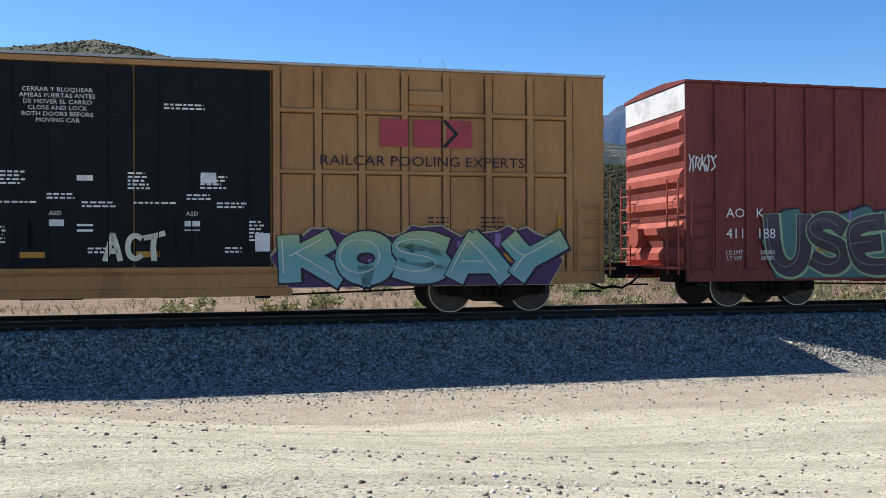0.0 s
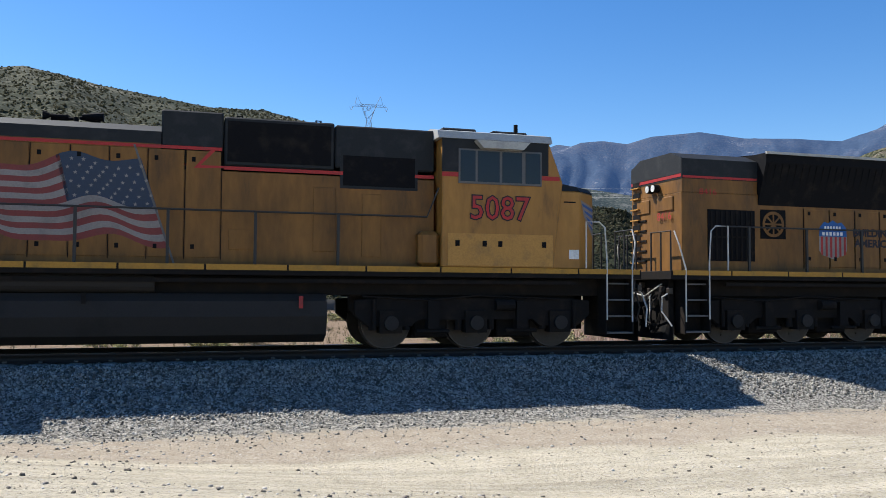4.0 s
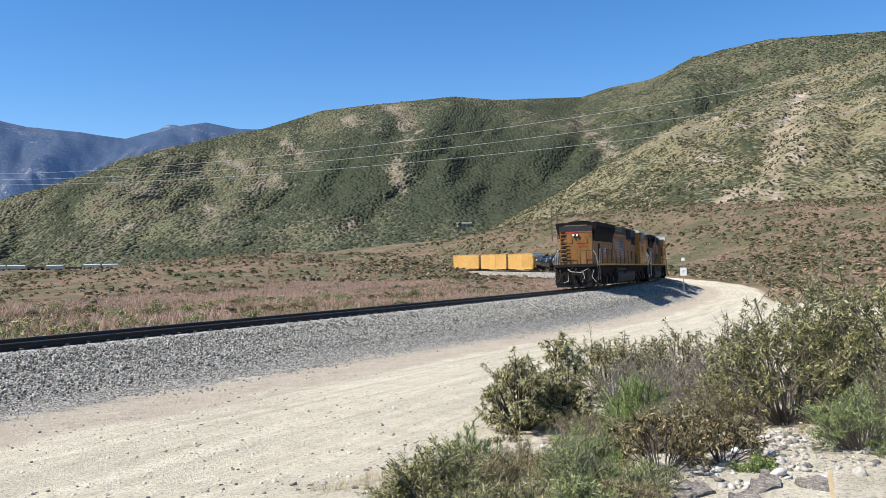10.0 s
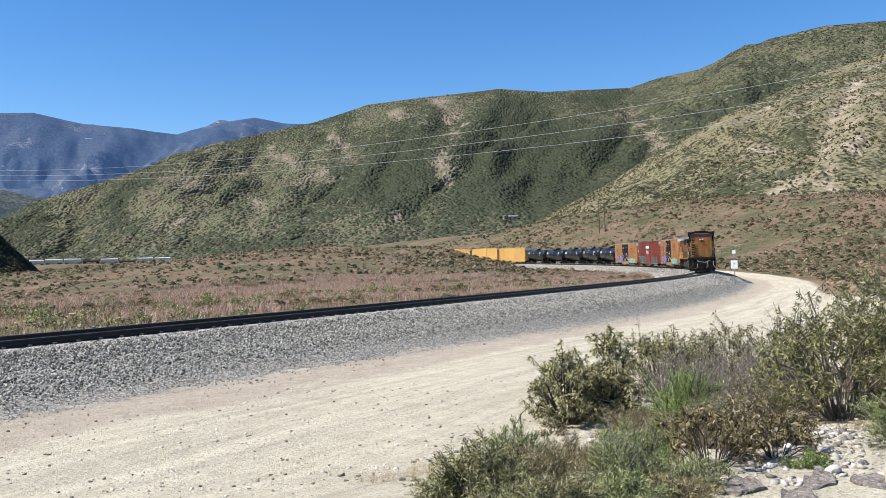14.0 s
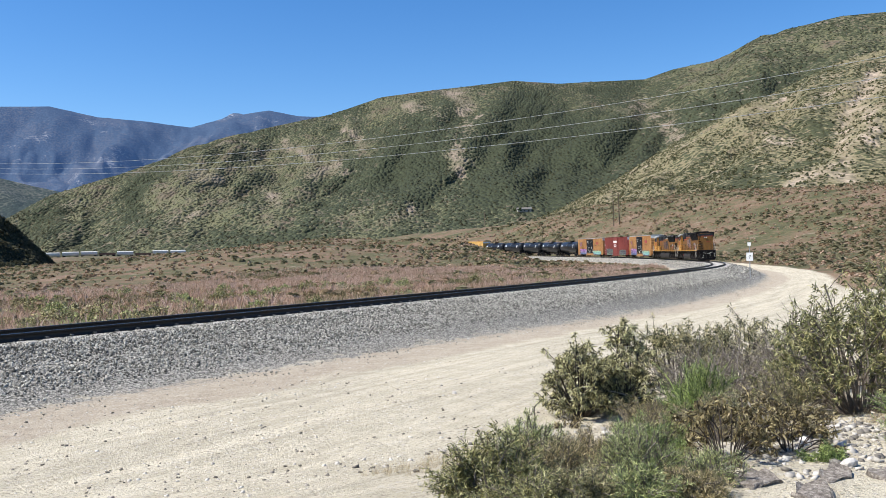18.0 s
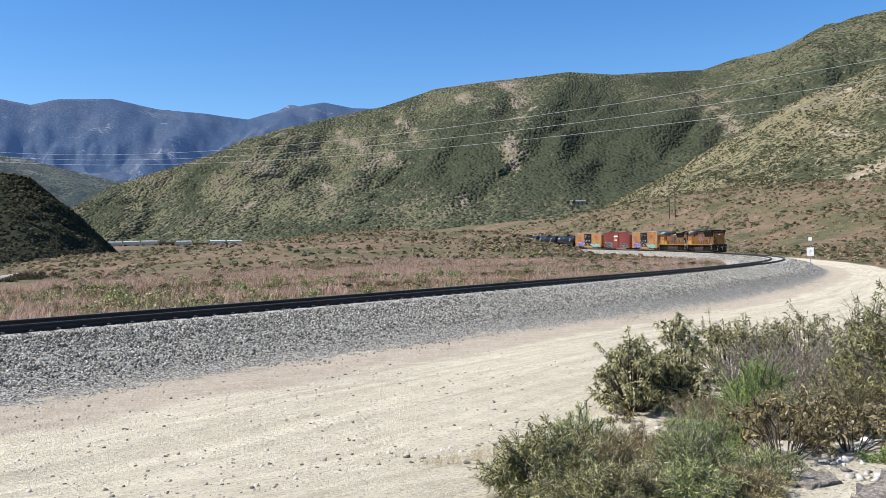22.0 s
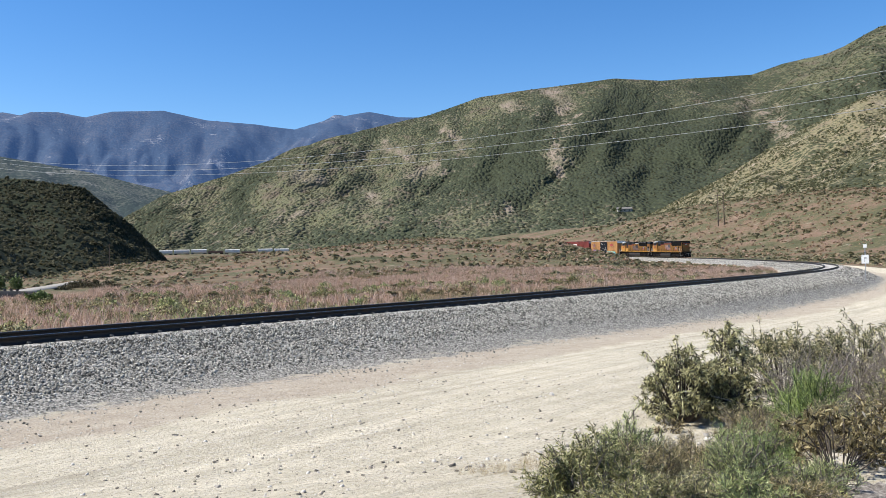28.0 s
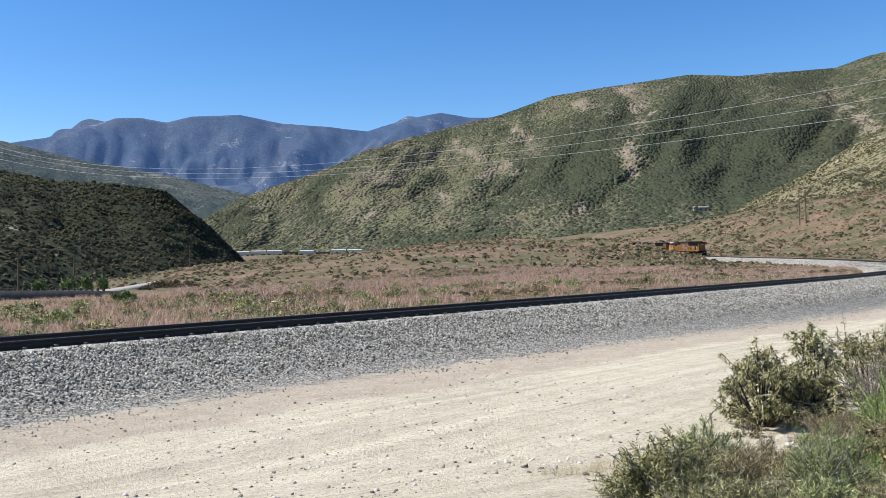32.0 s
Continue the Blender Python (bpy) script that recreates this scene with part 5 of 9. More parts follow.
def dress_red(car):
    for s in (-1, 1):
        y = s * 1.56
        span = (lambda a, b: (a, b)) if s < 0 else (lambda a, b: (-b, -a))
        a, b = span(-8.48, -7.55)
        text("car_mark", "AO   K", car, WHITE, a, b, 2.0, 2.20, s, y)
        a, b = span(-8.55, -7.27)
        a, b = span(-8.48, -7.28)
        text("car_number", "411   188", car, WHITE, a, b, 1.54, 1.76, s, y + s * 0.012, "white car number")
        a, b = span(-8.48, -8.08)
        text("stencil", "LD LMT\nLT WT", car, WHITE, a, b, 1.06, 1.28, s, y + s * 0.012)
        a, b = span(-7.66, -7.30)
        text("stencil", "205300\n80700", car, WHITE, a, b, 1.06, 1.28, s, y + s * 0.012)
        a, b = span(-7.6, -2.2)
        graffiti(car, s, a, b, 0.66, 2.30, "USEAN", 31, DARK_FADE, DEEP_TEAL, MINT, INK, SMOKE, y)
        a, b = span(3.0, 8.4)
        graffiti(car, s, a, b, 0.66, 2.0, "CETOS", 37, DARK_FADE, DEEP_TEAL, MINT, INK, SMOKE, y)
        bm = bmesh.new()
        for k, st in enumerate(glyphs(5, 12)):
            for p in st:
                stroke(bm, [(span(-9.35, -8.7)[0] + 0.13 * (k + u), 3.0 + 0.35 * v) for u, v in p], 0.03, s, y)
        part("tag", bm, WHITE, car, "thin white sprayed tag")
        bm = bmesh.new()
        stroke(bm, [(-1.2, 3.9), (1.2, 3.9)], 0.5, s, s * 1.645), stroke(bm, [(-0.9, 3.1), (0.9, 3.1)], 0.18, s, s * 1.645), stroke(bm, [(-0.9, 2.75), (0.9, 2.75)], 0.18, s, s * 1.645)
        if s > 0:
            part("owner_mark", bm, WHITE, car, "white owner's mark of plain shapes")
        else:
            bm.free()


def tank_car(label):
    car = tagged(new("tank_car"), label, "tank car", "cars of the train")
    bm = bmesh.new()
    n, rad = 36, 1.50
    prof = [(-7.95, 0.15), (-7.85, 0.75), (-7.6, 1.2), (-7.25, 1.45), (-6.9, rad), (6.9, rad), (7.25, 1.45), (7.6, 1.2), (7.85, 0.75), (7.95, 0.15)]
    rings = [[bm.verts.new((x, math.cos(2 * math.pi * k / n) * r, 2.72 + math.sin(2 * math.pi * k / n) * r)) for k in range(n)] for x, r in prof]
    for a, b in zip(rings, rings[1:]):
        for k in range(n):
            bm.faces.new((a[k], a[(k + 1) % n], b[(k + 1) % n], b[k])).smooth = True
    bm.faces.new(rings[0][::-1]), bm.faces.new(rings[-1])
    shell = part("tank_shell", bm, TANK_BLACK, car)
    bm = bmesh.new()
    for x in (-6.9, -2.3, 2.3, 6.9):
        cyl(bm, (x, 0, 2.72), rad + 0.012, "x", 0.08, 36)
    part("weld_band", bm, TANK_BLACK, shell)
    bm = bmesh.new()
    cyl(bm, (0, 0, 4.30), 0.55, "z", 0.35, 20), cyl(bm, (0, 0, 4.5), 0.35, "z", 0.12, 16), cyl(bm, (-0.9, 0.3, 4.28), 0.12, "z", 0.25, 10)
    part("manway", bm, BLACK, car, "manway dome with valves")
    boxes("platform", car, RAILING, [(-1.3, 1.3, -1.2, -0.65, 4.16, 4.20), (-1.3, 1.3, 0.65, 1.2, 4.16, 4.20)])
    bm = bmesh.new()
    for s in (-1, 1):
        tube(bm, [(-1.3, s * 1.2, 4.2), (-1.3, s * 1.2, 4.75), (1.3, s * 1.2, 4.75), (1.3, s * 1.2, 4.2)], 0.025)
        for k in (-0.2, 0.2):
            tube(bm, [(k, s * 1.58, 1.2), (k, s * 1.58, 2.9), (k, s * 1.2, 4.18)], 0.025)
    part("railing", bm, RAILING, car)
    boxes("sill", car, BLACK, [(-8.6, -6.2, -1.35, 1.35, 0.95, 1.10), (6.2, 8.6, -1.35, 1.35, 0.95, 1.10), (-8.5, 8.5, -0.25, 0.25, 0.75, 1.15), (-7.0, -6.4, -1.1, 1.1, 1.1, 1.9), (6.4, 7.0, -1.1, 1.1, 1.1, 1.9)])
    for s in (-1, 1):
        for x, w, h, z in ((-5.2, 0.9, 0.45, 3.0), (5.0, 1.1, 0.4, 3.0), (-4.9, 0.5, 0.15, 2.6), (0.9, 0.5, 0.5, 3.2)):
            bm = bmesh.new()
            yy = lambda z: s * (math.sqrt(rad * rad - (z - 2.72) ** 2) + 0.012)
            p = [(x, yy(z), z), (x + w, yy(z), z), (x + w, yy(z + h), z + h), (x, yy(z + h), z + h)]
            bm.faces.new([bm.verts.new(q) for q in (p if s < 0 else p[::-1])])
            part("marking", bm, WHITE, car)
    for d in (-1, 1):
        freight_truck(car, d * 5.1)
        coupler(car, d * 6.15, d)
        for s in (-1, 1):
            bm = bmesh.new()
            tube(bm, [(d * 8.55, s * 1.3, 1.1), (d * 8.55, s * 1.3, 2.1), (d * 7.3, s * 1.3, 2.1)], 0.022)
            part("end_railing", bm, RAILING, car)
    for ob in car.children_recursive:
        if ob.name.split(".")[0] in ("tank_shell", "weld_band", "sill", "marking", "end_railing"):
            for v in ob.data.vertices:
                v.co.x *= 0.775
    return car
TBOX_YELLOW_FAR = plain("bright_yellow", (0.56, 0.33, 0.10), 0.5)


# ---- locomotives ----
def shield(parent, side, x0, x1, z0, z1, y):
    """Blue and striped shield emblem, with bars where its words are."""
    def sh(k, v):
        return (x0 + (x1 - x0) * k, z0 + (z1 - z0) * v)
    bm = bmesh.new()
    flat(bm, [sh(*p) for p in ((0.0, 0.58), (0.02, 0.80), (0.18, 0.95), (0.34, 0.92), (0.5, 1.0), (0.66, 0.92), (0.82, 0.95), (0.98, 0.80), (1.0, 0.58))], side, y)
    part("shield_top", bm, BLUE, parent, "blue top of a shield emblem")
    bm = bmesh.new()
    flat(bm, [sh(*p) for p in ((0.0, 0.58), (0.0, 0.22), (0.12, 0.10), (0.35, 0.04), (0.5, 0.0), (0.65, 0.04), (0.88, 0.10), (1.0, 0.22), (1.0, 0.58))], side, y)
    part("shield_field", bm, FLAG_WHITE, parent)
    bm = bmesh.new()
    for i in range(6):
        k = 0.06 + i * 0.165
        flat(bm, [sh(*p) for p in ((k, 0.575), (k, 0.14 - 0.1 * math.sin(k * 3.1)), (k + 0.075, 0.14 - 0.1 * math.sin(k * 3.1 + 0.2)), (k + 0.075, 0.575))], side, y + side * 0.004)
    part("shield_stripe", bm, RED, parent)
    bm = bmesh.new()
    for v, k in ((0.80, 0.62), (0.65, 0.78)):
        for i in range(6):
            a = 0.5 - k / 2 + k * i / 6
            flat(bm, [sh(*p) for p in ((a, v - 0.045), (a + k / 9, v - 0.045), (a + k / 9, v + 0.045), (a, v + 0.045))], side, y + side * 0.004)
    part("shield_words", bm, WHITE, parent)


def flag(parent, side, x0, x1, z0, z1, y, paints):
    """Painted waving flag with stripes, a starred corner and its pole."""
    def at(u, v):
        wave = 0.13 * math.sin(u * 10.5 + 0.5 + 0.6 * v) + 0.05 * math.sin(u * 19 + v * 2)
        zz = z0 + 0.12 + (z1 - z0 - 0.35) * (v * (0.80 + 0.2 * u)) + wave * (1 - 0.35 * u) + 0.10 * (1 - u) - 0.05 * u + 0.12 * u * v
        k = x0 + (x1 - x0) * (u * 0.86 + 0.05 * (1 - v) * (1 - u) - 0.0 * v) + (x1 - x0) * 0.14 * u * (1 - v)
        return (k if side < 0 else x0 + x1 - k, zz)
    red, white, blue, star = bmesh.new(), bmesh.new(), bmesh.new(), bmesh.new()
    n = 26
    for i in range(13):
        for j in range(n):
            u0, u1, v0, v1 = j / n, (j + 1) / n, i / 13, (i + 1) / 13
            if i >= 6 and u0 > 0.56:
                continue
            flat(white if i % 2 else red, [at(u0, v0), at(u1, v0), at(u1, v1), at(u0, v1)], side, y)
    for i in range(7):
        for j in range(12):
            u0, u1, v0, v1 = 0.56 + 0.44 * j / 12, 0.56 + 0.44 * (j + 1) / 12, (6 + i) / 13, (7 + i) / 13
            flat(blue, [at(u0, v0), at(u1, v0), at(u1, v1), at(u0, v1)], side, y)
    for i in range(6):
        for j in range(7):
            c = at(0.60 + 0.06 * j + (0.03 if i % 2 else 0), 0.50 + 0.082 * i)
            pts = [(c[0] + math.cos(a * math.pi / 5 + math.pi / 2) * (0.042 if a % 2 == 0 else 0.018), c[1] + math.sin(a * math.pi / 5 + math.pi / 2) * (0.042 if a % 2 == 0 else 0.018)) for a in range(10)]
            star = bmesh.new()
            flat(star, pts, side, y + side * 0.004)
            part("flag_star", star, paints[1], parent)
    part("flag_stripes", red, paints[0], parent, "painted red flag stripes")
    part("flag_stripes", white, paints[1], parent, "painted white flag stripes")
    part("flag_corner", blue, paints[2], parent, "painted blue flag corner")
    bm = bmesh.new()
    a, b = (x0 + (x1 - x0) * 0.83, z1 + 0.05), (x1 + 0.10, z0 - 0.35)
    if side > 0:
        a, b = (x0 + x1 - a[0], a[1]), (x0 + x1 - b[0], b[1])
    stroke(bm, [a, b], 0.04, side, y + side * 0.003)
    part("flag_pole", bm, paints[3], parent)


def loco_truck(parent, axles):
    x0, x1 = min(axles), max(axles)
    for x in axles:
        wheelset(parent, x, 0.53)
    for s in (-1, 1):
        y0, y1 = sorted((s * 1.0, s * 1.22))
        bm = bmesh.new()
        prism_y(bm, [(x0 - 0.75, 0.70), (x0 - 0.45, 0.46), (x0 + 0.45, 0.46), (x0 + 0.6, 0.64), (x1 - 0.6, 0.64), (x1 - 0.45, 0.46), (x1 + 0.45, 0.46), (x1 + 0.75, 0.70), (x1 + 0.75, 1.02), (x1 + 0.2, 1.06), (x0 - 0.2, 1.06), (x0 - 0.75, 1.02)], y0, y1)
        frame_ = part("truck_frame", soft(bm, 0.025), UNDER, parent, "heavy cast truck frame")
        for x in axles:
            bm = bmesh.new()
            box(bm, x - 0.24, x + 0.24, *sorted((s * 1.02, s * 1.30)), 0.34, 0.80)
            part("journal_box", bm, UNDER, frame_)
            bm = bmesh.new()
            cyl(bm, (x, s * 1.32, 0.55), 0.15, "y", 0.10, 14)
            part("bearing_cap", bm, TANK_GREY, frame_)
            for k in (-0.36, 0.36):
                bm = bmesh.new()
                cyl(bm, (x + k, s * 1.14, 0.55), 0.085, "z", 0.30, 10)
                part("spring", bm, UNDER, frame_)
        for x in (x0 + 0.9, x1 - 0.9):
            boxes("brake_hanger", frame_, UNDER, [(x - 0.12, x + 0.12, *sorted((s * 1.1, s * 1.34)), 0.42, 1.0)])
            bm = bmesh.new()
            tube(bm, [(x - 0.35, s * 1.28, 0.38), (x + 0.35, s * 1.28, 0.38)], 0.04)
            part("brake_rod", bm, UNDER, frame_)
        for x in (x0 - 0.35, x1 + 0.35):
            bm = bmesh.new()
            cyl(bm, (x, s * 1.27, 0.72), 0.045, "z", 0.62, 8)
            part("damper", bm, UNDER, frame_)
        bm = bmesh.new()
        cyl(bm, ((x0 + x1) / 2 + 0.6, s * 1.28, 0.92), 0.12, "x", 0.42, 12)
        tube(bm, [(x0 - 0.6, s * 1.25, 1.1), (x0 + 0.8, s * 1.3, 1.02), ((x0 + x1) / 2, s * 1.3, 1.12), (x1, s * 1.26, 1.05)], 0.02)
        part("brake_cylinder", bm, UNDER, frame_)
    for a, b in zip(sorted(axles), sorted(axles)[1:]):
        boxes("traction_motor", parent, UNDER, [(a + 0.18, b - 0.18, -0.62, 0.62, 0.20, 0.86)], bevel=0.05)
        for s in (-1, 1):
            boxes("brake_shoe", parent, UNDER, [(a + 0.56, b - 0.56, *sorted((s * 0.72, s * 1.0)), 0.24, 0.70)], bevel=0.03)
    boxes("truck_bolster", parent, UNDER, [(x0 - 0.5, x1 + 0.5, -0.95, 0.95, 0.72, 1.15)])


def steps_and_rails(parent, x, way, side, light):
    """Corner stairwell with its handrails."""
    x0, x1 = sorted((x, x - way * 0.62))
    for i in range(4):
        z = 0.32 + i * 0.36
        boxes("step", parent, POLE_GREY, [(x0, x1, *sorted((side * 1.18, side * (1.50 - 0.05 * i))), z - 0.02, z + 0.015)], "worn steel stair tread")
    boxes("stair_side", parent, UNDER, [(x0 - 0.03, x0, *sorted((side * 1.1, side * 1.50)), 0.28, 1.62), (x1, x1 + 0.03, *sorted((side * 1.1, side * 1.50)), 0.28, 1.62), (x0, x1, *sorted((side * 1.10, side * 1.13)), 0.28, 1.6)])
    bm = bmesh.new()
    tube(bm, [(x1 if way > 0 else x0, side * 1.5, 0.55), (x1 if way > 0 else x0, side * 1.5, 1.75), (x + way * 0.12, side * 1.42, 2.3), (x + way * 0.14, side * 1.25, 2.62)], 0.018)
    tube(bm, [(x0 if way > 0 else x1, side * 1.5, 0.6), (x0 if way > 0 else x1, side * 1.5, 1.9), ((x0 if way > 0 else x1) - way * 0.05, side * 1.5, 2.62), ((x0 if way > 0 else x1) - way * 0.18, side * 1.5, 2.74), ((x0 if way > 0 else x1) - way * 0.5, side * 1.5, 2.74), ((x0 if way > 0 else x1) - way * 0.5, side * 1.5, 1.72)], 0.018)
    part("stair_rail", bm, light, parent, "white-tipped stair handrail")


def locomotive(kind, number, label):
    eng = tagged(new("locomotive"), label, "locomotive", "locomotives of the train")
    newer = kind == "new"
    boxes("deck", eng, UNDER, [(-11.0, 10.85, -1.50, 1.50, 1.50, 1.70), (-10.6, 10.4, -1.1, 1.1, 1.12, 1.5)], "dark walkway deck", 0.01)
    for s in (-1, 1):
        strip = boxes("sill_stripe", eng, STRIPE_YELLOW, [(x, min(x + 1.52, 10.8), *sorted((s * 1.50, s * 1.512)), 1.60, 1.71) for x in np.arange(-10.95, 10.7, 1.56)], "yellow stripe along the deck edge")
        boxes("sill_pipe", eng, UNDER, [(-9.5, 9.3, *sorted((s * 1.3, s * 1.42)), 1.36, 1.44)])
    R0, R1 = (-8.40, -3.28) if newer else (-10.30, -3.90)
    H = 1.14
    # long hood
    low = 3.55
    boxes("hood", eng, YELLOW, [(-10.48, 6.15, -H, H, 1.70, low)], "dirty yellow long hood", 0.015)
    if newer:
        bm = bmesh.new()
        prism_x(bm, [(-H, low), (H, low), (H, 4.32), (0.7, 4.50), (-0.7, 4.50), (-H, 4.32)], -10.48, -8.42)
        part("rear_hood_top", bm, YELLOW, eng)
        bm = bmesh.new()
        prism_x(bm, [(-H - 0.01, 3.86), (H + 0.01, 3.86), (H + 0.01, 4.33), (0.7, 4.515), (-0.7, 4.515), (-H - 0.01, 4.33)], -10.49, -8.41)
        part("rear_hood_cap", bm, GREY, eng, "dark grey hood top")
        bm = bmesh.new()
        prism_x(bm, [(-H, low), (H, low), (H, 3.98), (0.62, 4.22), (-0.62, 4.22), (-H, 3.98)], -3.28, 0.42)
        part("engine_hood_top", bm, YELLOW, eng)
        bm = bmesh.new()
        prism_x(bm, [(-H - 0.006, 3.99), (-0.62, 4.225), (0.62, 4.225), (H + 0.006, 3.99), (H + 0.006, 3.97), (0.6, 4.2), (-0.6, 4.2), (-H - 0.006, 3.97)], -3.27, 0.42)
        part("hood_roof", bm, HOOD_ROOF, eng, "dusty pale sloping hood roof")
        boxes("exhaust_box", eng, GREY, [(0.42, 1.93, -H, H, 3.86, 4.58)], bevel=0.03)
        boxes("inertial_housing", eng, GREY, [(1.95, 6.15, -H, H, 3.55, 4.60)], bevel=0.03)
        boxes("filter_screen", eng, BLACK, [(2.18, 3.55, s * H - 0.012, s * H + 0.012, 3.88, 4.48) for s in (-1, 1)] + [(3.75, 4.25, s * H - 0.012, s * H + 0.012, 3.95, 4.35) for s in (-1, 1)], "black air filter screen")
        boxes("hood_door", eng, GREY, [(5.0, 5.55, s * (H + 0.01) - 0.012, s * (H + 0.01) + 0.012, 2.75, 4.30) for s in (-1, 1)])
        for s in (-1, 1):
            y0, y1 = sorted((s * 0.9, s * 1.42))
            boxes("side_locker", eng, YELLOW_CLEAN, [(4.1, 6.1, y0, y1, 1.72, 2.58)], "yellow side locker", 0.02)
            boxes("locker_louvre", eng, BLACK, [(x, x + 0.26, *sorted((s * 1.41, s * 1.425)), z, z + 0.03) for x in (4.5, 4.85, 5.3, 5.65) for z in (2.28, 2.34, 2.40)])
    else:
        bm = bmesh.new()
        prism_x(bm, [(-H, low), (H, low), (H, 4.25), (0.75, 4.42), (-0.75, 4.42), (-H, 4.25)], -10.48, 0.66)
        part("engine_hood_top", bm, YELLOW, eng)
        bm = bmesh.new()
        prism_x(bm, [(-H - 0.006, 4.02), (H + 0.006, 4.02), (H + 0.006, 4.256), (0.75, 4.428), (-0.75, 4.428), (-H - 0.006, 4.256)], -3.9, 0.66)
        part("hood_roof", bm, GREY, eng, "dark grey hood roof")
        boxes("exhaust_box", eng, GREY, [(0.66, 1.82, -H, H, 3.98, 4.70)], bevel=0.03)
        boxes("inertial_housing", eng, GREY, [(1.84, 4.02, -H, H, 3.66, 4.63)], bevel=0.03)
        boxes("blower_housing", eng, GREY, [(4.04, 6.15, -H, H, 3.72, 4.60)], bevel=0.03)
        boxes("filter_screen", eng, BLACK, [(1.9, 3.95, s * H - 0.012, s * H + 0.012, 3.74, 4.55) for s in (-1, 1)] + [(4.2, 5.72, s * H - 0.014, s * H + 0.014, 3.36, 3.98) for s in (-1, 1)], "black air filter screen")
        boxes("screen_frame", eng, GREY, [(4.14, 5.78, s * H - 0.008, s * H + 0.008, 3.30, 4.02) for s in (-1, 1)])
        for s in (-1, 1):
            boxes("side_locker", eng, YELLOW, [(5.75, 6.2, *sorted((s * 0.9, s * 1.42)), 1.72, 2.45)], bevel=0.08)
    # radiators
    bm = bmesh.new()
    zt = 4.52 if newer else 4.60
    prism_x(bm, [(-H - 0.005, 3.30), (H + 0.005, 3.30), (1.46, zt - 0.22), (1.46, zt), (-1.46, zt), (-1.46, zt - 0.22)], R0, R1)
    rad = part("radiator_housing", bm, BLACK, eng, "black flared radiator section")
    for s in (-1, 1):
        for i in range(26):
            bm = bmesh.new()
            x = R0 + (R1 - R0) * (i + 0.5) / 26
            loft(bm, [(x - 0.02, s * (H + 0.02), 3.38), (x + 0.02, s * (H + 0.02), 3.38), (x + 0.02, s * 1.47, zt - 0.26), (x - 0.02, s * 1.47, zt - 0.26)],
                 [(x - 0.02, s * (H - 0.03), 3.38), (x + 0.02, s * (H - 0.03), 3.38), (x + 0.02, s * 1.42, zt - 0.26), (x - 0.02, s * 1.42, zt - 0.26)])
            part("radiator_fin", bm, BLACK, rad)
    if newer:
        boxes("radiator_rim", eng, SILVER, [(R0, R1, s * 1.46 - 0.03, s * 1.46 + 0.03, zt - 0.03, zt + 0.03) for s in (-1, 1)], "pale edge of the radiator roof")
    for x in np.linspace(R0 + 0.9, R1 - 0.9, 3):
        bm = bmesh.new()
        cyl(bm, (x, 0, zt + 0.04), 0.78, "z", 0.10, 20), cyl(bm, (x, 0, zt + 0.10), 0.6, "z", 0.03, 20)
        part("radiator_fan", bm, BLACK, eng)
    # rear end of the hood
    end_grey = boxes("hood_end_cap", eng, GREY, [(-10.495, -10.47, -H + 0.01, H - 0.01, 3.98, 4.36)])
    boxes("hood_end_stripe", eng, RED, [(-10.498, -10.47, -H + 0.01, H - 0.01, 3.90, 3.97)])
    bm = bmesh.new()
    for s in (-1, 1):
        cyl(bm, (-10.56, s * 0.13, 3.72), 0.10, "x", 0.14, 14)
    lamp = part("headlight_housing", bm, BLACK, eng)
    for s in (-1, 1):
        bm = bmesh.new()
        cyl(bm, (-10.635, s * 0.13, 3.72), 0.082, "x", 0.02, 14)
        part("headlight_lens", bm, WHITE, lamp, "pale headlight lens")
    boxes("hood_end_hatch", eng, YELLOW, [(-10.51, -10.47, -0.80, -0.1, 3.15, 3.48), (-10.51, -10.47, 0.25, 0.85, 3.15, 3.48)], bevel=0.012)
    for z in (1.95, 2.2, 2.45, 2.7, 2.95):
        boxes("hood_end_louvre", eng, BLACK, [(-10.505, -10.47, 0.42, 0.80, z, z + 0.05)])
    num = text("road_number", number, eng, RED, 0, 1, 0, 1, -1, 0)
    co = np.array([v.co for v in num.data.vertices])
    co = np.stack([np.full(len(co), -10.53), -0.15 - co[:, 0] * 0.62, 2.93 + co[:, 2] * 0.19], 1)
    num.data.vertices.foreach_set("co", co.astype(np.float32).ravel())
    # black plates on the hood face stand for shade inside the cut-in steps
    for i in range(8):
        z = 1.95 + i * 0.27
        boxes("step_notch_shade", eng, BLACK, [(-10.50, -10.47, 0.72, 1.06, z, z + 0.13)])
        boxes("step_lip", eng, YELLOW_CLEAN, [(-10.56, -10.47, 0.70, 1.08, z - 0.03, z)])
    # hood side: doors, grille, stripe, emblems
    for s in (-1, 1):
        yo = s * H
        lo_d, hi_d = (-3.1, 1.9) if newer else (-3.7, 1.8)
        xs = np.linspace(lo_d, hi_d, 9)
        for a in xs:
            boxes("door_gap", eng, BLACK, [(a - 0.007, a + 0.007, yo - 0.012, yo + 0.012, 1.80, 3.86 if newer else 3.92)])
        for a, b in zip(xs, xs[1:]):
            d = boxes("hood_door", eng, YELLOW, [(a + 0.02, b - 0.02, yo - 0.018, yo + 0.018, 1.84, 3.86 if newer else 3.92)], bevel=0.006)
            for z in (2.0, 3.7):
                boxes("latch", d, BLACK, [(a + 0.12, a + 0.19, yo - 0.03, yo + 0.03, z, z + 0.09)])
        xs = np.linspace(R0 + (1.3 if newer else 2.9), R1, 6)
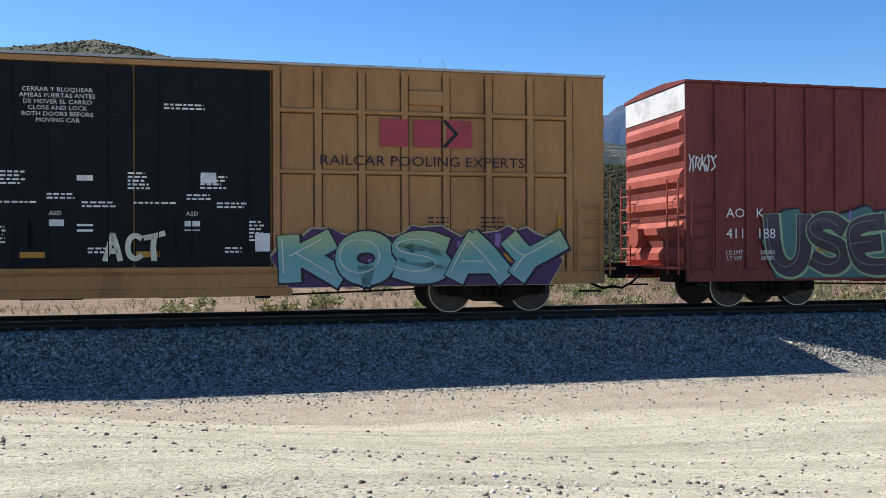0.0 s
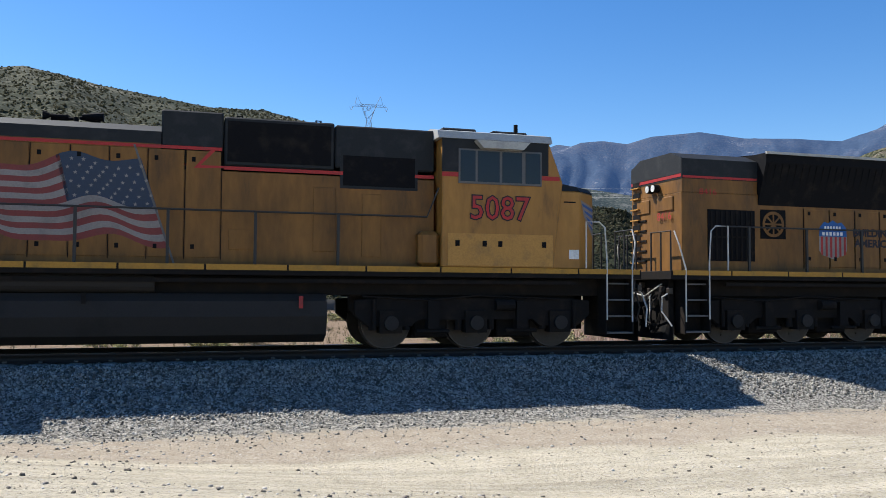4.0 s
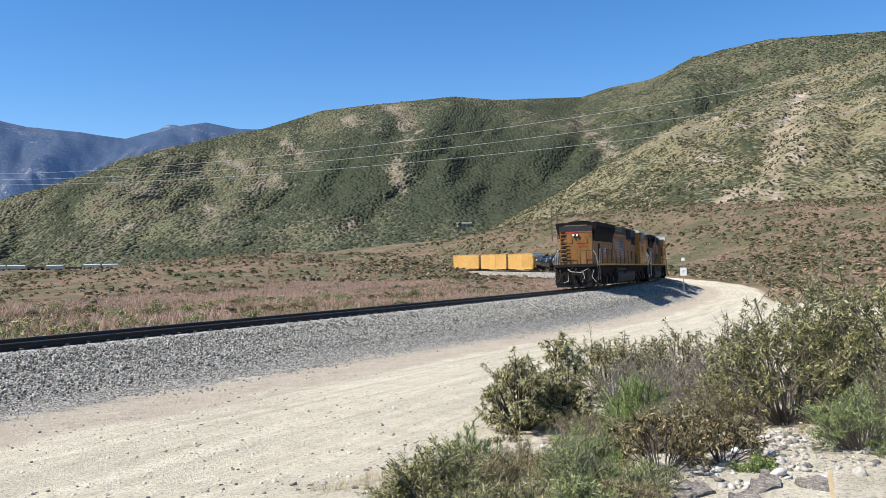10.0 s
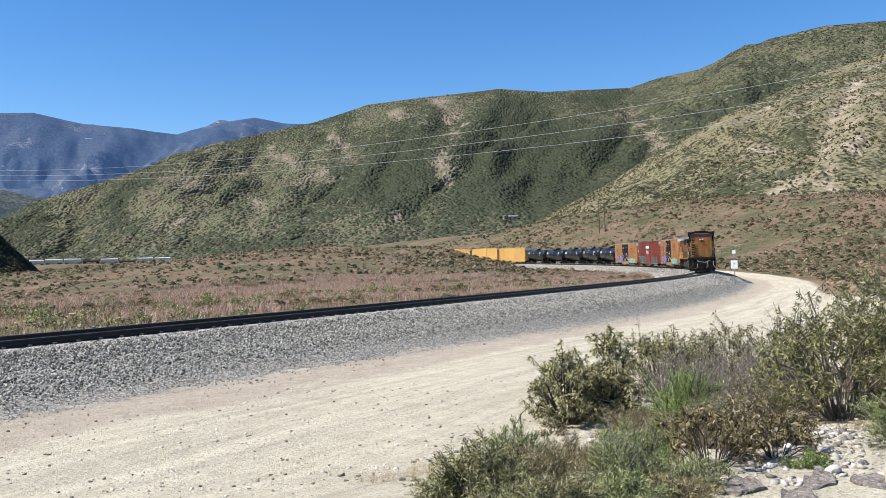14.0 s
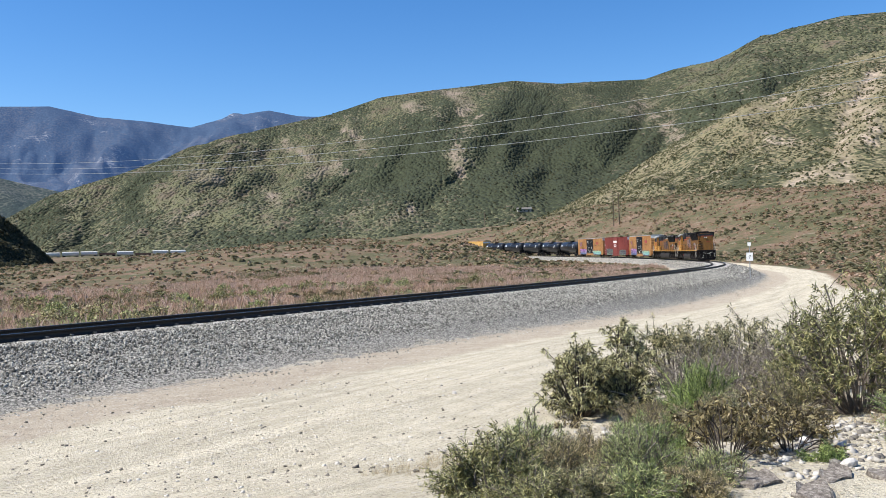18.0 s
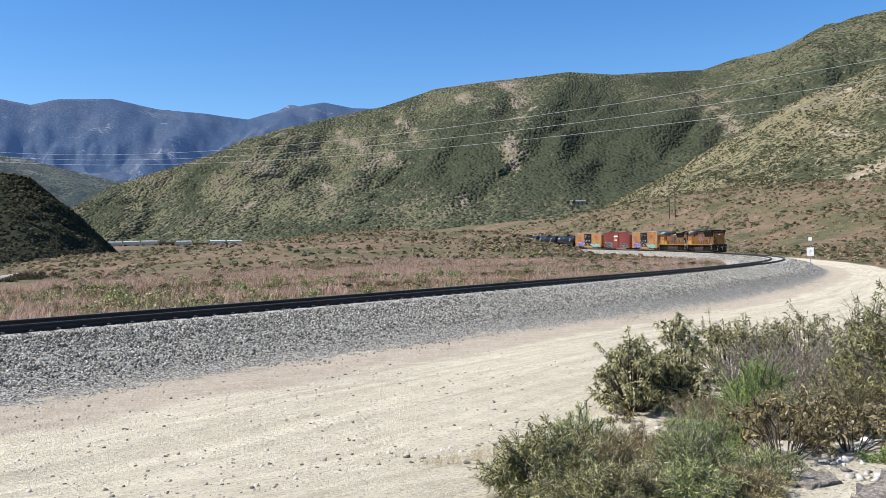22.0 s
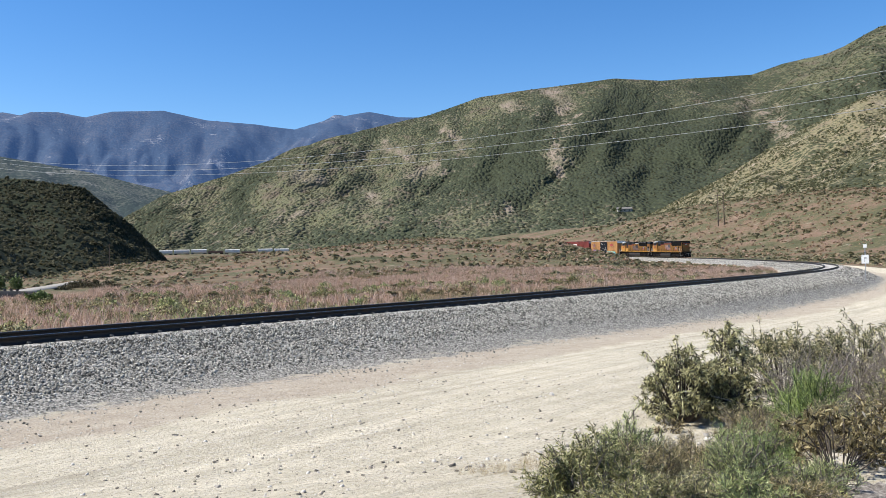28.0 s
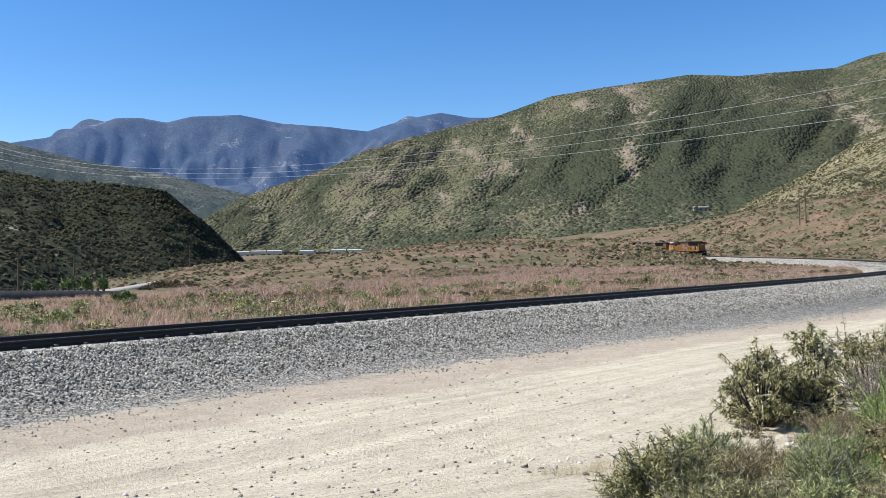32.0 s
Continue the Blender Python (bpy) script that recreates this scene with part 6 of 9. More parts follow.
        for a in xs:
            boxes("door_gap", eng, BLACK, [(a - 0.007, a + 0.007, yo - 0.012, yo + 0.012, 1.80, 3.26)])
        for a, b in zip(xs, xs[1:]):
            d = boxes("hood_door", eng, YELLOW, [(a + 0.02, b - 0.02, yo - 0.018, yo + 0.018, 1.84, 3.24)], bevel=0.006)
            for z in (2.0, 3.1):
                boxes("latch", d, BLACK, [(a + 0.12, a + 0.19, yo - 0.03, yo + 0.03, z, z + 0.09)])
        boxes("red_stripe", eng, RED, [((1.9 if newer else 1.84), 6.14, yo - 0.010, yo + 0.010, 3.575, 3.645)] + [((-10.46 if newer else -3.88), (-8.44 if newer else 1.8), yo - 0.020, yo + 0.020, 3.875 if newer else 3.94, 3.93 if newer else 4.0)])
        bm = bmesh.new()
        zh, xf = (3.84, 1.93) if newer else (3.96, 1.82)
        stroke(bm, [(xf - 1.45, zh), (xf - 0.10, zh)], 0.05, s, yo + s * 0.021)
        flat(bm, [(xf - 0.10, zh + 0.03), (xf - 0.42, 3.64), (xf + 0.02, 3.64), (xf + 0.02, 3.60), (xf - 0.55, 3.58), (xf - 0.24, zh - 0.02)][::-1], s, yo + s * 0.022)
        part("stripe_flash", bm, RED, eng)
        if newer:
            boxes("dynamic_grille", eng, BLACK, [(-9.80, -8.50, yo - 0.012, yo + 0.012, 1.95, 3.16)], "black equipment grille")
            boxes("grille_bar", eng, UNDER, [(x - 0.02, x + 0.02, yo - 0.03, yo + 0.03, 1.97, 3.14) for x in np.linspace(-9.7, -8.6, 9)] + [(-9.8, -8.5, yo - 0.03, yo + 0.03, 2.5, 2.54)])
            bm = bmesh.new()
            for i in range(24):
                a, b = 2 * math.pi * i / 24, 2 * math.pi * (i + 1) / 24
                flat(bm, [(-7.98 + math.cos(t) * r, 2.85 + math.sin(t) * r) for t, r in ((a, 0.24), (b, 0.24), (b, 0.31), (a, 0.31))], s, yo + s * 0.022)
            for i in range(4):
                t = i * math.pi / 4
                stroke(bm, [(-7.98 - math.cos(t) * 0.25, 2.85 - math.sin(t) * 0.25), (-7.98 + math.cos(t) * 0.25, 2.85 + math.sin(t) * 0.25)], 0.045, s, yo + s * 0.024)
            boxes("fan_recess", eng, BLACK, [(-8.34, -7.62, yo - 0.010, yo + 0.010, 2.5, 3.2)])
            part("blower_wheel", bm, YELLOW, eng, "yellow spoked blower wheel")
            sx = (-6.66, -5.83) if s < 0 else (-6.66, -5.83)
            shield(eng, s, sx[0], sx[1], 2.04, 3.0, yo + s * 0.024)
            text("slogan", "BUILDING\nAMERICA", eng, INDIGO, -5.62, -4.40, 2.36, 2.80, s, yo + s * 0.024, "black lettering", 0.0, 0.045)
            flag(eng, s, -2.85, 1.55, 1.88, 3.78, yo + s * 0.024, (OLD_RED, OLD_WHITE, OLD_BLUE, UNDER))
            boxes("sand_box", eng, YELLOW, [(3.75, 3.95, yo - 0.02, yo + 0.02, 1.75, 3.5)])
        else:
            boxes("dynamic_grille", eng, BLACK, [(-8.75, -8.15, yo - 0.012, yo + 0.012, 1.98, 3.15)], "black equipment grille")
            shield(eng, s, -7.06, -6.14, 2.04, 2.98, yo + s * 0.024)
            text("slogan", "BUILDING\nAMERICA", eng, INDIGO, -6.05, -4.68, 2.38, 2.80, s, yo + s * 0.024, "black lettering", 0.0, 0.045)
            flag(eng, s, -3.1, 0.85, 2.02, 3.92, yo + s * 0.024, (FLAG_RED, FLAG_WHITE, FLAG_BLUE, POLE_GREY))
            boxes("access_door", eng, YELLOW, [(3.6, 4.05, yo - 0.02, yo + 0.02, 2.0, 3.3), (1.95, 2.5, yo - 0.02, yo + 0.02, 2.0, 2.4), (4.6, 5.0, yo - 0.02, yo + 0.02, 1.9, 3.2)], bevel=0.008)
        # walkway railing
        bm, posts_ = bmesh.new(), []
        xs = list(np.arange(-8.9, 4.2 if newer else 5.6, 1.62))
        boxes("railing_post", eng, RAILING, [(x - 0.028, x + 0.028, *sorted((s * 1.44, s * 1.485)), 1.62, 2.74) for x in xs])
        tube(bm, [(-9.5, s * 1.465, 2.74)] + [(x, s * 1.465, 2.74) for x in xs] + ([(4.0, s * 1.465, 3.5), (6.0, s * 1.465, 3.5)] if newer else [(5.9, s * 1.465, 2.74), (6.15, s * 1.465, 3.35)]), 0.02)
        part("handrail", bm, RAILING, eng)
        if newer:
            bm = bmesh.new()
            for x in (4.35, 5.2, 6.02):
                box(bm, x - 0.028, x + 0.028, *sorted((s * 1.44, s * 1.485)), 2.58, 3.5)
            part("railing_post", bm, RAILING, eng)
        for d in (-1, 1):
            steps_and_rails(eng, d * 10.62, d, s, GRAB)
    # cab
    yc = 1.50
    bm = bmesh.new()
    prism_y(bm, [(6.22, 1.70), (8.72, 1.70), (8.95, 3.56), (8.62, 4.42), (6.22, 4.42)], -yc, yc)
    part("cab", soft(bm, 0.03), CAB_YELLOW, eng, "yellow crew cab")
    boxes("cab_upper", eng, GREY, [(6.21, 8.60, s * yc - 0.012, s * yc + 0.012, 3.70, 4.40) for s in (-1, 1)], "dark grey upper cab side")
    boxes("cab_stripe", eng, RED, [(6.21, 8.86, s * yc - 0.014, s * yc + 0.014, 3.60, 3.69) for s in (-1, 1)])
    bm = bmesh.new()
    prism_x(bm, [(-1.54, 4.40), (1.54, 4.40), (1.46, 4.56), (0.9, 4.68), (-0.9, 4.68), (-1.46, 4.56)], 6.12, 8.68)
    part("cab_roof", bm, SILVER, eng, "pale cab roof")
    boxes("roof_unit", eng, GREY, [(6.5, 7.3, -0.5, 0.5, 4.66, 4.82), (7.65, 8.5, -0.55, 0.55, 4.66, 4.80)], bevel=0.03)
    for s in (-1, 1):
        win = boxes("window_frame", eng, POLE_GREY, [(6.56, 8.44, *sorted((s * (yc + 0.012), s * (yc + 0.03))), 3.46, 4.20)], "pale side window frame", 0.01)
        boxes("pane", win, GLASS, [(a, b, *sorted((s * (yc + 0.025), s * (yc + 0.036))), 3.51, 4.16) for a, b in ((6.60, 6.93), (6.98, 7.47), (7.53, 7.98), (8.06, 8.40))])
        bm = bmesh.new()
        prism_y(bm, [(6.9, 4.36), (8.1, 4.36), (7.95, 4.20), (7.05, 4.20)], *sorted((s * (yc + 0.01), s * (yc + 0.22))))
        part("sunshade", bm, SILVER, eng)
        yy = s * (yc + 0.016)
        text("road_number", number, eng, INDIGO, 6.84, 8.16, 2.72, 3.22, s, yy, "dark edge of the road number", 0.0, 0.035)
        text("road_number", number, eng, RED, 6.84, 8.16, 2.72, 3.22, s, yy + s * 0.004, "red road number")
        text("road_number", number, eng, RED, -10.02, -9.55, 3.50, 3.64, s, s * (H + 0.012), "small red road number")
        boxes("cab_panel", eng, YELLOW_CLEAN, [(6.34, 8.70, *sorted((s * (yc + 0.004), s * (yc + 0.014))), 1.75, 2.42)] if not newer else [(6.9, 8.3, *sorted((s * (yc + 0.004), s * (yc + 0.014))), 1.82, 2.44)], "repainted yellow panel")
        boxes("panel_latch", eng, BLACK, [(x, x + 0.09, *sorted((s * (yc + 0.01), s * (yc + 0.03))), 2.15, 2.27) for x in (6.5, 7.1, 7.45, 8.45)])
        boxes("builder_plate", eng, WHITE, [(9.10, 9.33, *sorted((s * 1.465, s * 1.482)), 1.92, 2.12)])
    # nose, with cut-off front corners
    def plan(k, z):
        return [(8.70, -1.47 + k, z), (9.36, -1.47 + k, z), (9.92 - k, -0.98, z), (9.92 - k, 0.98, z), (9.36, 1.47 - k, z), (8.70, 1.47 - k, z)]
    bm = bmesh.new()
    loft(bm, plan(0, 1.70), plan(0, 3.40))
    part("nose", soft(bm, 0.03), CAB_YELLOW, eng, "yellow nose")
    bm = bmesh.new()
    loft(bm, plan(0.01, 3.405), [(x if x < 9 else x - 0.06, y, z + 0.10 * (x < 9)) for x, y, z in plan(0.05, 3.50)])
    part("nose_top", bm, GREY, eng, "dark grey nose top")
    for s in (-1, 1):
        def corner(u, z, out):
            return (9.36 + 0.56 * u + 0.64 * out, s * (1.47 - 0.49 * u + 0.77 * out), z)
        bm = bmesh.new()
        p = [corner(u, z, 0.006) for u, z in ((0.04, 3.22), (0.96, 3.10), (0.96, 2.42), (0.62, 2.66), (0.30, 2.86))]
        bm.faces.new([bm.verts.new(q) for q in (p if s > 0 else p[::-1])])
        wing = part("nose_emblem", bm, FLAG_WHITE, eng, "blue and white winged nose emblem")
        for i in range(4):
            bm = bmesh.new()
            a, z = 0.12 + 0.16 * i, 3.15 - 0.14 * i
            p = [corner(u, v, 0.012) for u, v in ((a, z), (0.92, z - 0.09), (0.92, z - 0.16), (a + 0.08, z - 0.06))]
            bm.faces.new([bm.verts.new(q) for q in (p if s > 0 else p[::-1])])
            part("feather", bm, BLUE, wing)
    boxes("nose_vent", eng, BLACK, [(8.98, 9.26, *sorted((s * 1.462, s * 1.478)), 3.14, 3.17) for s in (-1, 1)])
    bm = bmesh.new()
    for y0, y1 in ((-1.35, -0.72), (-0.66, -0.04), (0.04, 0.66), (0.72, 1.35)):
        loft(bm, [(8.93, y0, 3.68), (8.93, y1, 3.68), (8.66, y1, 4.34), (8.66, y0, 4.34)], [(8.95, y0, 3.68), (8.95, y1, 3.68), (8.68, y1, 4.34), (8.68, y0, 4.34)])
    part("windshield", bm, GLASS, eng)
    # underneath
    T0, T1 = (-4.30, 3.68) if newer else (-3.30, 3.86)
    bm = bmesh.new()
    prism_x(bm, [(-1.0, 0.17), (1.0, 0.17), (1.36, 0.34), (1.46, 0.70), (1.40, 1.0), (1.24, 1.14), (-1.24, 1.14), (-1.40, 1.0), (-1.46, 0.70), (-1.36, 0.34)], T0, T1)
    part("fuel_tank", bm, TANK_GREY, eng, "grimy grey fuel tank")
    bm = bmesh.new()
    for s in (-1, 1):
        for a, b in (((-3.8, -1.62), (-0.15, 3.68)) if newer else ((-3.2, 0.6),)):
            cyl(bm, ((a + b) / 2, s * 1.18, 1.34), 0.19, "x", b - a, 16)
    part("air_reservoir", bm, TANK_GREY, eng, "grey air reservoir")
    for s in (-1, 1):
        bm = bmesh.new()
        cyl(bm, (-0.9 if newer else 1.3, s * 1.32, 1.38), 0.09, "y", 0.12, 12)
        part("fuel_filler", bm, UNDER, eng)
        boxes("filler_housing", eng, UNDER, [(-1.4, -0.4, *sorted((s * 1.1, s * 1.3)), 1.2, 1.46)])
        boxes("fuel_gauge", eng, UNDER, [(-0.66, -0.58, *sorted((s * 1.44, s * 1.50)), 0.95, 1.15)])
    boxes("filler_tag", eng, RED, [((-0.65 if newer else 3.3), (-0.57 if newer else 3.38), s * 1.475 - 0.012, s * 1.475 + 0.012, 0.86, 1.1) for s in (-1, 1)])
    for ax in (((4.95, 6.93, 8.92), (-9.15, -7.2, -5.2)) if newer else ((5.2, 7.05, 8.97), (-8.95, -7.0, -4.9))):
        loco_truck(eng, ax)
    for d in (-1, 1):
        coupler(eng, d * 10.7, d)
        bm = bmesh.new()
        loft(bm, [(d * 10.85, -1.35, 0.12), (d * 10.85, 1.35, 0.12), (d * 10.85, 1.35, 0.55), (d * 10.85, -1.35, 0.55)][::d], [(d * 10.98, -1.1, 0.14), (d * 10.98, 1.1, 0.14), (d * 10.90, 1.2, 0.56), (d * 10.90, -1.2, 0.56)][::d])
        part("pilot", bm, BLACK, eng, "black pilot plate")
        boxes("end_plate", eng, UNDER, [(min(d * 10.7, d * 10.84), max(d * 10.7, d * 10.84), -1.12, 1.12, 0.55, 1.52)])
        for s in (-1, 1):
            for k in range(3):
                bm = bmesh.new()
                y = s * (0.45 + 0.13 * k)
                tube(bm, [(d * 10.86, y, 1.15), (d * 11.02, y, 0.95), (d * 11.06, y, 0.6), (d * 10.98, y, 0.35)], 0.022)
                part("air_hose", bm, BLACK, eng, "black rubber air hose")
        bm = bmesh.new()
        tube(bm, [(d * 10.88, -0.9, 1.4), (d * 11.02, -0.4, 1.12), (d * 11.02, 0.3, 1.2), (d * 10.88, 0.6, 1.42)], 0.018)
        part("jumper_cable", bm, GRAB, eng, "pale jumper cable")
        lay = random.Random(12 + d)
        for k in range(9):
            y, bm = -1.25 + 0.30 * k + lay.uniform(-0.08, 0.08), bmesh.new()
            z = lay.uniform(0.95, 1.45)
            tube(bm, [(d * 10.84, y, z), (d * lay.uniform(10.98, 11.10), y + lay.uniform(-0.2, 0.2), z - 0.12), (d * lay.uniform(11.0, 11.15), y + lay.uniform(-0.25, 0.25), z - 0.45), (d * 10.95, y + lay.uniform(-0.3, 0.3), 0.45)], 0.02)
            part("brake_hose", bm, GRAB if k % 3 == 0 else WHEEL, eng, "dusty looped brake hose")
            boxes("end_bracket", eng, WHEEL, [(min(d * 10.84, d * 10.95), max(d * 10.84, d * 10.95), y - 0.06, y + 0.06, z - 0.06, z + 0.08)], bevel=0.01)
        for s in (-1, 1):
            bm = bmesh.new()
            tube(bm, [(d * 10.82, s * 0.35, 1.7), (d * 10.82, s * 0.35, 2.62), (d * 10.82, s * 1.2, 2.62), (d * 10.82, s * 1.2, 1.7)], 0.022)
            tube(bm, [(d * 10.82, s * 0.78, 1.7), (d * 10.82, s * 0.78, 2.62)], 0.02)
            part("end_railing", bm, RAILING, eng)
    # horn and small roof things
    bm = bmesh.new()
    hx = -1.6 if newer else -1.0
    for k, (dx, way) in enumerate(((-0.32, -1), (0.32, 1), (-0.2, -1), (0.24, 1))):
        cyl(bm, (hx + dx, 0.12 * (k - 1.5), 4.62 + 0.05 * (k % 2)), 0.035, "x", 0.4, 10, 0.10 if way > 0 else 0.035)
        if way < 0:
            cyl(bm, (hx + dx - 0.2, 0.12 * (k - 1.5), 4.62 + 0.05 * (k % 2)), 0.10, "x", 0.12, 10, 0.04)
    cyl(bm, (hx, 0, 4.42), 0.05, "z", 0.45, 8)
    part("horn", bm, BLACK, eng, "five-chime horn")
    bm = bmesh.new()
    cyl(bm, (6.9, 0.7, 4.86), 0.03, "z", 0.25, 8), cyl(bm, (8.2, -0.6, 4.86), 0.05, "z", 0.18, 8)
    for x in (2.1, 3.7):
        tube(bm, [(x, -0.7, 4.6), (x, -0.7, 4.74), (x + 0.1, -0.7, 4.74), (x + 0.1, -0.7, 4.6)], 0.02)
    part("antenna", bm, BLACK, eng)
    return eng


# ---- track pieces, stones, plants and small things ----
def rough_stone(seed, flatness=0.75):
    """A broken stone of eight corners."""
    rng = np.random.default_rng(seed)
    v = np.array([(x, y, z) for x in (-1, 1) for y in (-1, 1) for z in (-1, 1)], float) * 0.5
    v = v * rng.uniform(0.62, 1.15, v.shape)
    v[:, 2] *= flatness
    f = [(0, 1, 3, 2), (4, 6, 7, 5), (0, 4, 5, 1), (2, 3, 7, 6), (0, 2, 6, 4), (1, 5, 7, 3)]
    return v, np.array(f)


def chip(seed):
    """A sharp crushed chip of six corners."""
    rng = np.random.default_rng(seed)
    v = np.array([(1, 0, 0), (-1, 0, 0), (0, 1, 0), (0, -1, 0), (0, 0, 1), (0, 0, -1)], float) * 0.6 * rng.uniform(0.7, 1.15, (6, 1)) + rng.normal(0, 0.10, (6, 3))
    f = [(0, 2, 4), (2, 1, 4), (1, 3, 4), (3, 0, 4), (2, 0, 5), (1, 2, 5), (3, 1, 5), (0, 3, 5)]
    return v, np.array(f)


def clump(seed, n=11):
    """A shrub seen from afar: leafy sprays at all angles over a low dome."""
    rng = np.random.default_rng(seed)
    v, f = [], []
    for k in range(n):
        a, c = 2.4 * k + rng.uniform(-0.4, 0.4), 1 - 0.98 * (k + 0.5) / n
        q = math.sqrt(1 - c * c)
        o = np.array([math.cos(a) * q * 0.38, math.sin(a) * q * 0.38, 0.08 + 0.46 * c])
        nrm = o * np.array([1, 1, 1.4]) + rng.normal(0, 0.16, 3)
        nrm /= np.linalg.norm(nrm)
        s = np.cross(nrm, rng.normal(0, 1, 3))
        s /= np.linalg.norm(s)
        t = np.cross(nrm, s)
        w, h = rng.uniform(0.22, 0.34) * math.sqrt(11 / n), rng.uniform(0.18, 0.30) * math.sqrt(11 / n)
        b = len(v)
        v += [o - s * w - t * h * 0.6, o + s * w * 0.7 - t * h, o + s * w + t * h * 0.7, o - s * w * 0.6 + t * h]
        f.append((b, b + 1, b + 2, b + 3))
    return np.array(v), np.array(f)


def build_ties(ground):
    concrete = plain("tie_concrete", (0.36, 0.34, 0.31), 0.85, dirt=(0.22, 0.20, 0.18))
    v = [(x, y, z) for x in (-0.125, 0.125) for y in (-1.28, 1.28) for z in (-0.40, -0.192)]
    v += [(x, y, -0.18) for x in (-0.105, 0.105) for y in (-1.25, 1.25)]
    f = [(0, 1, 3, 2), (4, 6, 7, 5), (0, 4, 5, 1), (2, 3, 7, 6), (0, 2, 6, 4), (1, 5, 10, 8), (5, 7, 11, 10), (7, 3, 9, 11), (3, 1, 8, 9), (8, 10, 11, 9)]
    me = mesh_of("tie", v, f, concrete)
    rest = []
    for i, s in enumerate(np.arange(-30, 330, 0.61)):
        p, h = on_line(s), float(np.interp(s, LINE_S, LINE_H))
        if s < 140:
            ob = new("tie", me)
            ob.parent = ground
            ob.matrix_basis = pose(p[0], p[1], p[2], 0, 0, math.degrees(h))
        else:
            rest.append(np.array(pose(p[0], p[1], p[2], 0, 0, math.degrees(h))))
    far = scatter("tie_row", np.array(v)[:8], np.array(f[:5] + [(1, 5, 7, 3)]), rest, concrete)
    tagged(far, "concrete ties under the far track", kind="stuff")
    far.parent = ground
    clip = plain("clip_steel", (0.16, 0.15, 0.14), 0.5, 0.5)
    tv = [(x, y, z) for x in (-0.035, 0.035) for y in (-0.035, 0.035) for z in (0, 0.035)]
    tf = [(0, 1, 3, 2), (4, 6, 7, 5), (0, 4, 5, 1), (2, 3, 7, 6), (0, 2, 6, 4), (1, 5, 7, 3)]
    m = []
    for s in np.arange(-30, 140, 0.61):
        h = math.degrees(float(np.interp(s, LINE_S, LINE_H)))
        for o in (-0.755 - 0.10, -0.755 + 0.10, 0.755 - 0.10, 0.755 + 0.10):
            p = on_line(s, o, -0.168)
            m.append(np.array(pose(p[0], p[1], p[2], 0, 0, h)))
    ob = scatter("rail_clip", tv, tf, m, clip)
    tagged(ob, "small bright rail clips along both rails", "rail clip", kind="stuff")


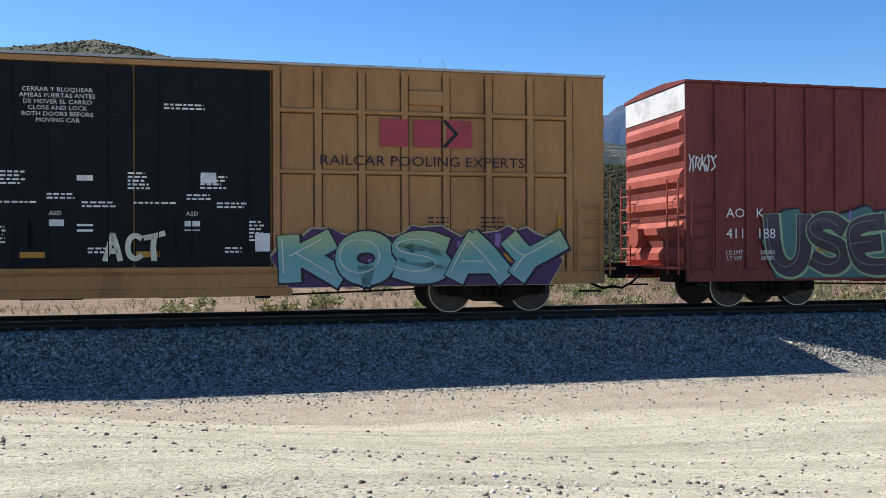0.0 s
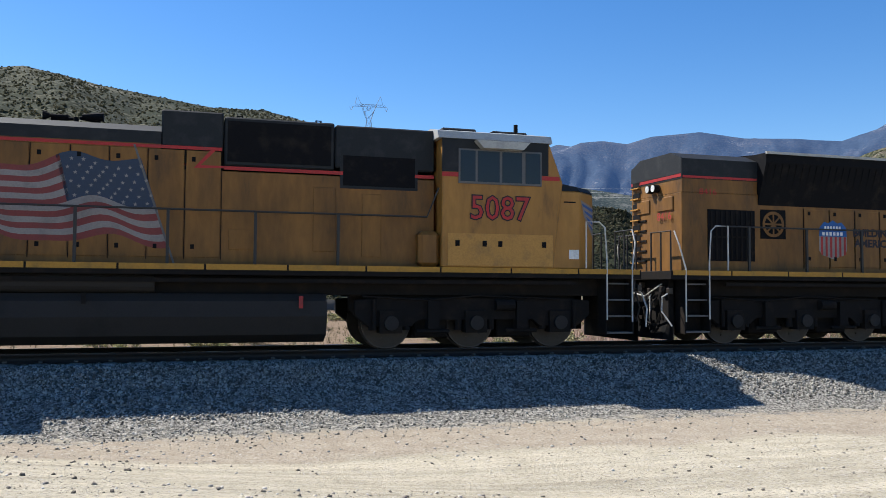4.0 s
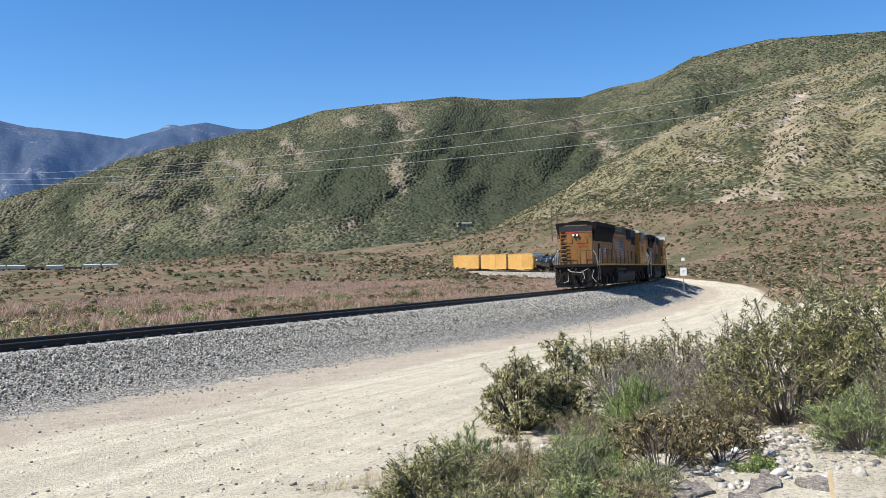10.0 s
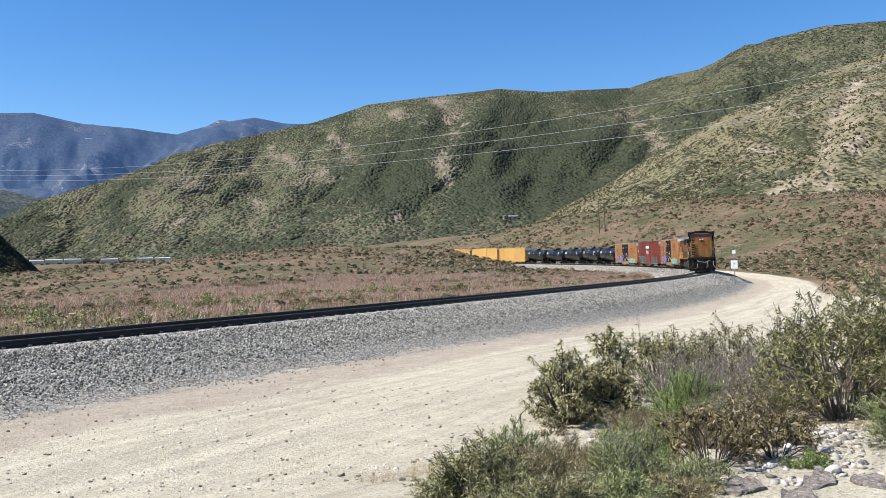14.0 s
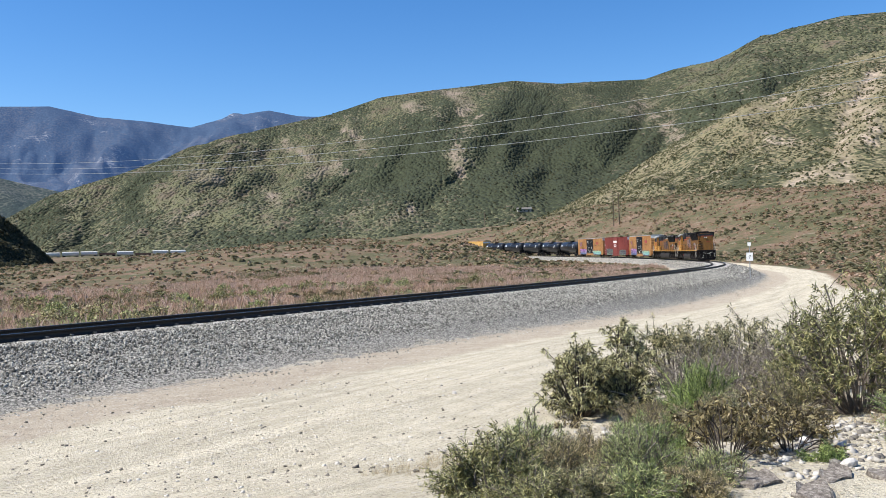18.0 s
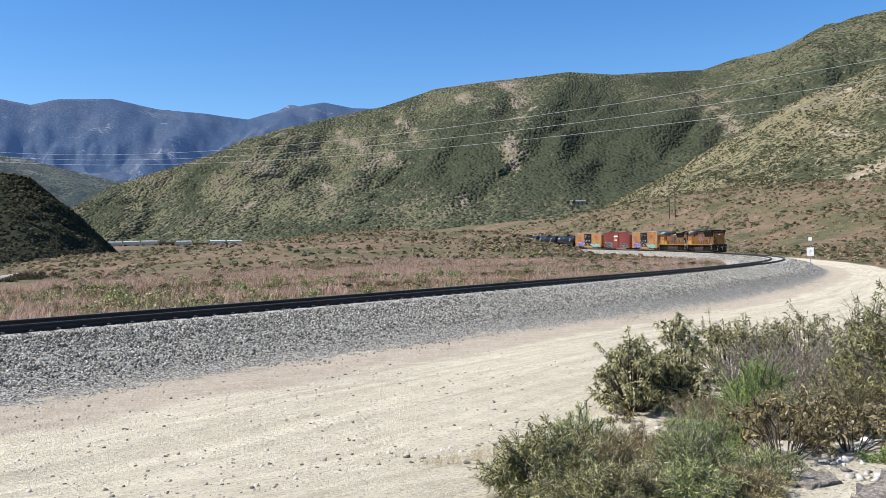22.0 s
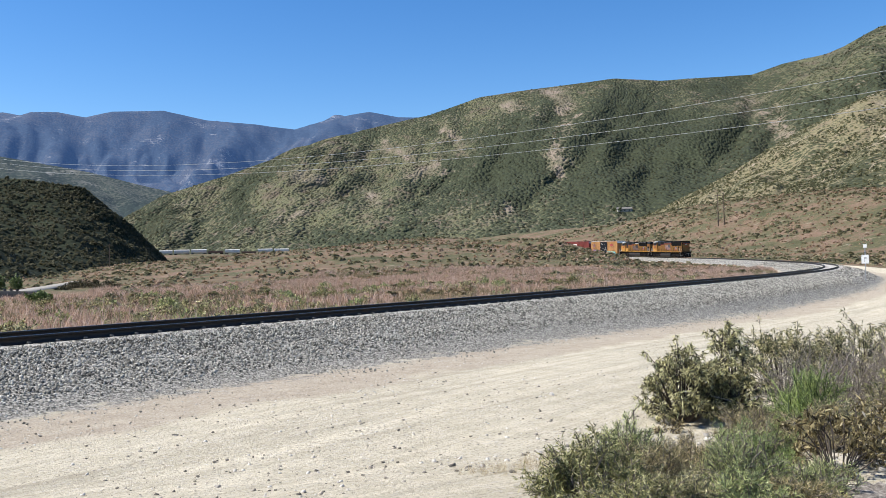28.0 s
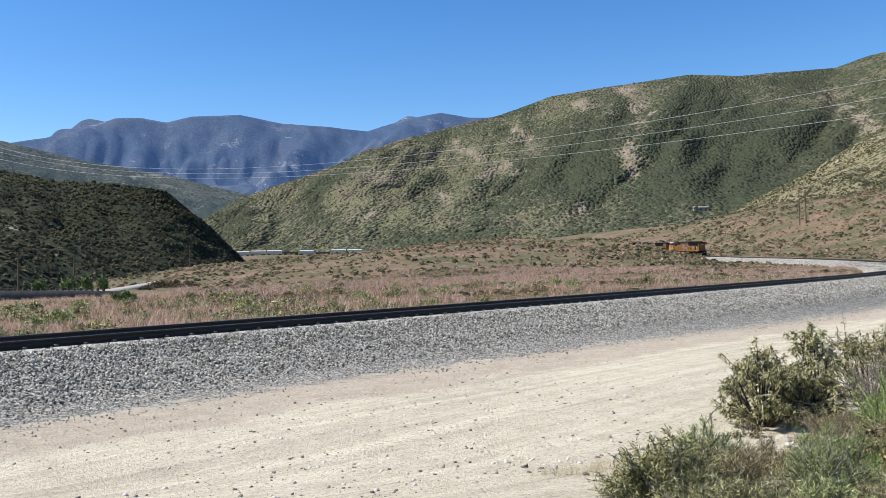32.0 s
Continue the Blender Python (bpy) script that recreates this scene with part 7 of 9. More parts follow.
def build_stones():
    rng = np.random.default_rng(5)
    grey = mat("ballast_stone", [(0.20, (0.080, 0.075, 0.064)), (0.45, (0.205, 0.195, 0.17)), (0.62, (0.32, 0.302, 0.262)), (0.84, (0.47, 0.445, 0.385))], 3.0, 0.9, island=0.8, fine=0.15, fine_scale=60)
    for k in range(3):
        n = 43000
        s = -17 + 92 * rng.random(n) ** 1.45
        o = -(0.95 + np.abs(rng.normal(0, 1, n)) * 2.0)
        keep = (o > -4.2) | ((o > -7.6) & (wavy(s, o * 2, 1.3, 31) > (-o - 5.5) * 0.38))
        s, o = s[keep], o[keep]
        p = on_line(s, o)
        z = ground_z(p[:, 0], p[:, 1]) + rng.uniform(-0.010, 0.022, len(s))
        size = rng.uniform(0.025, 0.056, len(s)) * np.where(o < -4.2, 0.66, 1.0) * (1 + 0.008 * np.maximum(s - 10, 0))
        tv, tf = chip(k)
        ob = scatter("ballast", tv, tf, turns(len(s), rng, p[:, 0], p[:, 1], z, size, size * rng.uniform(0.7, 1.2, len(s)), size, 0.5), grey)
        tagged(ob, "loose grey crushed stone ballast", "ballast", kind="stuff")
    n = 10000
    s, o = 70 + 110 * rng.random(n), rng.uniform(-4.6, 4.0, n)
    s, o = s[np.abs(o) > 1.2], o[np.abs(o) > 1.2]
    p = on_line(s, o)
    size = rng.uniform(0.07, 0.15, len(s))
    ob = scatter("ballast", *chip(12), turns(len(s), rng, p[:, 0], p[:, 1], ground_z(p[:, 0], p[:, 1]) + 0.01, size, size, size * 0.8, 0.5), grey)
    tagged(ob, "loose grey crushed stone ballast", "ballast", kind="stuff")
    n = 7000
    s, o = rng.uniform(-17, 60, n), rng.uniform(-0.6, 4.5, n)
    p = on_line(s, o)
    size = rng.uniform(0.04, 0.08, n)
    ob = scatter("ballast", *rough_stone(9), turns(n, rng, p[:, 0], p[:, 1], ground_z(p[:, 0], p[:, 1]) + 0.01, size, size, size, 0.5), grey)
    tagged(ob, "loose grey crushed stone ballast", "ballast", kind="stuff")
    n = 15000
    s, o = -17 + 62 * rng.random(n) ** 1.3, -(3.5 + np.abs(rng.normal(0, 1.15, n)))
    k = wavy(s * 0.5, o * 2, 1.0, 57, 3) > -0.25
    p = on_line(s[k], o[k])
    size = 0.010 + 0.026 * rng.random(len(p)) ** 2.2
    ob = scatter("ballast", *chip(4), turns(len(p), rng, p[:, 0], p[:, 1], ground_z(p[:, 0], p[:, 1]) + size * 0.2, size, size * 1.2, size * 0.8, 0.5), grey)
    tagged(ob, "small grey stones shed at the foot of the ballast", "ballast", kind="stuff")
    tan = mat("road_stone", [(0.25, (0.12, 0.105, 0.085)), (0.5, (0.34, 0.30, 0.25)), (0.75, (0.58, 0.54, 0.48))], 3.0, 0.95, island=0.8)
    n = 19000
    r, az = 5.2 + 24 * rng.random(n) ** 1.4, np.radians(rng.uniform(-30, 75, n))
    x, y = np.sin(az) * r, np.cos(az) * r
    d, _ = beside(x, y)
    keep = (d < -4.5) & (d > -13.2) & (wavy(x * 0.4, y, 1.1, 3) > -0.15)
    x, y = x[keep], y[keep]
    size = 0.007 + 0.030 * rng.random(len(x)) ** 5
    ob = scatter("road_stone", *rough_stone(21), turns(len(x), rng, x, y, ground_z(x, y) + size * 0.15, size * 1.2, size, size * 0.8, 0.3), tan)
    tagged(ob, "small loose stones on the dirt road", "stones", kind="stuff")
    n = 30000
    x, y = rng.uniform(3.0, 16, n), rng.uniform(0.2, 7.5, n)
    pad = (0.6 * (x - 5.0) + (y - 2.6)) / 1.166
    rocky = np.exp(-((x - 8.4) / 2.2) ** 2 - ((y - 1.9) / 1.0) ** 2) + 0.3 * np.exp(-((x - 9.3) / 1.2) ** 2 - ((y - 5.2) / 0.5) ** 2) + 0.04 * (x > 6)
    keep = (pad > -0.1) & (pad < 4.6) & (np.hypot(x, y) > 4.6) & (rng.random(n) < rocky)
    x, y = x[keep], y[keep]
    size = 0.009 + 0.060 * rng.random(len(x)) ** 4.0
    pale = mat("bank_stone", [(0.25, (0.15, 0.135, 0.115)), (0.5, (0.32, 0.295, 0.255)), (0.75, (0.48, 0.445, 0.395))], 4.0, 0.95, island=0.8, fine=0.12)
    ob = scatter("bank_stone", *rough_stone(33), turns(len(x), rng, x, y, ground_z(x, y) + size * 0.1, size * 1.2, size, size * 0.8, 0.3), pale)
    tagged(ob, "pale broken stones on the bank", "stones", kind="stuff")
    for i, (x, y, s, c) in enumerate(((4.02, 3.84, 0.07, (0.55, 0.45, 0.33)), (4.86, 2.62, 0.07, (0.52, 0.50, 0.46)), (6.95, 1.55, 0.13, (0.46, 0.43, 0.39)), (6.9, 1.2, 0.10, (0.45, 0.43, 0.40)), (7.2, 1.0, 0.11, (0.42, 0.39, 0.32)),
                                       (5.9, 2.3, 0.12, (0.5, 0.48, 0.46)), (11.34, 8.6, 0.09, (0.55, 0.51, 0.47)), (4.2, 3.25, 0.06, (0.5, 0.47, 0.43)), (7.9, 2.1, 0.12, (0.6, 0.57, 0.53)))):
        bm = bmesh.new()
        bmesh.ops.create_icosphere(bm, subdivisions=2, radius=s / 2)
        for v in bm.verts:
            v.co *= 1 + 0.35 * noise.noise(v.co * (5 / s) * 0.2 + Vector((i * 3.1, 0, 0)))
            v.co.z *= 0.65
        me = bpy.data.meshes.new("rock")
        bm.to_mesh(me), bm.free()
        me.materials.append(plain("rock_surface", c, 0.95, scale=14))
        ob = new("rock", me)
        ob.location = (x, y, float(ground_z(np.array([x]), np.array([y]))[0]) + s * 0.12)
        ob.rotation_euler = (0.2 * i, 0.1, i * 1.3)
        tagged(ob, "pale rough rock lying on the dirt", "rock", "rocks by the road")


def build_asphalt():
    tar = mat("old_asphalt", [(0.36, (0.09, 0.075, 0.062)), (0.5, (0.18, 0.155, 0.13)), (0.60, (0.26, 0.23, 0.195)), (0.72, (0.36, 0.325, 0.28))], 34.0, 0.95, fine=0.35, fine_scale=130, bump=0.012, bump_scale=60)
    rng = random.Random(8)
    for i, (x, y, w, d, h) in enumerate(((6.1, 1.98, 0.50, 0.30, 0.04), (6.55, 1.55, 0.40, 0.22, 0.035), (6.0, 1.55, 0.45, 0.28, 0.02), (6.75, 1.25, 0.42, 0.28, 0.025))):
        bm = bmesh.new()
        lo = []
        for k in range(9):
            a = 2 * math.pi * k / 9
            r = rng.uniform(0.75, 1.1)
            lo.append((math.cos(a) * w / 2 * r, math.sin(a) * d / 2 * r))
        loft(bm, [(a, b, -h) for a, b in lo], [(a * 0.94, b * 0.94, h * rng.uniform(0.35, 0.6)) for a, b in lo])
        bmesh.ops.subdivide_edges(bm, edges=bm.edges[:], cuts=2, use_grid_fill=True)
        for v in bm.verts:
            v.co += Vector((1, 1, 0.7)) * 0.05 * noise.noise(v.co * 9 + Vector((i, 0, 0)))
        me = bpy.data.meshes.new("asphalt_slab")
        bm.to_mesh(me), bm.free()
        me.materials.append(tar)
        ob = new("asphalt_slab", me)
        ob.location = (x, y, float(ground_z(np.array([x]), np.array([y]))[0]) + 0.02)
        ob.rotation_euler = (0.05, -0.08, -0.5 + 0.3 * i)
        tagged(ob, "broken slab of dark old asphalt", "asphalt", "slabs at the road edge")


def plant(name, x, y, high, wide, stems, leaves, leaf_len, leaf_wide, leaf_mat, wood_mat, seed, label, droop=0.5, spread=1.0, bare=0.35, twigs=3, tip_only=True, lean=(0, 0), thick=0.75, whorl=False, low=-0.08):
    """A shrub: branching stems from the root, and leaves set along the outer twigs."""
    rng = np.random.default_rng(seed)
    z0 = float(ground_z(np.array([x]), np.array([y]))[0]) - 0.03
    root = new(name)
    root.location = (x, y, z0)
    bm = bmesh.new()
    tips = []
    for i in range(stems):
        a, c = rng.uniform(0, 2 * math.pi), 1 - (1 - low) * rng.random() ** (0.9 if whorl else 1.15)
        q = math.sqrt(max(0.0, 1 - c * c)) * spread
        k = rng.uniform(0.78, 1.0) if whorl else rng.uniform(0.62, 1.0)
        top = Vector((math.cos(a) * q * wide / 2 * k + lean[0], math.sin(a) * q * wide / 2 * k + lean[1], max(0.08 * high, high * (0.10 + 0.90 * c) * k)))
        base = Vector((math.cos(a) * 0.07 * wide, math.sin(a) * 0.07 * wide, 0))
        mid = base.lerp(top, 0.5) + Vector((rng.normal(0, 0.05) * wide, rng.normal(0, 0.05) * wide, 0.07 * high))
        line = [base, base.lerp(mid, 0.5), mid, mid.lerp(top, 0.55) + Vector((0, 0, 0.02)), top]
        tube(bm, line, (0.004 + 0.005 * high) * thick, 4)
        for k in range(twigs):
            t = rng.uniform(0.6, 0.98) if whorl else rng.uniform(0.35, 0.98)
            st = base.lerp(mid, t * 2) if t < 0.5 else mid.lerp(top, t * 2 - 1)
            d = (Vector((rng.normal(), rng.normal(), rng.uniform(-0.1, 1.3))).normalized() + (top - base).normalized() * 0.5) * high * rng.uniform(0.10, 0.22)
            tube(bm, [st, st + d * 0.6 + Vector((0, 0, 0.01)), st + d], (0.0028 + 0.0015 * high) * thick, 3)
            tips.append((st, st + d))
        tips.append((mid.lerp(top, 0.3), top))
    wood = new("branchwork", bpy.data.meshes.new("branchwork"))
    bm.to_mesh(wood.data), bm.free()
    wood.data.materials.append(wood_mat)
    wood.parent = root
    if leaves:
        a = np.array([t[0] for t in tips])
        b = np.array([t[1] for t in tips])
        i = rng.integers(0, len(tips), leaves)
        u = bare + (1 - bare) * rng.random((leaves, 1)) ** (0.5 if whorl else 0.7) if tip_only else rng.random((leaves, 1))
        p = a[i] + (b[i] - a[i]) * u + rng.normal(0, 0.012, (leaves, 3))
        d = (b[i] - a[i]) / (np.linalg.norm(b[i] - a[i], axis=1, keepdims=True) + 1e-6)
        d = d * (0.35 if whorl else 0.6) + rng.normal(0, 0.6 if whorl else 0.75, (leaves, 3))
        d[:, 2] -= droop
        d /= np.linalg.norm(d, axis=1, keepdims=True)
        side = np.cross(d, rng.normal(0, 1, (leaves, 3)))
        side /= np.linalg.norm(side, axis=1, keepdims=True)
        nrm = np.cross(side, d)
        ln = leaf_len * rng.uniform(0.6, 1.25, (leaves, 1))
        wd = leaf_wide * rng.uniform(0.7, 1.2, (leaves, 1))
        v = np.stack([p, p + d * ln * 0.45 + side * wd * 0.5 + nrm * wd * 0.25, p + d * ln - nrm * ln * 0.18, p + d * ln * 0.45 - side * wd * 0.5 + nrm * wd * 0.25], 1).reshape(-1, 3)
        f = np.arange(leaves * 4).reshape(-1, 4)
        fo = new("foliage", mesh_of("foliage", v, f, leaf_mat))
        fo.parent = root
    return tagged(root, label, "tree" if name == "tree" else "shrub", {"shrub": "shrubs on the bank", "tree": "trees by the house", "canyon_bush": "bushes by the canyon road"}.get(name, "shrubs in the field"))


def grass(name, n, region, h, material, rng, label, blades=6, lean=0.35, width=0.010):
    """Tufts of blades, each blade a thin bent strip."""
    x, y = region
    v, f = [], []
    for k in range(blades):
        a = 2 * math.pi * k / blades + 0.4
        dx, dy = math.cos(a), math.sin(a)
        b = len(v)
        w = width
        m, e_, z1 = lean * (0.30 + 0.12 * (k % 3)), lean * (0.8 + 0.3 * (k % 2)), 1.0 - 0.14 * (k % 3)
        v += [(dx * 0.02 - dy * w, dy * 0.02 + dx * w, 0), (dx * 0.02 + dy * w, dy * 0.02 - dx * w, 0), (dx * m - dy * w * 0.8, dy * m + dx * w * 0.8, 0.6 * z1), (dx * m + dy * w * 0.8, dy * m - dx * w * 0.8, 0.6 * z1), (dx * e_, dy * e_, z1)]
        f += [(b, b + 1, b + 3), (b, b + 3, b + 2), (b + 2, b + 3, b + 4)]
    hh = h * rng.uniform(0.5, 1.2, len(x))
    ob = scatter(name, v, f, turns(len(x), rng, x, y, ground_z(x, y) - 0.02, hh * 0.9, hh * 0.9, hh, 0.12), material)
    return tagged(ob, label, "grass", kind="stuff")


def leafy(m, share=0.38):
    """Let some light through the leaves of a material."""
    nd, ln = m.node_tree.nodes, m.node_tree.links
    bs = nd["Principled BSDF"]
    tr, mx = nd.new("ShaderNodeBsdfTranslucent"), nd.new("ShaderNodeMixShader")
    mx.inputs[0].default_value = share
    ln.new(bs.inputs["Base Color"].links[0].from_socket, tr.inputs["Color"])
    ln.new(bs.outputs[0], mx.inputs[1]), ln.new(tr.outputs[0], mx.inputs[2])
    ln.new(mx.outputs[0], nd["Material Output"].inputs["Surface"])
    return m


def build_plants():
    rng = np.random.default_rng(11)
    wood = plain("shrub_bark", (0.17, 0.14, 0.115), 0.9)
    grey_wood = plain("dead_twigs", (0.24, 0.205, 0.175), 0.9)
    dark_wood = plain("dark_bark", (0.075, 0.06, 0.05), 0.9)

    def leaf(name, a, b, c):
        a, b, c = (tuple(v * k for v in q) for q, k in ((a, 0.75), (b, 0.95), (c, 1.15)))
        m = mat(name, [(0.2, a), (0.5, b), (0.8, c)], 2.0, 0.42, island=0.9, spec=0.4)
        return leafy(m)
    olive = leaf("olive_leaf", (0.105, 0.112, 0.046), (0.235, 0.235, 0.096), (0.43, 0.40, 0.19))
    bronze = leaf("bronze_leaf", (0.108, 0.101, 0.051), (0.274, 0.255, 0.121), (0.587, 0.548, 0.293))
    brown = leaf("brown_leaf", (0.075, 0.056, 0.026), (0.19, 0.148, 0.066), (0.38, 0.315, 0.16))
    green = leaf("soft_green", (0.102, 0.146, 0.048), (0.227, 0.292, 0.097), (0.412, 0.484, 0.174))
    straw_leaf = leaf("straw_green", (0.128, 0.112, 0.053), (0.255, 0.225, 0.112), (0.478, 0.39, 0.21))
    blue = leaf("grey_green", (0.131, 0.16, 0.069), (0.26, 0.308, 0.129), (0.492, 0.505, 0.218))
    drab = leaf("drab_leaf", (0.099, 0.105, 0.051), (0.231, 0.225, 0.105), (0.495, 0.437, 0.234))
    narrow, tall, twiggy = "rounded olive-brown shrub with drooping narrow leaves", "tall olive shrub with yellow-green leaf tufts", "half-dead grey twiggy shrub with few leaves"
    plant("shrub", 10.62, 5.80, 1.10, 1.05, 64, 9200, 0.085, 0.017, bronze, dark_wood, 1, narrow, 0.75, bare=0.4, twigs=3, thick=1.2, whorl=True, low=0.05)
    plant("shrub", 11.2, 5.42, 0.92, 0.90, 48, 6200, 0.085, 0.017, bronze, dark_wood, 22, narrow, 0.75, bare=0.4, twigs=3, thick=1.2, whorl=True, low=0.05)
    plant("shrub", 11.75, 5.62, 1.32, 0.60, 9, 1500, 0.09, 0.018, bronze, dark_wood, 2, "upright bronze-green shrub with leafy tops", 0.6, bare=0.5, thick=1.2, whorl=True, low=0.6)
    plant("shrub", 13.7, 5.70, 1.16, 1.8, 84, 9000, 0.085, 0.015, drab, dark_wood, 3, narrow, 0.6, bare=0.35, twigs=4, whorl=True, low=0.1)
    plant("shrub", 14.9, 5.0, 1.22, 1.9, 84, 9000, 0.085, 0.015, drab, dark_wood, 23, narrow, 0.6, bare=0.35, twigs=4, whorl=True, low=0.1)
    plant("shrub", 12.3, 4.45, 1.22, 2.3, 150, 1400, 0.032, 0.0068, bronze, grey_wood, 4, "dead bush of bare grey twigs", 0.3, bare=0.4, twigs=7, thick=0.5)
    plant("shrub", 13.4, 3.75, 1.30, 1.9, 120, 1400, 0.032, 0.0068, bronze, grey_wood, 24, "dead bush of bare grey twigs", 0.3, bare=0.4, twigs=7, thick=0.5)
    plant("shrub", 12.05, 2.55, 1.80, 2.3, 96, 14500, 0.085, 0.018, olive, wood, 5, tall, 0.5, bare=0.3, twigs=4, thick=0.9, whorl=True, low=0.02)
    plant("shrub", 12.5, 1.2, 1.98, 2.6, 96, 14500, 0.085, 0.018, olive, wood, 6, tall, 0.5, bare=0.3, twigs=4, thick=0.9, whorl=True, low=0.02)
    plant("shrub", 13.4, 1.9, 2.10, 2.4, 70, 9000, 0.085, 0.018, olive, wood, 26, tall, 0.5, bare=0.3, twigs=4, thick=0.9, whorl=True, low=0.02)
    plant("shrub", 14.6, 3.9, 1.6, 1.4, 70, 8775, 0.04, 0.00595, green, grey_wood, 16, "feathery pale green broom bush", -0.3, bare=0.1, twigs=6)
    plant("shrub", 10.4, 4.02, 0.92, 1.2, 110, 15000, 0.044, 0.00425, green, green, 7, "soft bright green feathery bush", -0.6, bare=0.05, twigs=4)
    plant("shrub", 9.5, 4.35, 0.50, 0.95, 90, 8775, 0.048, 0.0034, straw_leaf, wood, 17, "low straw-green tussock bush", -0.7, bare=0.05, twigs=3)
    plant("shrub", 9.6, 3.5, 0.55, 1.2, 90, 9450, 0.048, 0.0051, drab, wood, 27, "low olive bush under the grey twigs", -0.3, bare=0.05, twigs=4)
    plant("shrub", 11.3, 3.3, 0.75, 1.4, 90, 10800, 0.048, 0.00595, drab, wood, 28, "low olive bush under the grey twigs", -0.3, bare=0.05, twigs=4)
    plant("shrub", 11.55, 5.75, 0.55, 0.9, 50, 3600, 0.08, 0.015, bronze, dark_wood, 41, "low olive-brown bush under the taller shrubs", 0.5, bare=0.05)
    plant("shrub", 8.6, 3.2, 0.42, 1.0, 70, 5200, 0.05, 0.0045, straw_leaf, wood, 42, "low straw-green tussock bush", -0.7, bare=0.05, twigs=3)
    plant("shrub", 7.6, 3.35, 0.40, 0.95, 70, 5200, 0.05, 0.0045, straw_leaf, wood, 43, "low straw-green tussock bush", -0.7, bare=0.05, twigs=3)
    plant("shrub", 6.0, 2.25, 0.30, 0.6, 60, 4200, 0.035, 0.004, blue, wood, 44, "rounded blue-green fine-needled bush", -0.7, bare=0.05, twigs=3)
    curled = "dense low olive shrub with curled narrow leaves"
    plant("shrub", 4.85, 3.35, 0.52, 0.90, 80, 10500, 0.052, 0.0085, olive, wood, 8, curled, 0.3, bare=0.05, twigs=4)
    plant("shrub", 5.45, 3.25, 0.40, 0.80, 80, 7000, 0.052, 0.005, straw_leaf, wood, 29, "low straw-green tussock bush", -0.6, bare=0.05, twigs=4)
    plant("shrub", 5.75, 3.62, 0.62, 0.6, 60, 9450, 0.032, 0.0051, blue, wood, 9, "grey-green bush of upright needle-leaved shoots", -0.8, bare=0.05, twigs=3)
    plant("shrub", 6.6, 3.6, 0.36, 0.8, 80, 8100, 0.044, 0.00425, straw_leaf, wood, 30, "low straw-green tussock bush", -0.7, bare=0.05, twigs=3)
    plant("shrub", 5.75, 2.72, 0.46, 0.80, 110, 14000, 0.0304, 0.00357, blue, wood, 10, "rounded blue-green fine-needled bush", -0.7, bare=0.05, twigs=4)
    plant("shrub", 6.45, 2.95, 0.44, 0.8, 90, 12825, 0.044, 0.003825, green, wood, 18, "low green and straw tussock bush", -0.7, bare=0.05, twigs=4)
    for i, (x, y, h, w, m, lab) in enumerate(((4.55, 2.85, 0.34, 0.75, olive, curled), (4.95, 2.75, 0.30, 0.70, drab, curled), (5.25, 2.45, 0.30, 0.70, blue, "rounded blue-green fine-needled bush"), (5.55, 2.2, 0.24, 0.55, straw_leaf, "low straw-green tussock bush"))):
        plant("shrub", x, y, h, w, 80, 6500, 0.045, 0.006, m, wood, 60 + i, lab, 0.0, bare=0.05, twigs=4)
    withered = "sparse shrub with withered brown leaves"
    plant("shrub", 6.85, 2.42, 0.62, 0.90, 30, 2300, 0.062, 0.0155, brown, dark_wood, 11, withered, 0.8, bare=0.4, twigs=3, whorl=True, low=0.05, thick=0.7)
    plant("shrub", 7.5, 2.12, 0.60, 0.80, 22, 1500, 0.062, 0.0155, brown, dark_wood, 12, withered, 0.8, bare=0.4, twigs=3, whorl=True, low=0.05, thick=0.7)
    plant("shrub", 8.3, 2.45, 0.55, 0.7, 26, 1500, 0.052, 0.01275, brown, dark_wood, 32, withered, 0.7, bare=0.2, twigs=4)
    plant("shrub", 8.35, 1.15, 0.62, 1.2, 90, 12150, 0.04, 0.0051, green, wood, 13, "dense low green bush beside the stones", -0.4, bare=0.05, twigs=4)
    plant("shrub", 9.7, 0.9, 0.9, 1.4, 90, 12150, 0.04, 0.0051, drab, wood, 33, "dense low green bush beside the stones", -0.4, bare=0.05, twigs=4)
    plant("shrub", 7.15, 1.75, 0.16, 0.45, 40, 2430, 0.024, 0.00765, green, green, 14, "small patch of green weeds", 0, bare=0.0, twigs=2)
    plant("shrub", 9.75, 5.55, 0.26, 0.45, 24, 216, 0.064, 0.017, brown, dark_wood, 15, "withered rust-coloured low plant", 0.7, bare=0.3, twigs=2)
    plant("shrub", 11.5, 5.3, 0.32, 0.8, 60, 4590, 0.032, 0.0051, green, green, 19, "low green weeds under the shrubs", -0.2, bare=0.0, twigs=3)
    bm = bmesh.new()
    z = float(ground_z(np.array([11.0]), np.array([5.2]))[0])
    tube(bm, [(10.55, 5.75, z + 0.42), (10.9, 5.45, z + 0.33), (11.2, 5.1, z + 0.2), (11.9, 4.9, z + 0.15)], 0.007)
    tube(bm, [(10.2, 5.0, z + 0.12), (10.5, 4.75, z + 0.02), (10.8, 4.5, z + 0.06), (11.1, 4.6, z + 0.03)], 0.006)
    me = bpy.data.meshes.new("branch")
    bm.to_mesh(me), bm.free()
    me.materials.append(plain("bleached_wood", (0.55, 0.50, 0.44), 0.8))
    tagged(new("dead_branch", me), "bleached dead branch lying across the weeds", "branch")
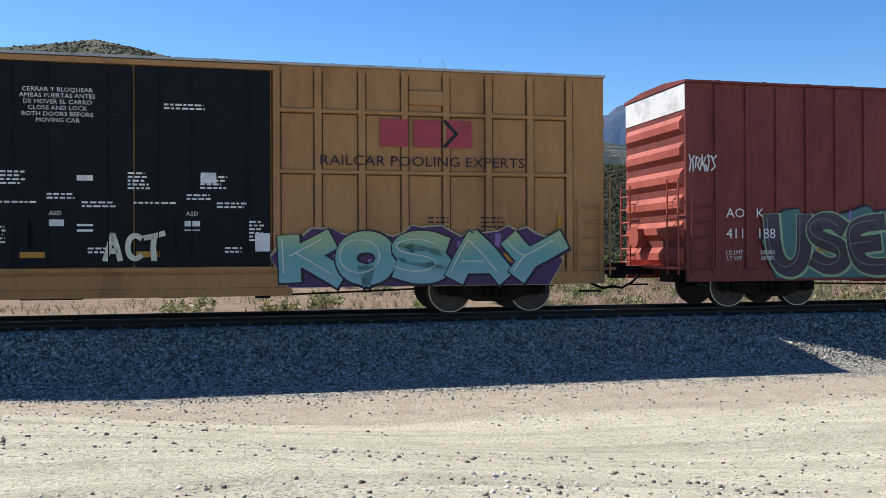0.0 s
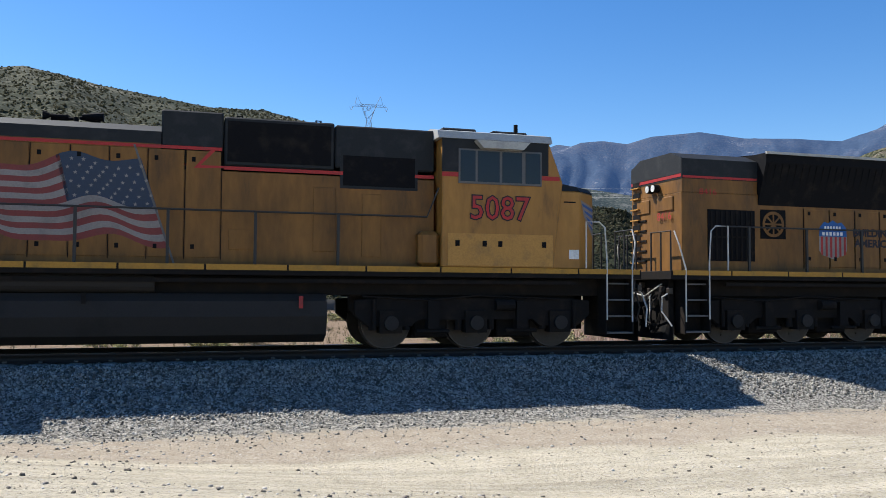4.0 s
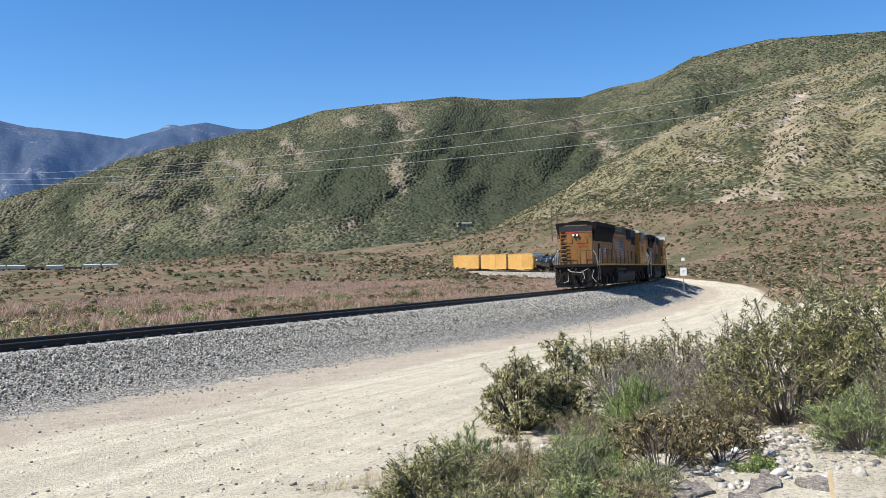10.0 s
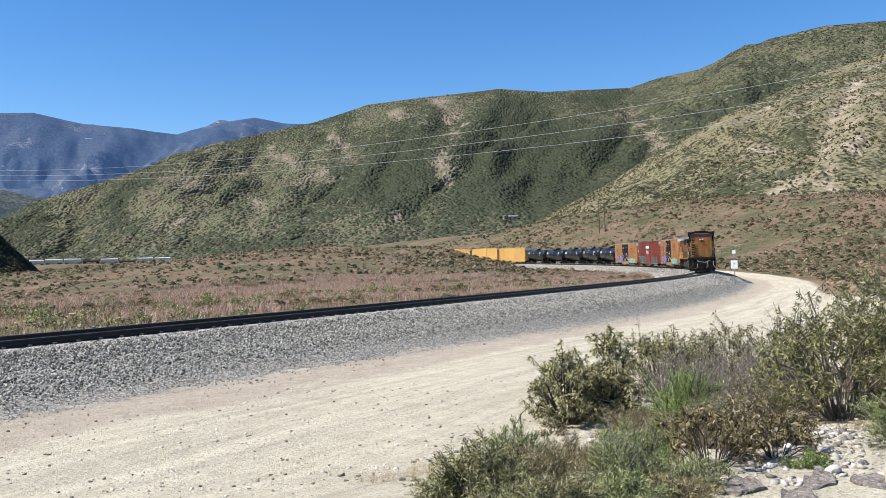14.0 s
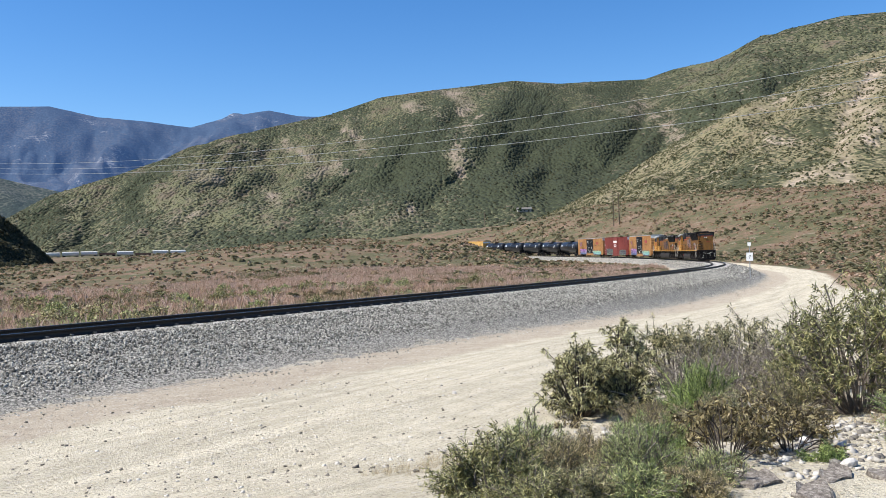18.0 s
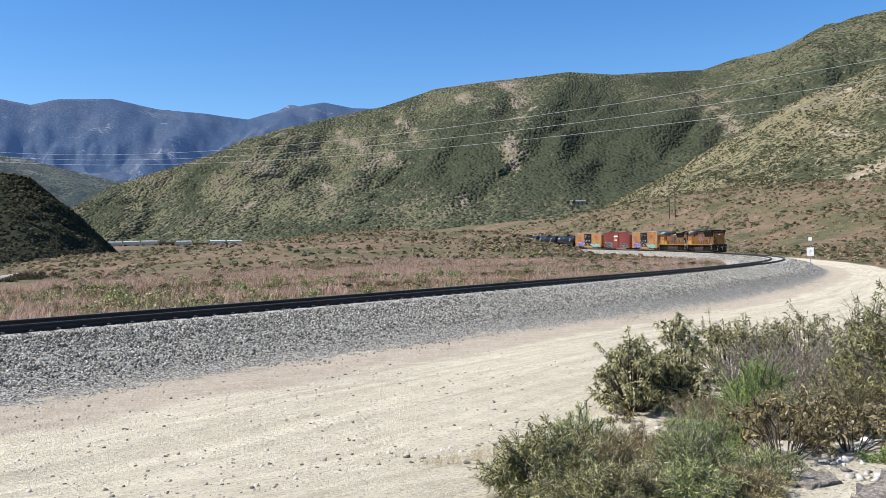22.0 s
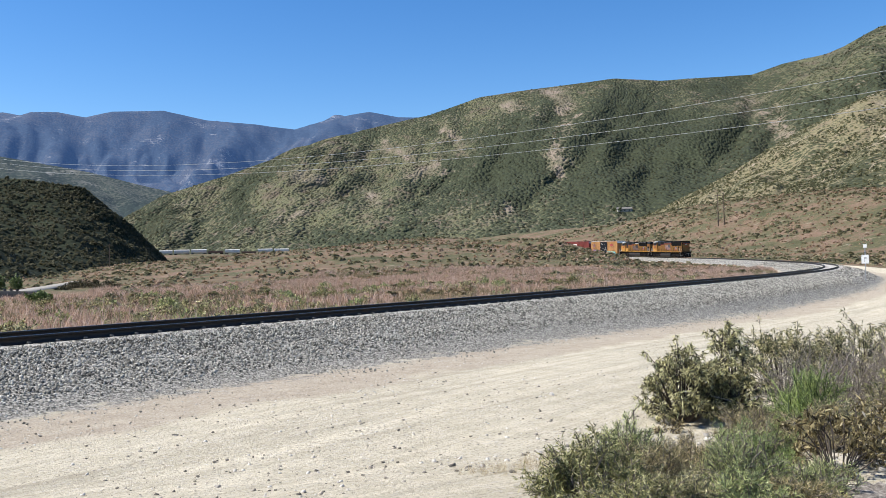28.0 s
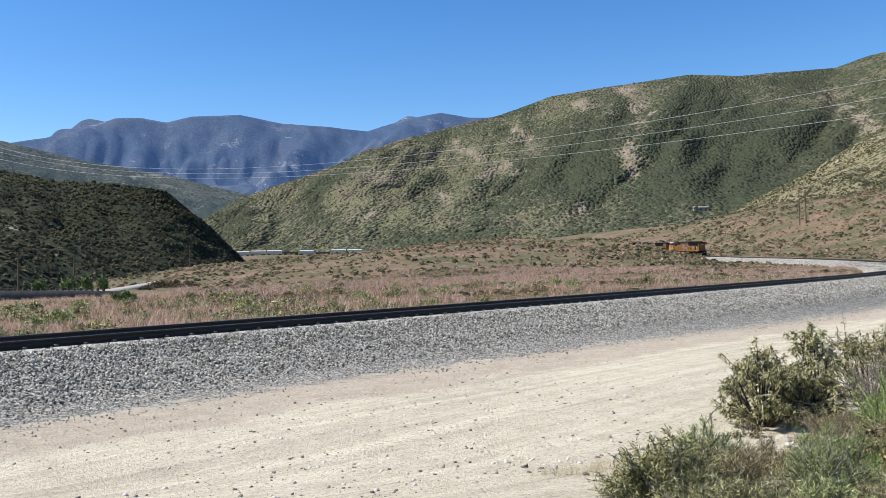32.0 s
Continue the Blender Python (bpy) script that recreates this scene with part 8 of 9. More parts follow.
    straw = mat("straw_grass", [(0.2, (0.16, 0.11, 0.05)), (0.5, (0.34, 0.26, 0.13)), (0.8, (0.50, 0.41, 0.24))], 3.0, 0.8, island=0.8)
    x, y = rng.uniform(4.6, 15, 7200), rng.uniform(0.5, 5.6, 7200)
    pad = (0.6 * (x - 5.0) + (y - 2.6)) / 1.166
    k = (pad > 0.5) & (pad < 3.6) & (x > 5.8) & (wavy(x, y, 0.9, 2) > 0.0) & (np.hypot(x - 8, (y - 2) * 2) > 1.6)
    grass("dry_grass", k.sum(), (x[k], y[k]), 0.15, straw, rng, "tufts of dry straw grass on the bank", 9, 0.7, 0.006)
    # the field across the line
    pink = leafy(mat("pink_grass", [(0.2, (0.26, 0.165, 0.11)), (0.5, (0.46, 0.315, 0.235)), (0.8, (0.64, 0.48, 0.38))], 3.0, 0.85, island=0.7))
    oliveg = mat("olive_grass", [(0.2, (0.07, 0.062, 0.03)), (0.5, (0.155, 0.135, 0.066)), (0.8, (0.26, 0.215, 0.11))], 3.0, 0.85, island=0.7)
    for nm, m, n, hi in (("pink_grass", pink, 74000, 0.68), ("olive_grass", oliveg, 44000, 0.50)):
        s, o = -45 + 205 * rng.random(n), 5.3 + 80 * rng.random(n) ** 1.4
        p = on_line(s, o)
        d, _ = beside(p[:, 0], p[:, 1])
        az, r = np.degrees(np.arctan2(p[:, 0], p[:, 1])), np.hypot(p[:, 0], p[:, 1])
        band = wavy(p[:, 0] * 0.6, p[:, 1] * 1.3, 7, 4, 3) + rng.normal(0, 0.12, n)
        drift = (band > -0.04) if m is pink else (band < 0.02)
        k = drift & (d > 6.6 + 1.2 * wavy(p[:, 0], p[:, 1], 4, 3)) & ((az > 23) | ((r < 92) & (az > (12.5 if m is pink else -60))))
        tall_by = 1.0 + 0.5 * wavy(p[:, 0], p[:, 1], 2.2, 8, 2)
        low = np.interp(az, [12, 18, 25], [0.6, 0.75, 1.0])
        k &= (tall_by > 0.68) | (az > 34)
        grass(nm, k.sum(), (p[k, 0], p[k, 1]), (hi * low * np.clip(tall_by, 0.6, 1.3))[k], m, rng, "tall dry pink grass in drifts" if m is pink else "low olive grass between the drifts", 6, 0.6, 0.022)
    shrubm = leafy(mat("field_shrub", [(0.2, (0.10, 0.10, 0.052)), (0.5, (0.18, 0.165, 0.09)), (0.8, (0.29, 0.25, 0.155))], 2.5, 0.9, island=0.6, fine=0.3, fine_scale=9))
    rust = leafy(mat("field_rust", [(0.2, (0.15, 0.105, 0.06)), (0.5, (0.26, 0.185, 0.11)), (0.8, (0.38, 0.29, 0.19))], 2.5, 0.9, island=0.6, fine=0.3, fine_scale=9))
    # leafy field shrubs near the line
    leafs = [(0, olive), (1, bronze), (2, blue)]
    for i in range(84):
        s, o = rng.uniform(-30, 95), 7.5 + 40 * rng.random() ** 1.1
        p = on_line(s, o)
        r = float(np.hypot(p[0], p[1]))
        plant("field_shrub", p[0], p[1], rng.uniform(0.6, 1.15), rng.uniform(1.2, 3.0), 26, 950, 0.15, 0.05, leafs[i % 3][1], wood, 100 + i, "olive sage shrub in the dry field", 0.0, bare=0.1, twigs=4)
    for i in range(60):
        a, q = radians(rng.uniform(11, 42)), rng.uniform(34, 72)
        x, y = math.sin(a) * q, math.cos(a) * q
        if beside(np.array([x]), np.array([y]))[0][0] > 9.0:
            plant("field_shrub", x, y, rng.uniform(0.4, 0.85), rng.uniform(1.2, 3.0), 24, 800, 0.17, 0.06, leafs[(i * 2) % 3 if i % 4 else 1][1], wood, 700 + i, "low olive shrub among dry pink grass", 0.0, bare=0.1, twigs=4)
    for i in range(26):
        a, q = radians(rng.uniform(10, 34)), rng.uniform(25, 40)
        x, y = math.sin(a) * q, math.cos(a) * q
        if beside(np.array([x]), np.array([y]))[0][0] > 7.5:
            plant("field_shrub", x, y, rng.uniform(0.35, 0.65), rng.uniform(0.9, 1.9), 26, 900, 0.085, 0.022, (olive, bronze, rust)[i % 3], wood, 900 + i, "low rounded dry brush beside the line", 0.2, bare=0.25, twigs=4)
    tawny = leafy(mat("field_tawny", [(0.2, (0.21, 0.135, 0.085)), (0.5, (0.36, 0.245, 0.165)), (0.8, (0.50, 0.37, 0.27))], 2.5, 0.9, island=0.7, fine=0.3, fine_scale=9))
    for nm, m, n, sd, lo, hi, thr in (("field_shrubs", shrubm, 18000, 12, 0.35, 1.15, -0.12), ("field_brush", rust, 10000, 15, 0.3, 0.9, -0.2), ("field_tufts", tawny, 11000, 21, 0.3, 0.8, -0.25)):
        r, az = 62 + 400 * rng.random(n) ** 0.95, np.radians(rng.uniform(2, 96, n))
        az[::3], r[::3] = np.radians(rng.uniform(50, 96, len(az[::3]))), rng.uniform(150, 460, len(az[::3]))
        x, y = np.sin(az) * r, np.cos(az) * r
        d, _ = beside(x, y)
        drift = wavy(np.degrees(az) * 0.22, r * 0.045, 1.0, sd, 3) + 0.35 * wavy(x, y, 9, sd + 3, 2)
        k = ((d > 7) | (d < -13)) & ((np.degrees(az) > 24) | (r > 210)) & (drift > thr)
        x, y, r = x[k], y[k], r[k]
        size = (lo + (hi - lo) * rng.random(len(x)) ** 2.2) * (1 + r / 600)
        for q in range(2):
            j = np.arange(len(x)) % 2 == q
            ob = scatter(nm, *clump(40 + q + sd, 13), turns(j.sum(), rng, x[j], y[j], ground_z(x[j], y[j]) - 0.08, size[j] * rng.uniform(1.0, 1.6, j.sum()), size[j], size[j] * rng.uniform(0.8, 1.2, j.sum()), 0.05), m)
            tagged(ob, "low sage and brush scattered over the valley" if m is shrubm else "low dry brush and tawny tufts over the valley", "brush", kind="stuff")


def build_hill_shrubs():
    rng = np.random.default_rng(23)
    deep = leafy(mat("chaparral_shrub", [(0.2, (0.042, 0.044, 0.024)), (0.5, (0.078, 0.076, 0.043)), (0.8, (0.13, 0.12, 0.072))], 0.6, 0.9, island=0.6, fine=0.3, fine_scale=2.5))
    sage = leafy(mat("sage_shrub", [(0.2, (0.06, 0.068, 0.032)), (0.5, (0.125, 0.125, 0.062)), (0.8, (0.22, 0.20, 0.11))], 0.6, 0.9, island=0.6, fine=0.3, fine_scale=2.5))
    for key, n, lo, hi, m, nm in (("near", 20000, 0.9, 2.4, deep, "hill_shrubs"), ("spur", 17000, 0.9, 2.5, sage, "spur_shrubs"), ("main", 22000, 1.3, 3.4, deep, "ridge_shrubs")):
        p = HILLS[key][1]
        nu, nv = p.shape[:2]
        i, j = rng.integers(0, nu - 1, n), rng.integers(0, int(nv * 0.80), n)
        a, b = rng.random((n, 1)), rng.random((n, 1))
        q = p[i, j] * (1 - a) * (1 - b) + p[i + 1, j] * a * (1 - b) + p[i, j + 1] * (1 - a) * b + p[i + 1, j + 1] * a * b
        k = wavy(q[:, 0], q[:, 1] + q[:, 2], hi * 9, 6) > (-0.75 if key == "near" else -0.30)
        q = q[k]
        size = rng.uniform(lo, hi, len(q)) * rng.uniform(0.6, 1.0, len(q))
        for t in range(2):
            g = np.arange(len(q)) % 2 == t
            ob = scatter(nm, *clump(60 + t, 9), turns(g.sum(), rng, q[g, 0], q[g, 1], q[g, 2] - size[g] * 0.2, size[g], size[g] * 0.95, size[g] * rng.uniform(1.0, 1.4, g.sum()), 0.1), m)
            tagged(ob, "round chaparral shrubs on the slope", "shrubs", kind="stuff")


def on_slope(az, el, keys=("near", "spur", "main")):
    """Place on a slope that is seen in a given direction."""
    best = None
    for k in keys:
        p = HILLS[k][1].reshape(-1, 3)
        r = np.hypot(p[:, 0], p[:, 1])
        e = (np.degrees(np.arctan2(p[:, 0], p[:, 1])) - az) ** 2 + (np.degrees(np.arctan2(p[:, 2] - EYE[2], r)) - el) ** 2
        i = int(np.argmin(e))
        if best is None or e[i] < best[0]:
            best = (e[i], p[i])
    return best[1]


def strut(bm, a, b, w):
    tube(bm, [a, b], w, 4)


def build_fixtures():
    galv = plain("galvanised_steel", (0.35, 0.36, 0.37), 0.4, 0.7)
    timber = plain("pole_timber", (0.12, 0.09, 0.065), 0.9)
    # lattice pylon on the hill
    base = on_slope(5.7, 9.6, ("near",))
    pyl = tagged(new("transmission_tower"), "grey steel lattice transmission tower on the hill", "pylon")
    pyl.location = (base[0], base[1], base[2] - 1.0)
    bm = bmesh.new()
    T = 38.0
    w = lambda z: 4.2 - 2.9 * min(1, z / 24) if z < 24 else 1.3 + 3.6 * (z - 24) / 10
    lev = [0, 6, 12, 18, 24, 29, 34]
    for sx in (-1, 1):
        for sy in (-1, 1):
            for a, b in zip(lev, lev[1:]):
                ya, yb = min(w(a), 2.0), min(w(b), 2.0)
                strut(bm, (sx * w(a), sy * ya, a), (sx * w(b), sy * yb, b), 0.16)
    for a, b in zip(lev, lev[1:]):
        for sy in (-1, 1):
            ya, yb = sy * min(w(a), 2.0), sy * min(w(b), 2.0)
            strut(bm, (-w(a), ya, a), (w(b), yb, b), 0.09), strut(bm, (w(a), ya, a), (-w(b), yb, b), 0.09)
    part("tower_legs", bm, galv, pyl)
    bm = bmesh.new()
    for z in (32.5, 34.0):
        strut(bm, (-11.5 if z < 33 else -9.0, 0, z), (11.5 if z < 33 else 9.0, 0, z), 0.15)
    for k in range(-9, 10, 2):
        strut(bm, (k, 0, 32.5), (k + 1, 0, 34.0), 0.08), strut(bm, (k + 1, 0, 34.0), (k + 2, 0, 32.5), 0.08)
    for sx in (-1, 1):
        strut(bm, (sx * 4.9, 0, 34), (sx * 7.5, 0, T + 1.5), 0.12), strut(bm, (sx * 9, 0, 34), (sx * 7.5, 0, T + 1.5), 0.12)
    part("crossarm", bm, galv, pyl)
    for x in (-11.3, 0, 11.3):
        bm = bmesh.new()
        strut(bm, (x - 1.2, 0, 32.5), (x, 0, 29.8), 0.12), strut(bm, (x + 1.2, 0, 32.5), (x, 0, 29.8), 0.12)
        part("insulator", bm, galv, pyl)
    # wires over the valley
    cable = plain("bright_cable", (0.42, 0.42, 0.41), 0.4, 0.3)
    for a, b, c in ((279.16, -451.72, 229.63), (258.96, -429.05, 220.66), (224.63, -383.86, 203.27)):
        bm = bmesh.new()
        tube(bm, [(150 + 100 * u, 1200 - 1250 * u, a * u * u + b * u + c) for u in np.linspace(0.20, 1.06, 60)], 0.07, 5)
        me = bpy.data.meshes.new("power_line")
        bm.to_mesh(me), bm.free()
        me.materials.append(cable)
        tagged(new("power_line", me), "pale sagging power line across the valley", "power line", "power lines")
    # timber poles
    for az, r, h, twin in ((63.95, 348, 13, True), (43.05, 420, 9, False), (44.3, 440, 8, False), (55.2, 520, 10, False), (24.2, 330, 9, False), (14.2, 190, 9, False), (17.3, 205, 8, False)):
        x, y = math.sin(radians(az)) * r, math.cos(radians(az)) * r
        z = float(ground_z(np.array([x]), np.array([y]))[0])
        pole = tagged(new("utility_pole"), "weathered timber utility pole with a crossarm" if not twin else "twin timber utility poles with a crossarm", "pole", "utility poles")
        pole.location, pole.rotation_euler = (x, y, z - 0.3), (0, 0, radians(-az))
        for k in ((-1.0, 1.2) if twin else (0,)):
            bm = bmesh.new()
            cyl(bm, (k, 0, h / 2), 0.24 if twin else 0.19, "z", h, 8, 0.13)
            part("pole", bm, timber, pole)
        boxes("crossarm", pole, timber, [(-2.0, 2.2, -0.08, 0.08, h - 1.0, h - 0.78)] if twin else [(-1.1, 1.1, -0.07, 0.07, h - 0.7, h - 0.52)])
    # trackside sign
    sx, sy = 78.9, 25.3
    sz = float(ground_z(np.array([sx]), np.array([sy]))[0])
    sign = tagged(new("trackside_sign"), "small white sign on a thin steel post", "sign")
    sign.location, sign.rotation_euler = (sx, sy, sz), (0, 0, radians(-72))
    sign.scale = (1.35, 1.35, 1.35)
    bm = bmesh.new()
    cyl(bm, (0, 0, 1.2), 0.03, "z", 2.4, 8)
    part("post", bm, galv, sign)
    pl = boxes("plate", sign, WHITE, [(-0.22, 0.22, -0.05, -0.03, 1.15, 1.72)], "white sign plate", 0.004)
    boxes("symbol", pl, INDIGO, [(-0.04, -0.015, -0.056, -0.05, 1.28, 1.58), (0.02, 0.06, -0.056, -0.05, 1.45, 1.56)])
    boxes("marker", sign, WHITE, [(-0.11, 0.11, -0.05, -0.03, 2.18, 2.42)])
    # survey stake
    kx, ky = 6.02, 0.99
    bm = bmesh.new()
    prism_y(bm, [(-0.013, -0.1), (0.013, -0.1), (0.014, 0.27), (0.0, 0.29), (-0.013, 0.265)], -0.006, 0.006)
    stake = new("survey_stake", bpy.data.meshes.new("survey_stake"))
    bm.to_mesh(stake.data), bm.free()
    stake.data.materials.append(plain("raw_pine", (0.62, 0.47, 0.28), 0.8, scale=20))
    stake.location, stake.rotation_euler = (kx, ky, float(ground_z(np.array([kx]), np.array([ky]))[0])), (0.05, -0.1, -1.3)
    tagged(stake, "thin raw wooden survey stake in the ground", "stake")
    # house on the slope
    p = on_slope(57.9, 3.15, ("spur", "main"))
    house = tagged(new("house"), "small pale house with a grey roof and trees", "house")
    house.location, house.rotation_euler = (p[0], p[1], p[2] - 0.6), (0, 0, radians(-50))
    boxes("wall", house, plain("house_wall", (0.34, 0.31, 0.26), 0.8), [(-7, 7, -3.5, 3.5, 0, 3.4)])
    bm = bmesh.new()
    prism_x(bm, [(-4.2, 3.3), (4.2, 3.3), (0, 5.0)], -7.6, 7.6)
    part("roof", bm, plain("house_roof", (0.17, 0.155, 0.14), 0.9), house, "pale metal roof")
    for k in (-4.5, -1.0, 3.5):
        w_ = boxes("window", house, GLASS, [(k, k + 1.4, -3.56, -3.48, 1.2, 2.4)])
    for i, (dx, dy, hi) in enumerate(((-11, -2, 4.5), (10, 1, 5.0), (14, -3, 3.6), (-15, 2, 4.0))):
        canopy = mat("yard_tree_leaf", [(0.2, (0.05, 0.07, 0.025)), (0.8, (0.13, 0.15, 0.06))], 2.0, 0.7, island=0.8)
        q = house.location + Vector((dx, dy, 0))
        tree = plant("tree", q.x, q.y, hi, hi * 0.9, 26, 700, 0.55, 0.3, canopy, timber, 340 + i, "small green yard tree beside the house", 0.0, bare=0.1, twigs=4)
        tree.location.z = q.z + 0.8
    # road and wall at the mouth of the canyon
    # concrete kept dark: the canyon shade on wall and footing is in this colour
    conc = plain("old_shaded_concrete", (0.075, 0.07, 0.064), 0.9, dirt=(0.045, 0.042, 0.04))
    def strip(name, stations, prof, material, flip=False):
        q, _ = polyline([(math.sin(radians(a)) * r, math.cos(radians(a)) * r, z) for a, r, z in stations], 60)
        t = np.gradient(q[:, :2], axis=0)
        t /= np.linalg.norm(t, axis=1, keepdims=True)
        nrm = np.stack([-t[:, 1], t[:, 0]], 1)
        rows = np.stack([np.concatenate([q[:, :2] + nrm * o, q[:, 2:] + u], 1) for o, u in prof], 1)
        i, j = np.arange(59)[:, None] * 4, np.arange(4)
        f = np.stack([i + j, i + 4 + j, i + 4 + (j + 1) % 4, i + (j + 1) % 4], -1).reshape(-1, 4)
        return new(name, mesh_of(name, rows.reshape(-1, 3), f[:, ::-1] if flip else f, material))
    wall = strip("retaining_wall", ((-8, 96, 0.0), (5, 95.4, -0.1), (13.2, 97.6, -0.24), (17, 99.3, -0.45), (18.4, 100.2, -0.56), (19.9, 101.2, -0.75)), [(0.0, 0.0), (-0.3, 0.0), (-0.3, -2.2), (0.0, -2.2)], conc)
    tagged(wall, "old concrete retaining wall along the canyon road, shade in its dark colour", "wall", kind="structure")
    for k in range(34):
        az = float(np.interp(k, [0, 24, 33], [4, 16, 19]))
        r, top = 95.0 / math.cos(radians(az)), float(np.interp(az, [5, 13.2, 17, 19.5, 21.9], [-0.1, -0.24, -0.45, -0.66, -1.0]))
        post = boxes("barrier_post", wall, conc, [(math.sin(radians(az)) * r - 0.12, math.sin(radians(az)) * r + 0.12, math.cos(radians(az)) * r + 0.02, math.cos(radians(az)) * r + 0.24, top - 0.04, top + 0.22)])
    way = ((-8, 108, -0.5), (12, 107, -0.6), (17, 110, -0.75), (20, 122, -0.85), (21.4, 155, -0.85), (22.4, 200, -0.85), (23.2, 260, -0.9))
    bank = strip("road_bank", way, [(0.05, -0.46), (2.65, -0.4), (2.9, -3.0), (-0.5, -3.0)], conc, True)
    tagged(bank, "dark concrete footing under the canyon road, shade in its colour", "wall", kind="structure")
    road = strip("canyon_road", way, [(0.0, -0.30), (2.7, -0.10), (2.7, -0.38), (0.0, -0.44)],
                 mat("pale_road", [(0.3, (0.20, 0.185, 0.16)), (0.7, (0.28, 0.255, 0.22))], 0.5, 0.9, fine=0.1, fine_scale=4), True)
    tagged(road, "pale concrete road leading into the canyon", "road", kind="structure")
    bright = mat("willow_leaf", [(0.2, (0.06, 0.09, 0.02)), (0.5, (0.13, 0.17, 0.05)), (0.8, (0.22, 0.26, 0.09))], 2.0, 0.6, island=0.8)
    bark = plain("willow_bark", (0.12, 0.10, 0.08), 0.9)
    for i, (a, r, h, w) in enumerate(((17.0, 150, 2.8, 3.0), (18.0, 154, 2.6, 2.6), (18.9, 160, 3.0, 2.6), (20.2, 78, 0.9, 2.2), (15.4, 140, 2.0, 2.2))):
        plant("canyon_bush", math.sin(radians(a)) * r, math.cos(radians(a)) * r, h, w, 34, 1300, 0.34, 0.14, bright, bark, 300 + i, "bright green bush by the canyon road", 0.0, bare=0.1, twigs=4)
    scrub = mat("scrub_leaf", [(0.2, (0.035, 0.035, 0.018)), (0.5, (0.10, 0.085, 0.045)), (0.8, (0.22, 0.175, 0.10))], 2.0, 0.8, island=0.8)
    for i, (a, r, h, w) in enumerate(((21.95, 146, 1.0, 3.0), (22.5, 143, 1.35, 3.4), (23.2, 140, 1.45, 4.0), (24.0, 139, 1.2, 4.0), (21.6, 128, 0.55, 2.6))):
        plant("canyon_bush", math.sin(radians(a)) * r, math.cos(radians(a)) * r, h, w, 34, 1200, 0.26, 0.10, scrub, bark, 330 + i, "dark dry brush where the canyon road ends from view", 0.0, bare=0.1, twigs=4)


def build_far_train():
    white = plain("hopper_white", (0.62, 0.60, 0.56), 0.6)
    dull = plain("gondola_brown", (0.16, 0.10, 0.075), 0.8)
    r = 690.0
    for i in range(8):
        az = 27.5 + i * 1.06
        x, y = math.sin(radians(az)) * r, math.cos(radians(az)) * r
        z = float(ground_z(np.array([x]), np.array([y]))[0])
        empty = i in (3, 5)
        car = tagged(new("gondola_car" if empty else "hopper_car"), "low brown gondola car in the train across the valley" if empty else "white covered hopper car standing across the valley",
                     "gondola" if empty else "hopper car", "cars of the standing train")
        car.location, car.rotation_euler = (x, y, z + 0.1), (0, 0, radians(-az - 2))
        bm = bmesh.new()
        if empty:
            prism_x(bm, [(-1.4, 1.0), (1.4, 1.0), (1.5, 2.4), (-1.5, 2.4)], -5.8, 5.8)
        else:
            prism_x(bm, [(-1.0, 1.0), (1.0, 1.0), (1.55, 2.0), (1.55, 3.5), (0.9, 4.0), (-0.9, 4.0), (-1.55, 3.5), (-1.55, 2.0)], -5.8, 5.8)
        part("body", bm, dull if empty else white, car)
        boxes("truck", car, UNDER, [(-5.6, -3.4, -1.2, 1.2, 0.0, 1.0), (3.4, 5.6, -1.2, 1.2, 0.0, 1.0)])


# Rear end of the train along the line, second by second.
END_T = [0, 0.5, 1, 1.5, 2, 2.5, 3, 3.5, 4, 4.5, 7, 7.5, 9, 10, 11, 13, 14, 17, 19, 21, 23, 25, 28, 30, 32]
END_S = [-57.8, -52.1, -46.75, -40.7, -35.05, -29.35, -24.1, -18.55, -12.45, -6.8, 22.6, 28.05, 44.6, 55.5, 65.9, 86.8, 97.2, 128.4, 149.2, 170.2, 191.5, 212.8, 244.7, 265.9, 287.1]


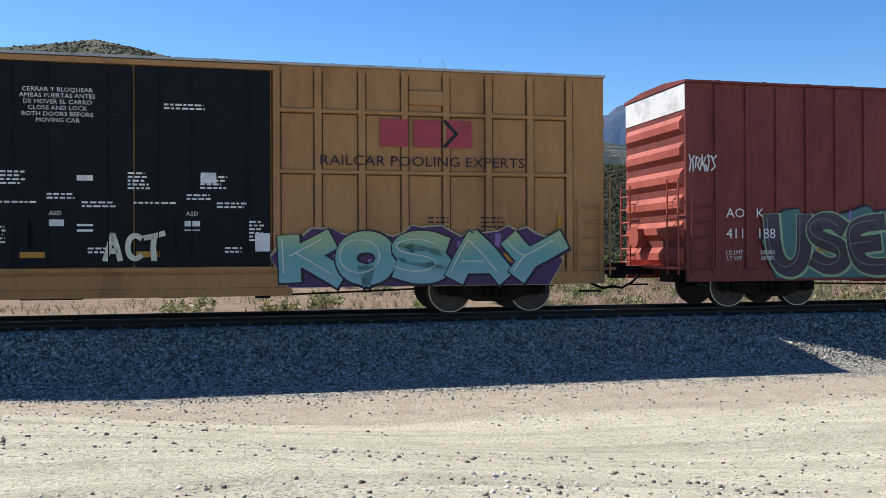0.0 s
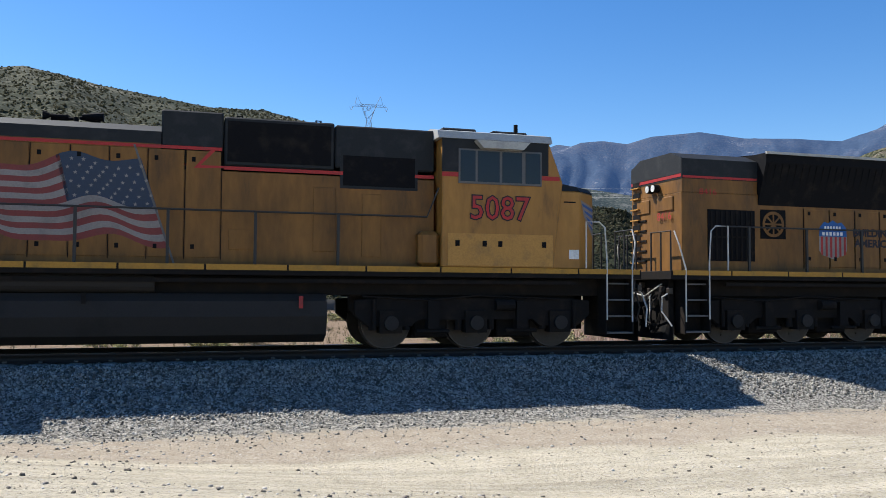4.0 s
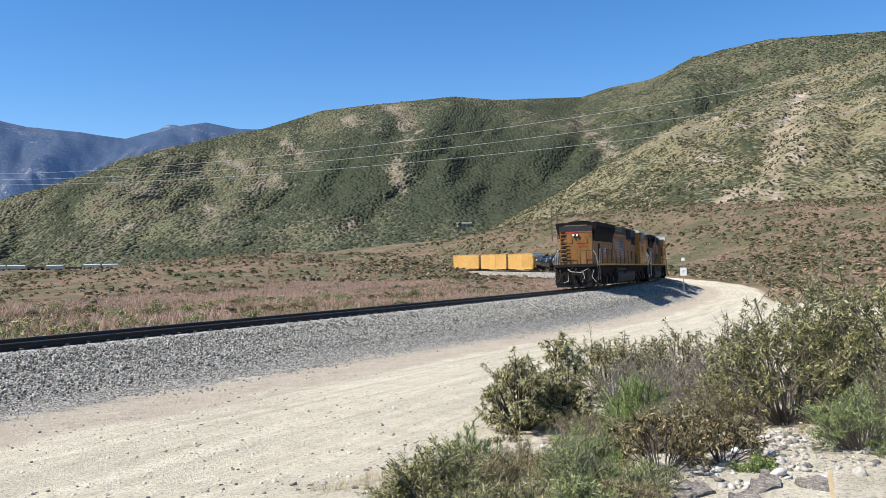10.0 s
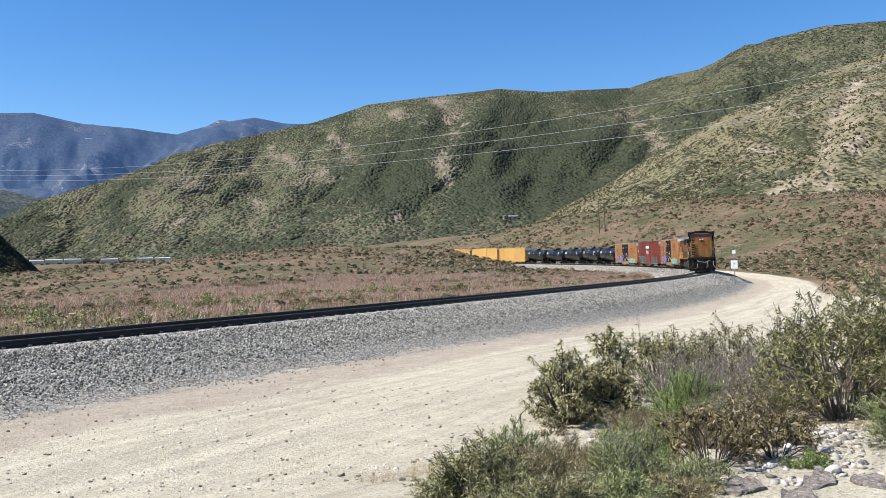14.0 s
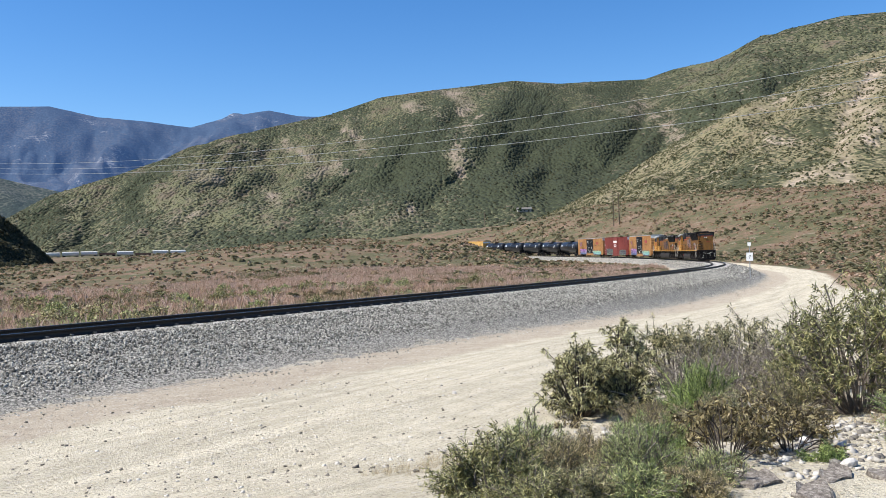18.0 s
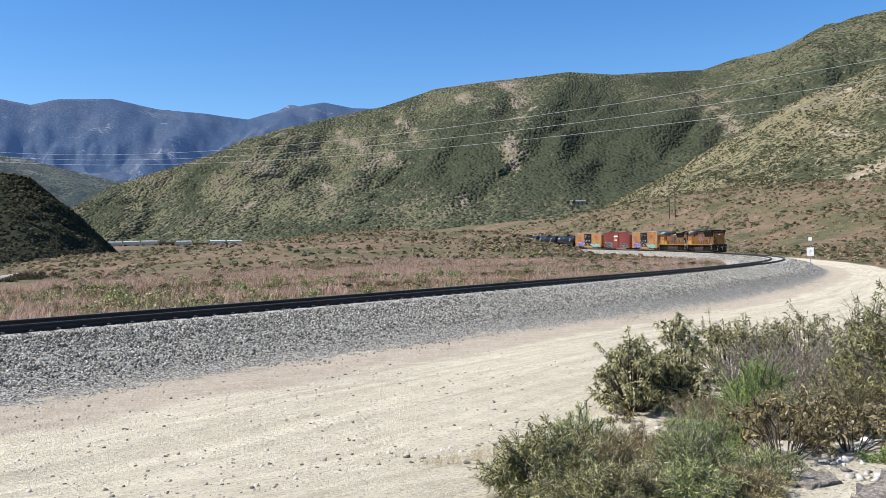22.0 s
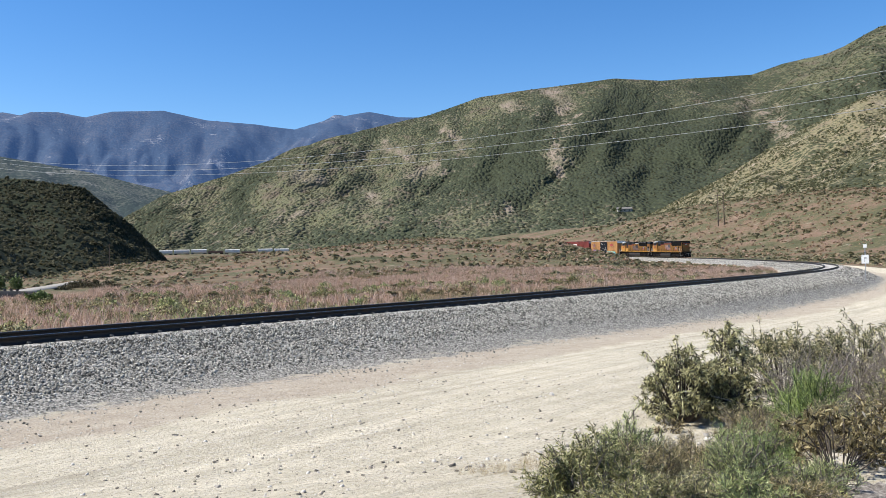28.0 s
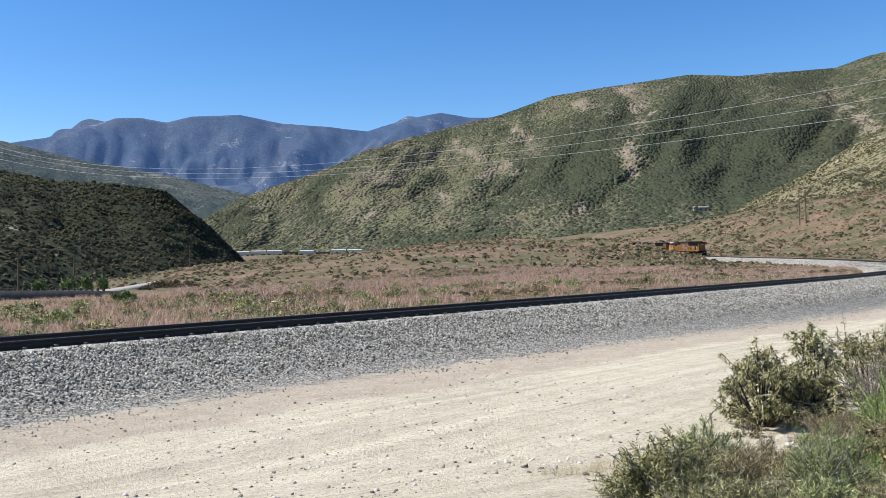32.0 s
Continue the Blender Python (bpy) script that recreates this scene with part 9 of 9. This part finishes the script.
def ride(ob, middle, bogies):
    """A car on the line: its middle lies between its two trucks."""
    rows = []
    for t in sorted(set(END_T) | {float(k) / 2 for k in range(65)}):
        s = float(np.interp(t, END_T, END_S)) + middle
        a, b = on_line(s - bogies / 2), on_line(s + bogies / 2)
        c, h = (a + b) / 2, math.degrees(math.atan2(b[1] - a[1], b[0] - a[0]))
        tilt = -math.degrees(math.atan2(b[2] - a[2], math.hypot(b[0] - a[0], b[1] - a[1])))
        rows.append((float(t), pose(c[0], c[1], c[2], 0, tilt, h)))
    walk(ob, rows)


GROUND = build_ground()
HILLS = build_hills()
build_track()
build_ties(GROUND)
build_stones()
build_asphalt()
build_plants()
build_hill_shrubs()
build_fixtures()
build_far_train()
TRAIN = []
TRAIN.append((locomotive("old", "5087", "dirty yellow and grey diesel locomotive with a painted flag"), 11.3, 13.6))
TRAIN.append((locomotive("new", "8416", "yellow and grey diesel locomotive with wide black radiators"), 33.9, 13.6))
first = boxcar("boxcar", TBOX_YELLOW, "yellow high-cube boxcar with black doors and graffiti", "tbox")
dress_boxcar(first, 1)
red = boxcar("boxcar", BOX_RED, "dark red boxcar with white-green graffiti and ribbed ends", "red")
dress_red(red)
second = boxcar("boxcar", TBOX_YELLOW, "yellow high-cube boxcar with black doors and blue graffiti", "tbox")
dress_boxcar(second, 2)
TRAIN += [(first, 55.6, 14.1), (red, 76.3, 14.1), (second, 97.0, 14.1)]
tank = tank_car("glossy black tank car with small white markings")
TRAIN += [(tank if k == 0 else copy_thing(tank, pose(0, 0, 0)), 114.35 + 13.96 * k, 10.2) for k in range(5)]
plain_car = boxcar("boxcar", TBOX_YELLOW_FAR, "plain bright yellow boxcar far up the train", "red")
TRAIN += [(plain_car if k == 0 else copy_thing(plain_car, pose(0, 0, 0)), 187.3 + 20.7 * k, 14.1) for k in range(3)]


def roll(wheel, x, r):
    """Turn of a wheelset as the train runs."""
    times = [k / 20 for k in range(641)]
    run = np.interp(times, END_T, END_S) - END_S[0]
    walk(wheel, [(t, pose(x, 0, r, 0, math.degrees(s / r), 0)) for t, s in zip(times, run)])


def motions():
    for ob, middle, bogies in TRAIN:
        ride(ob, middle, bogies)
    for car, wheel, x, r in WHEELS:
        if car in [ob for ob, _, _ in TRAIN[:5]]:
            roll(wheel, x, r)


motions()
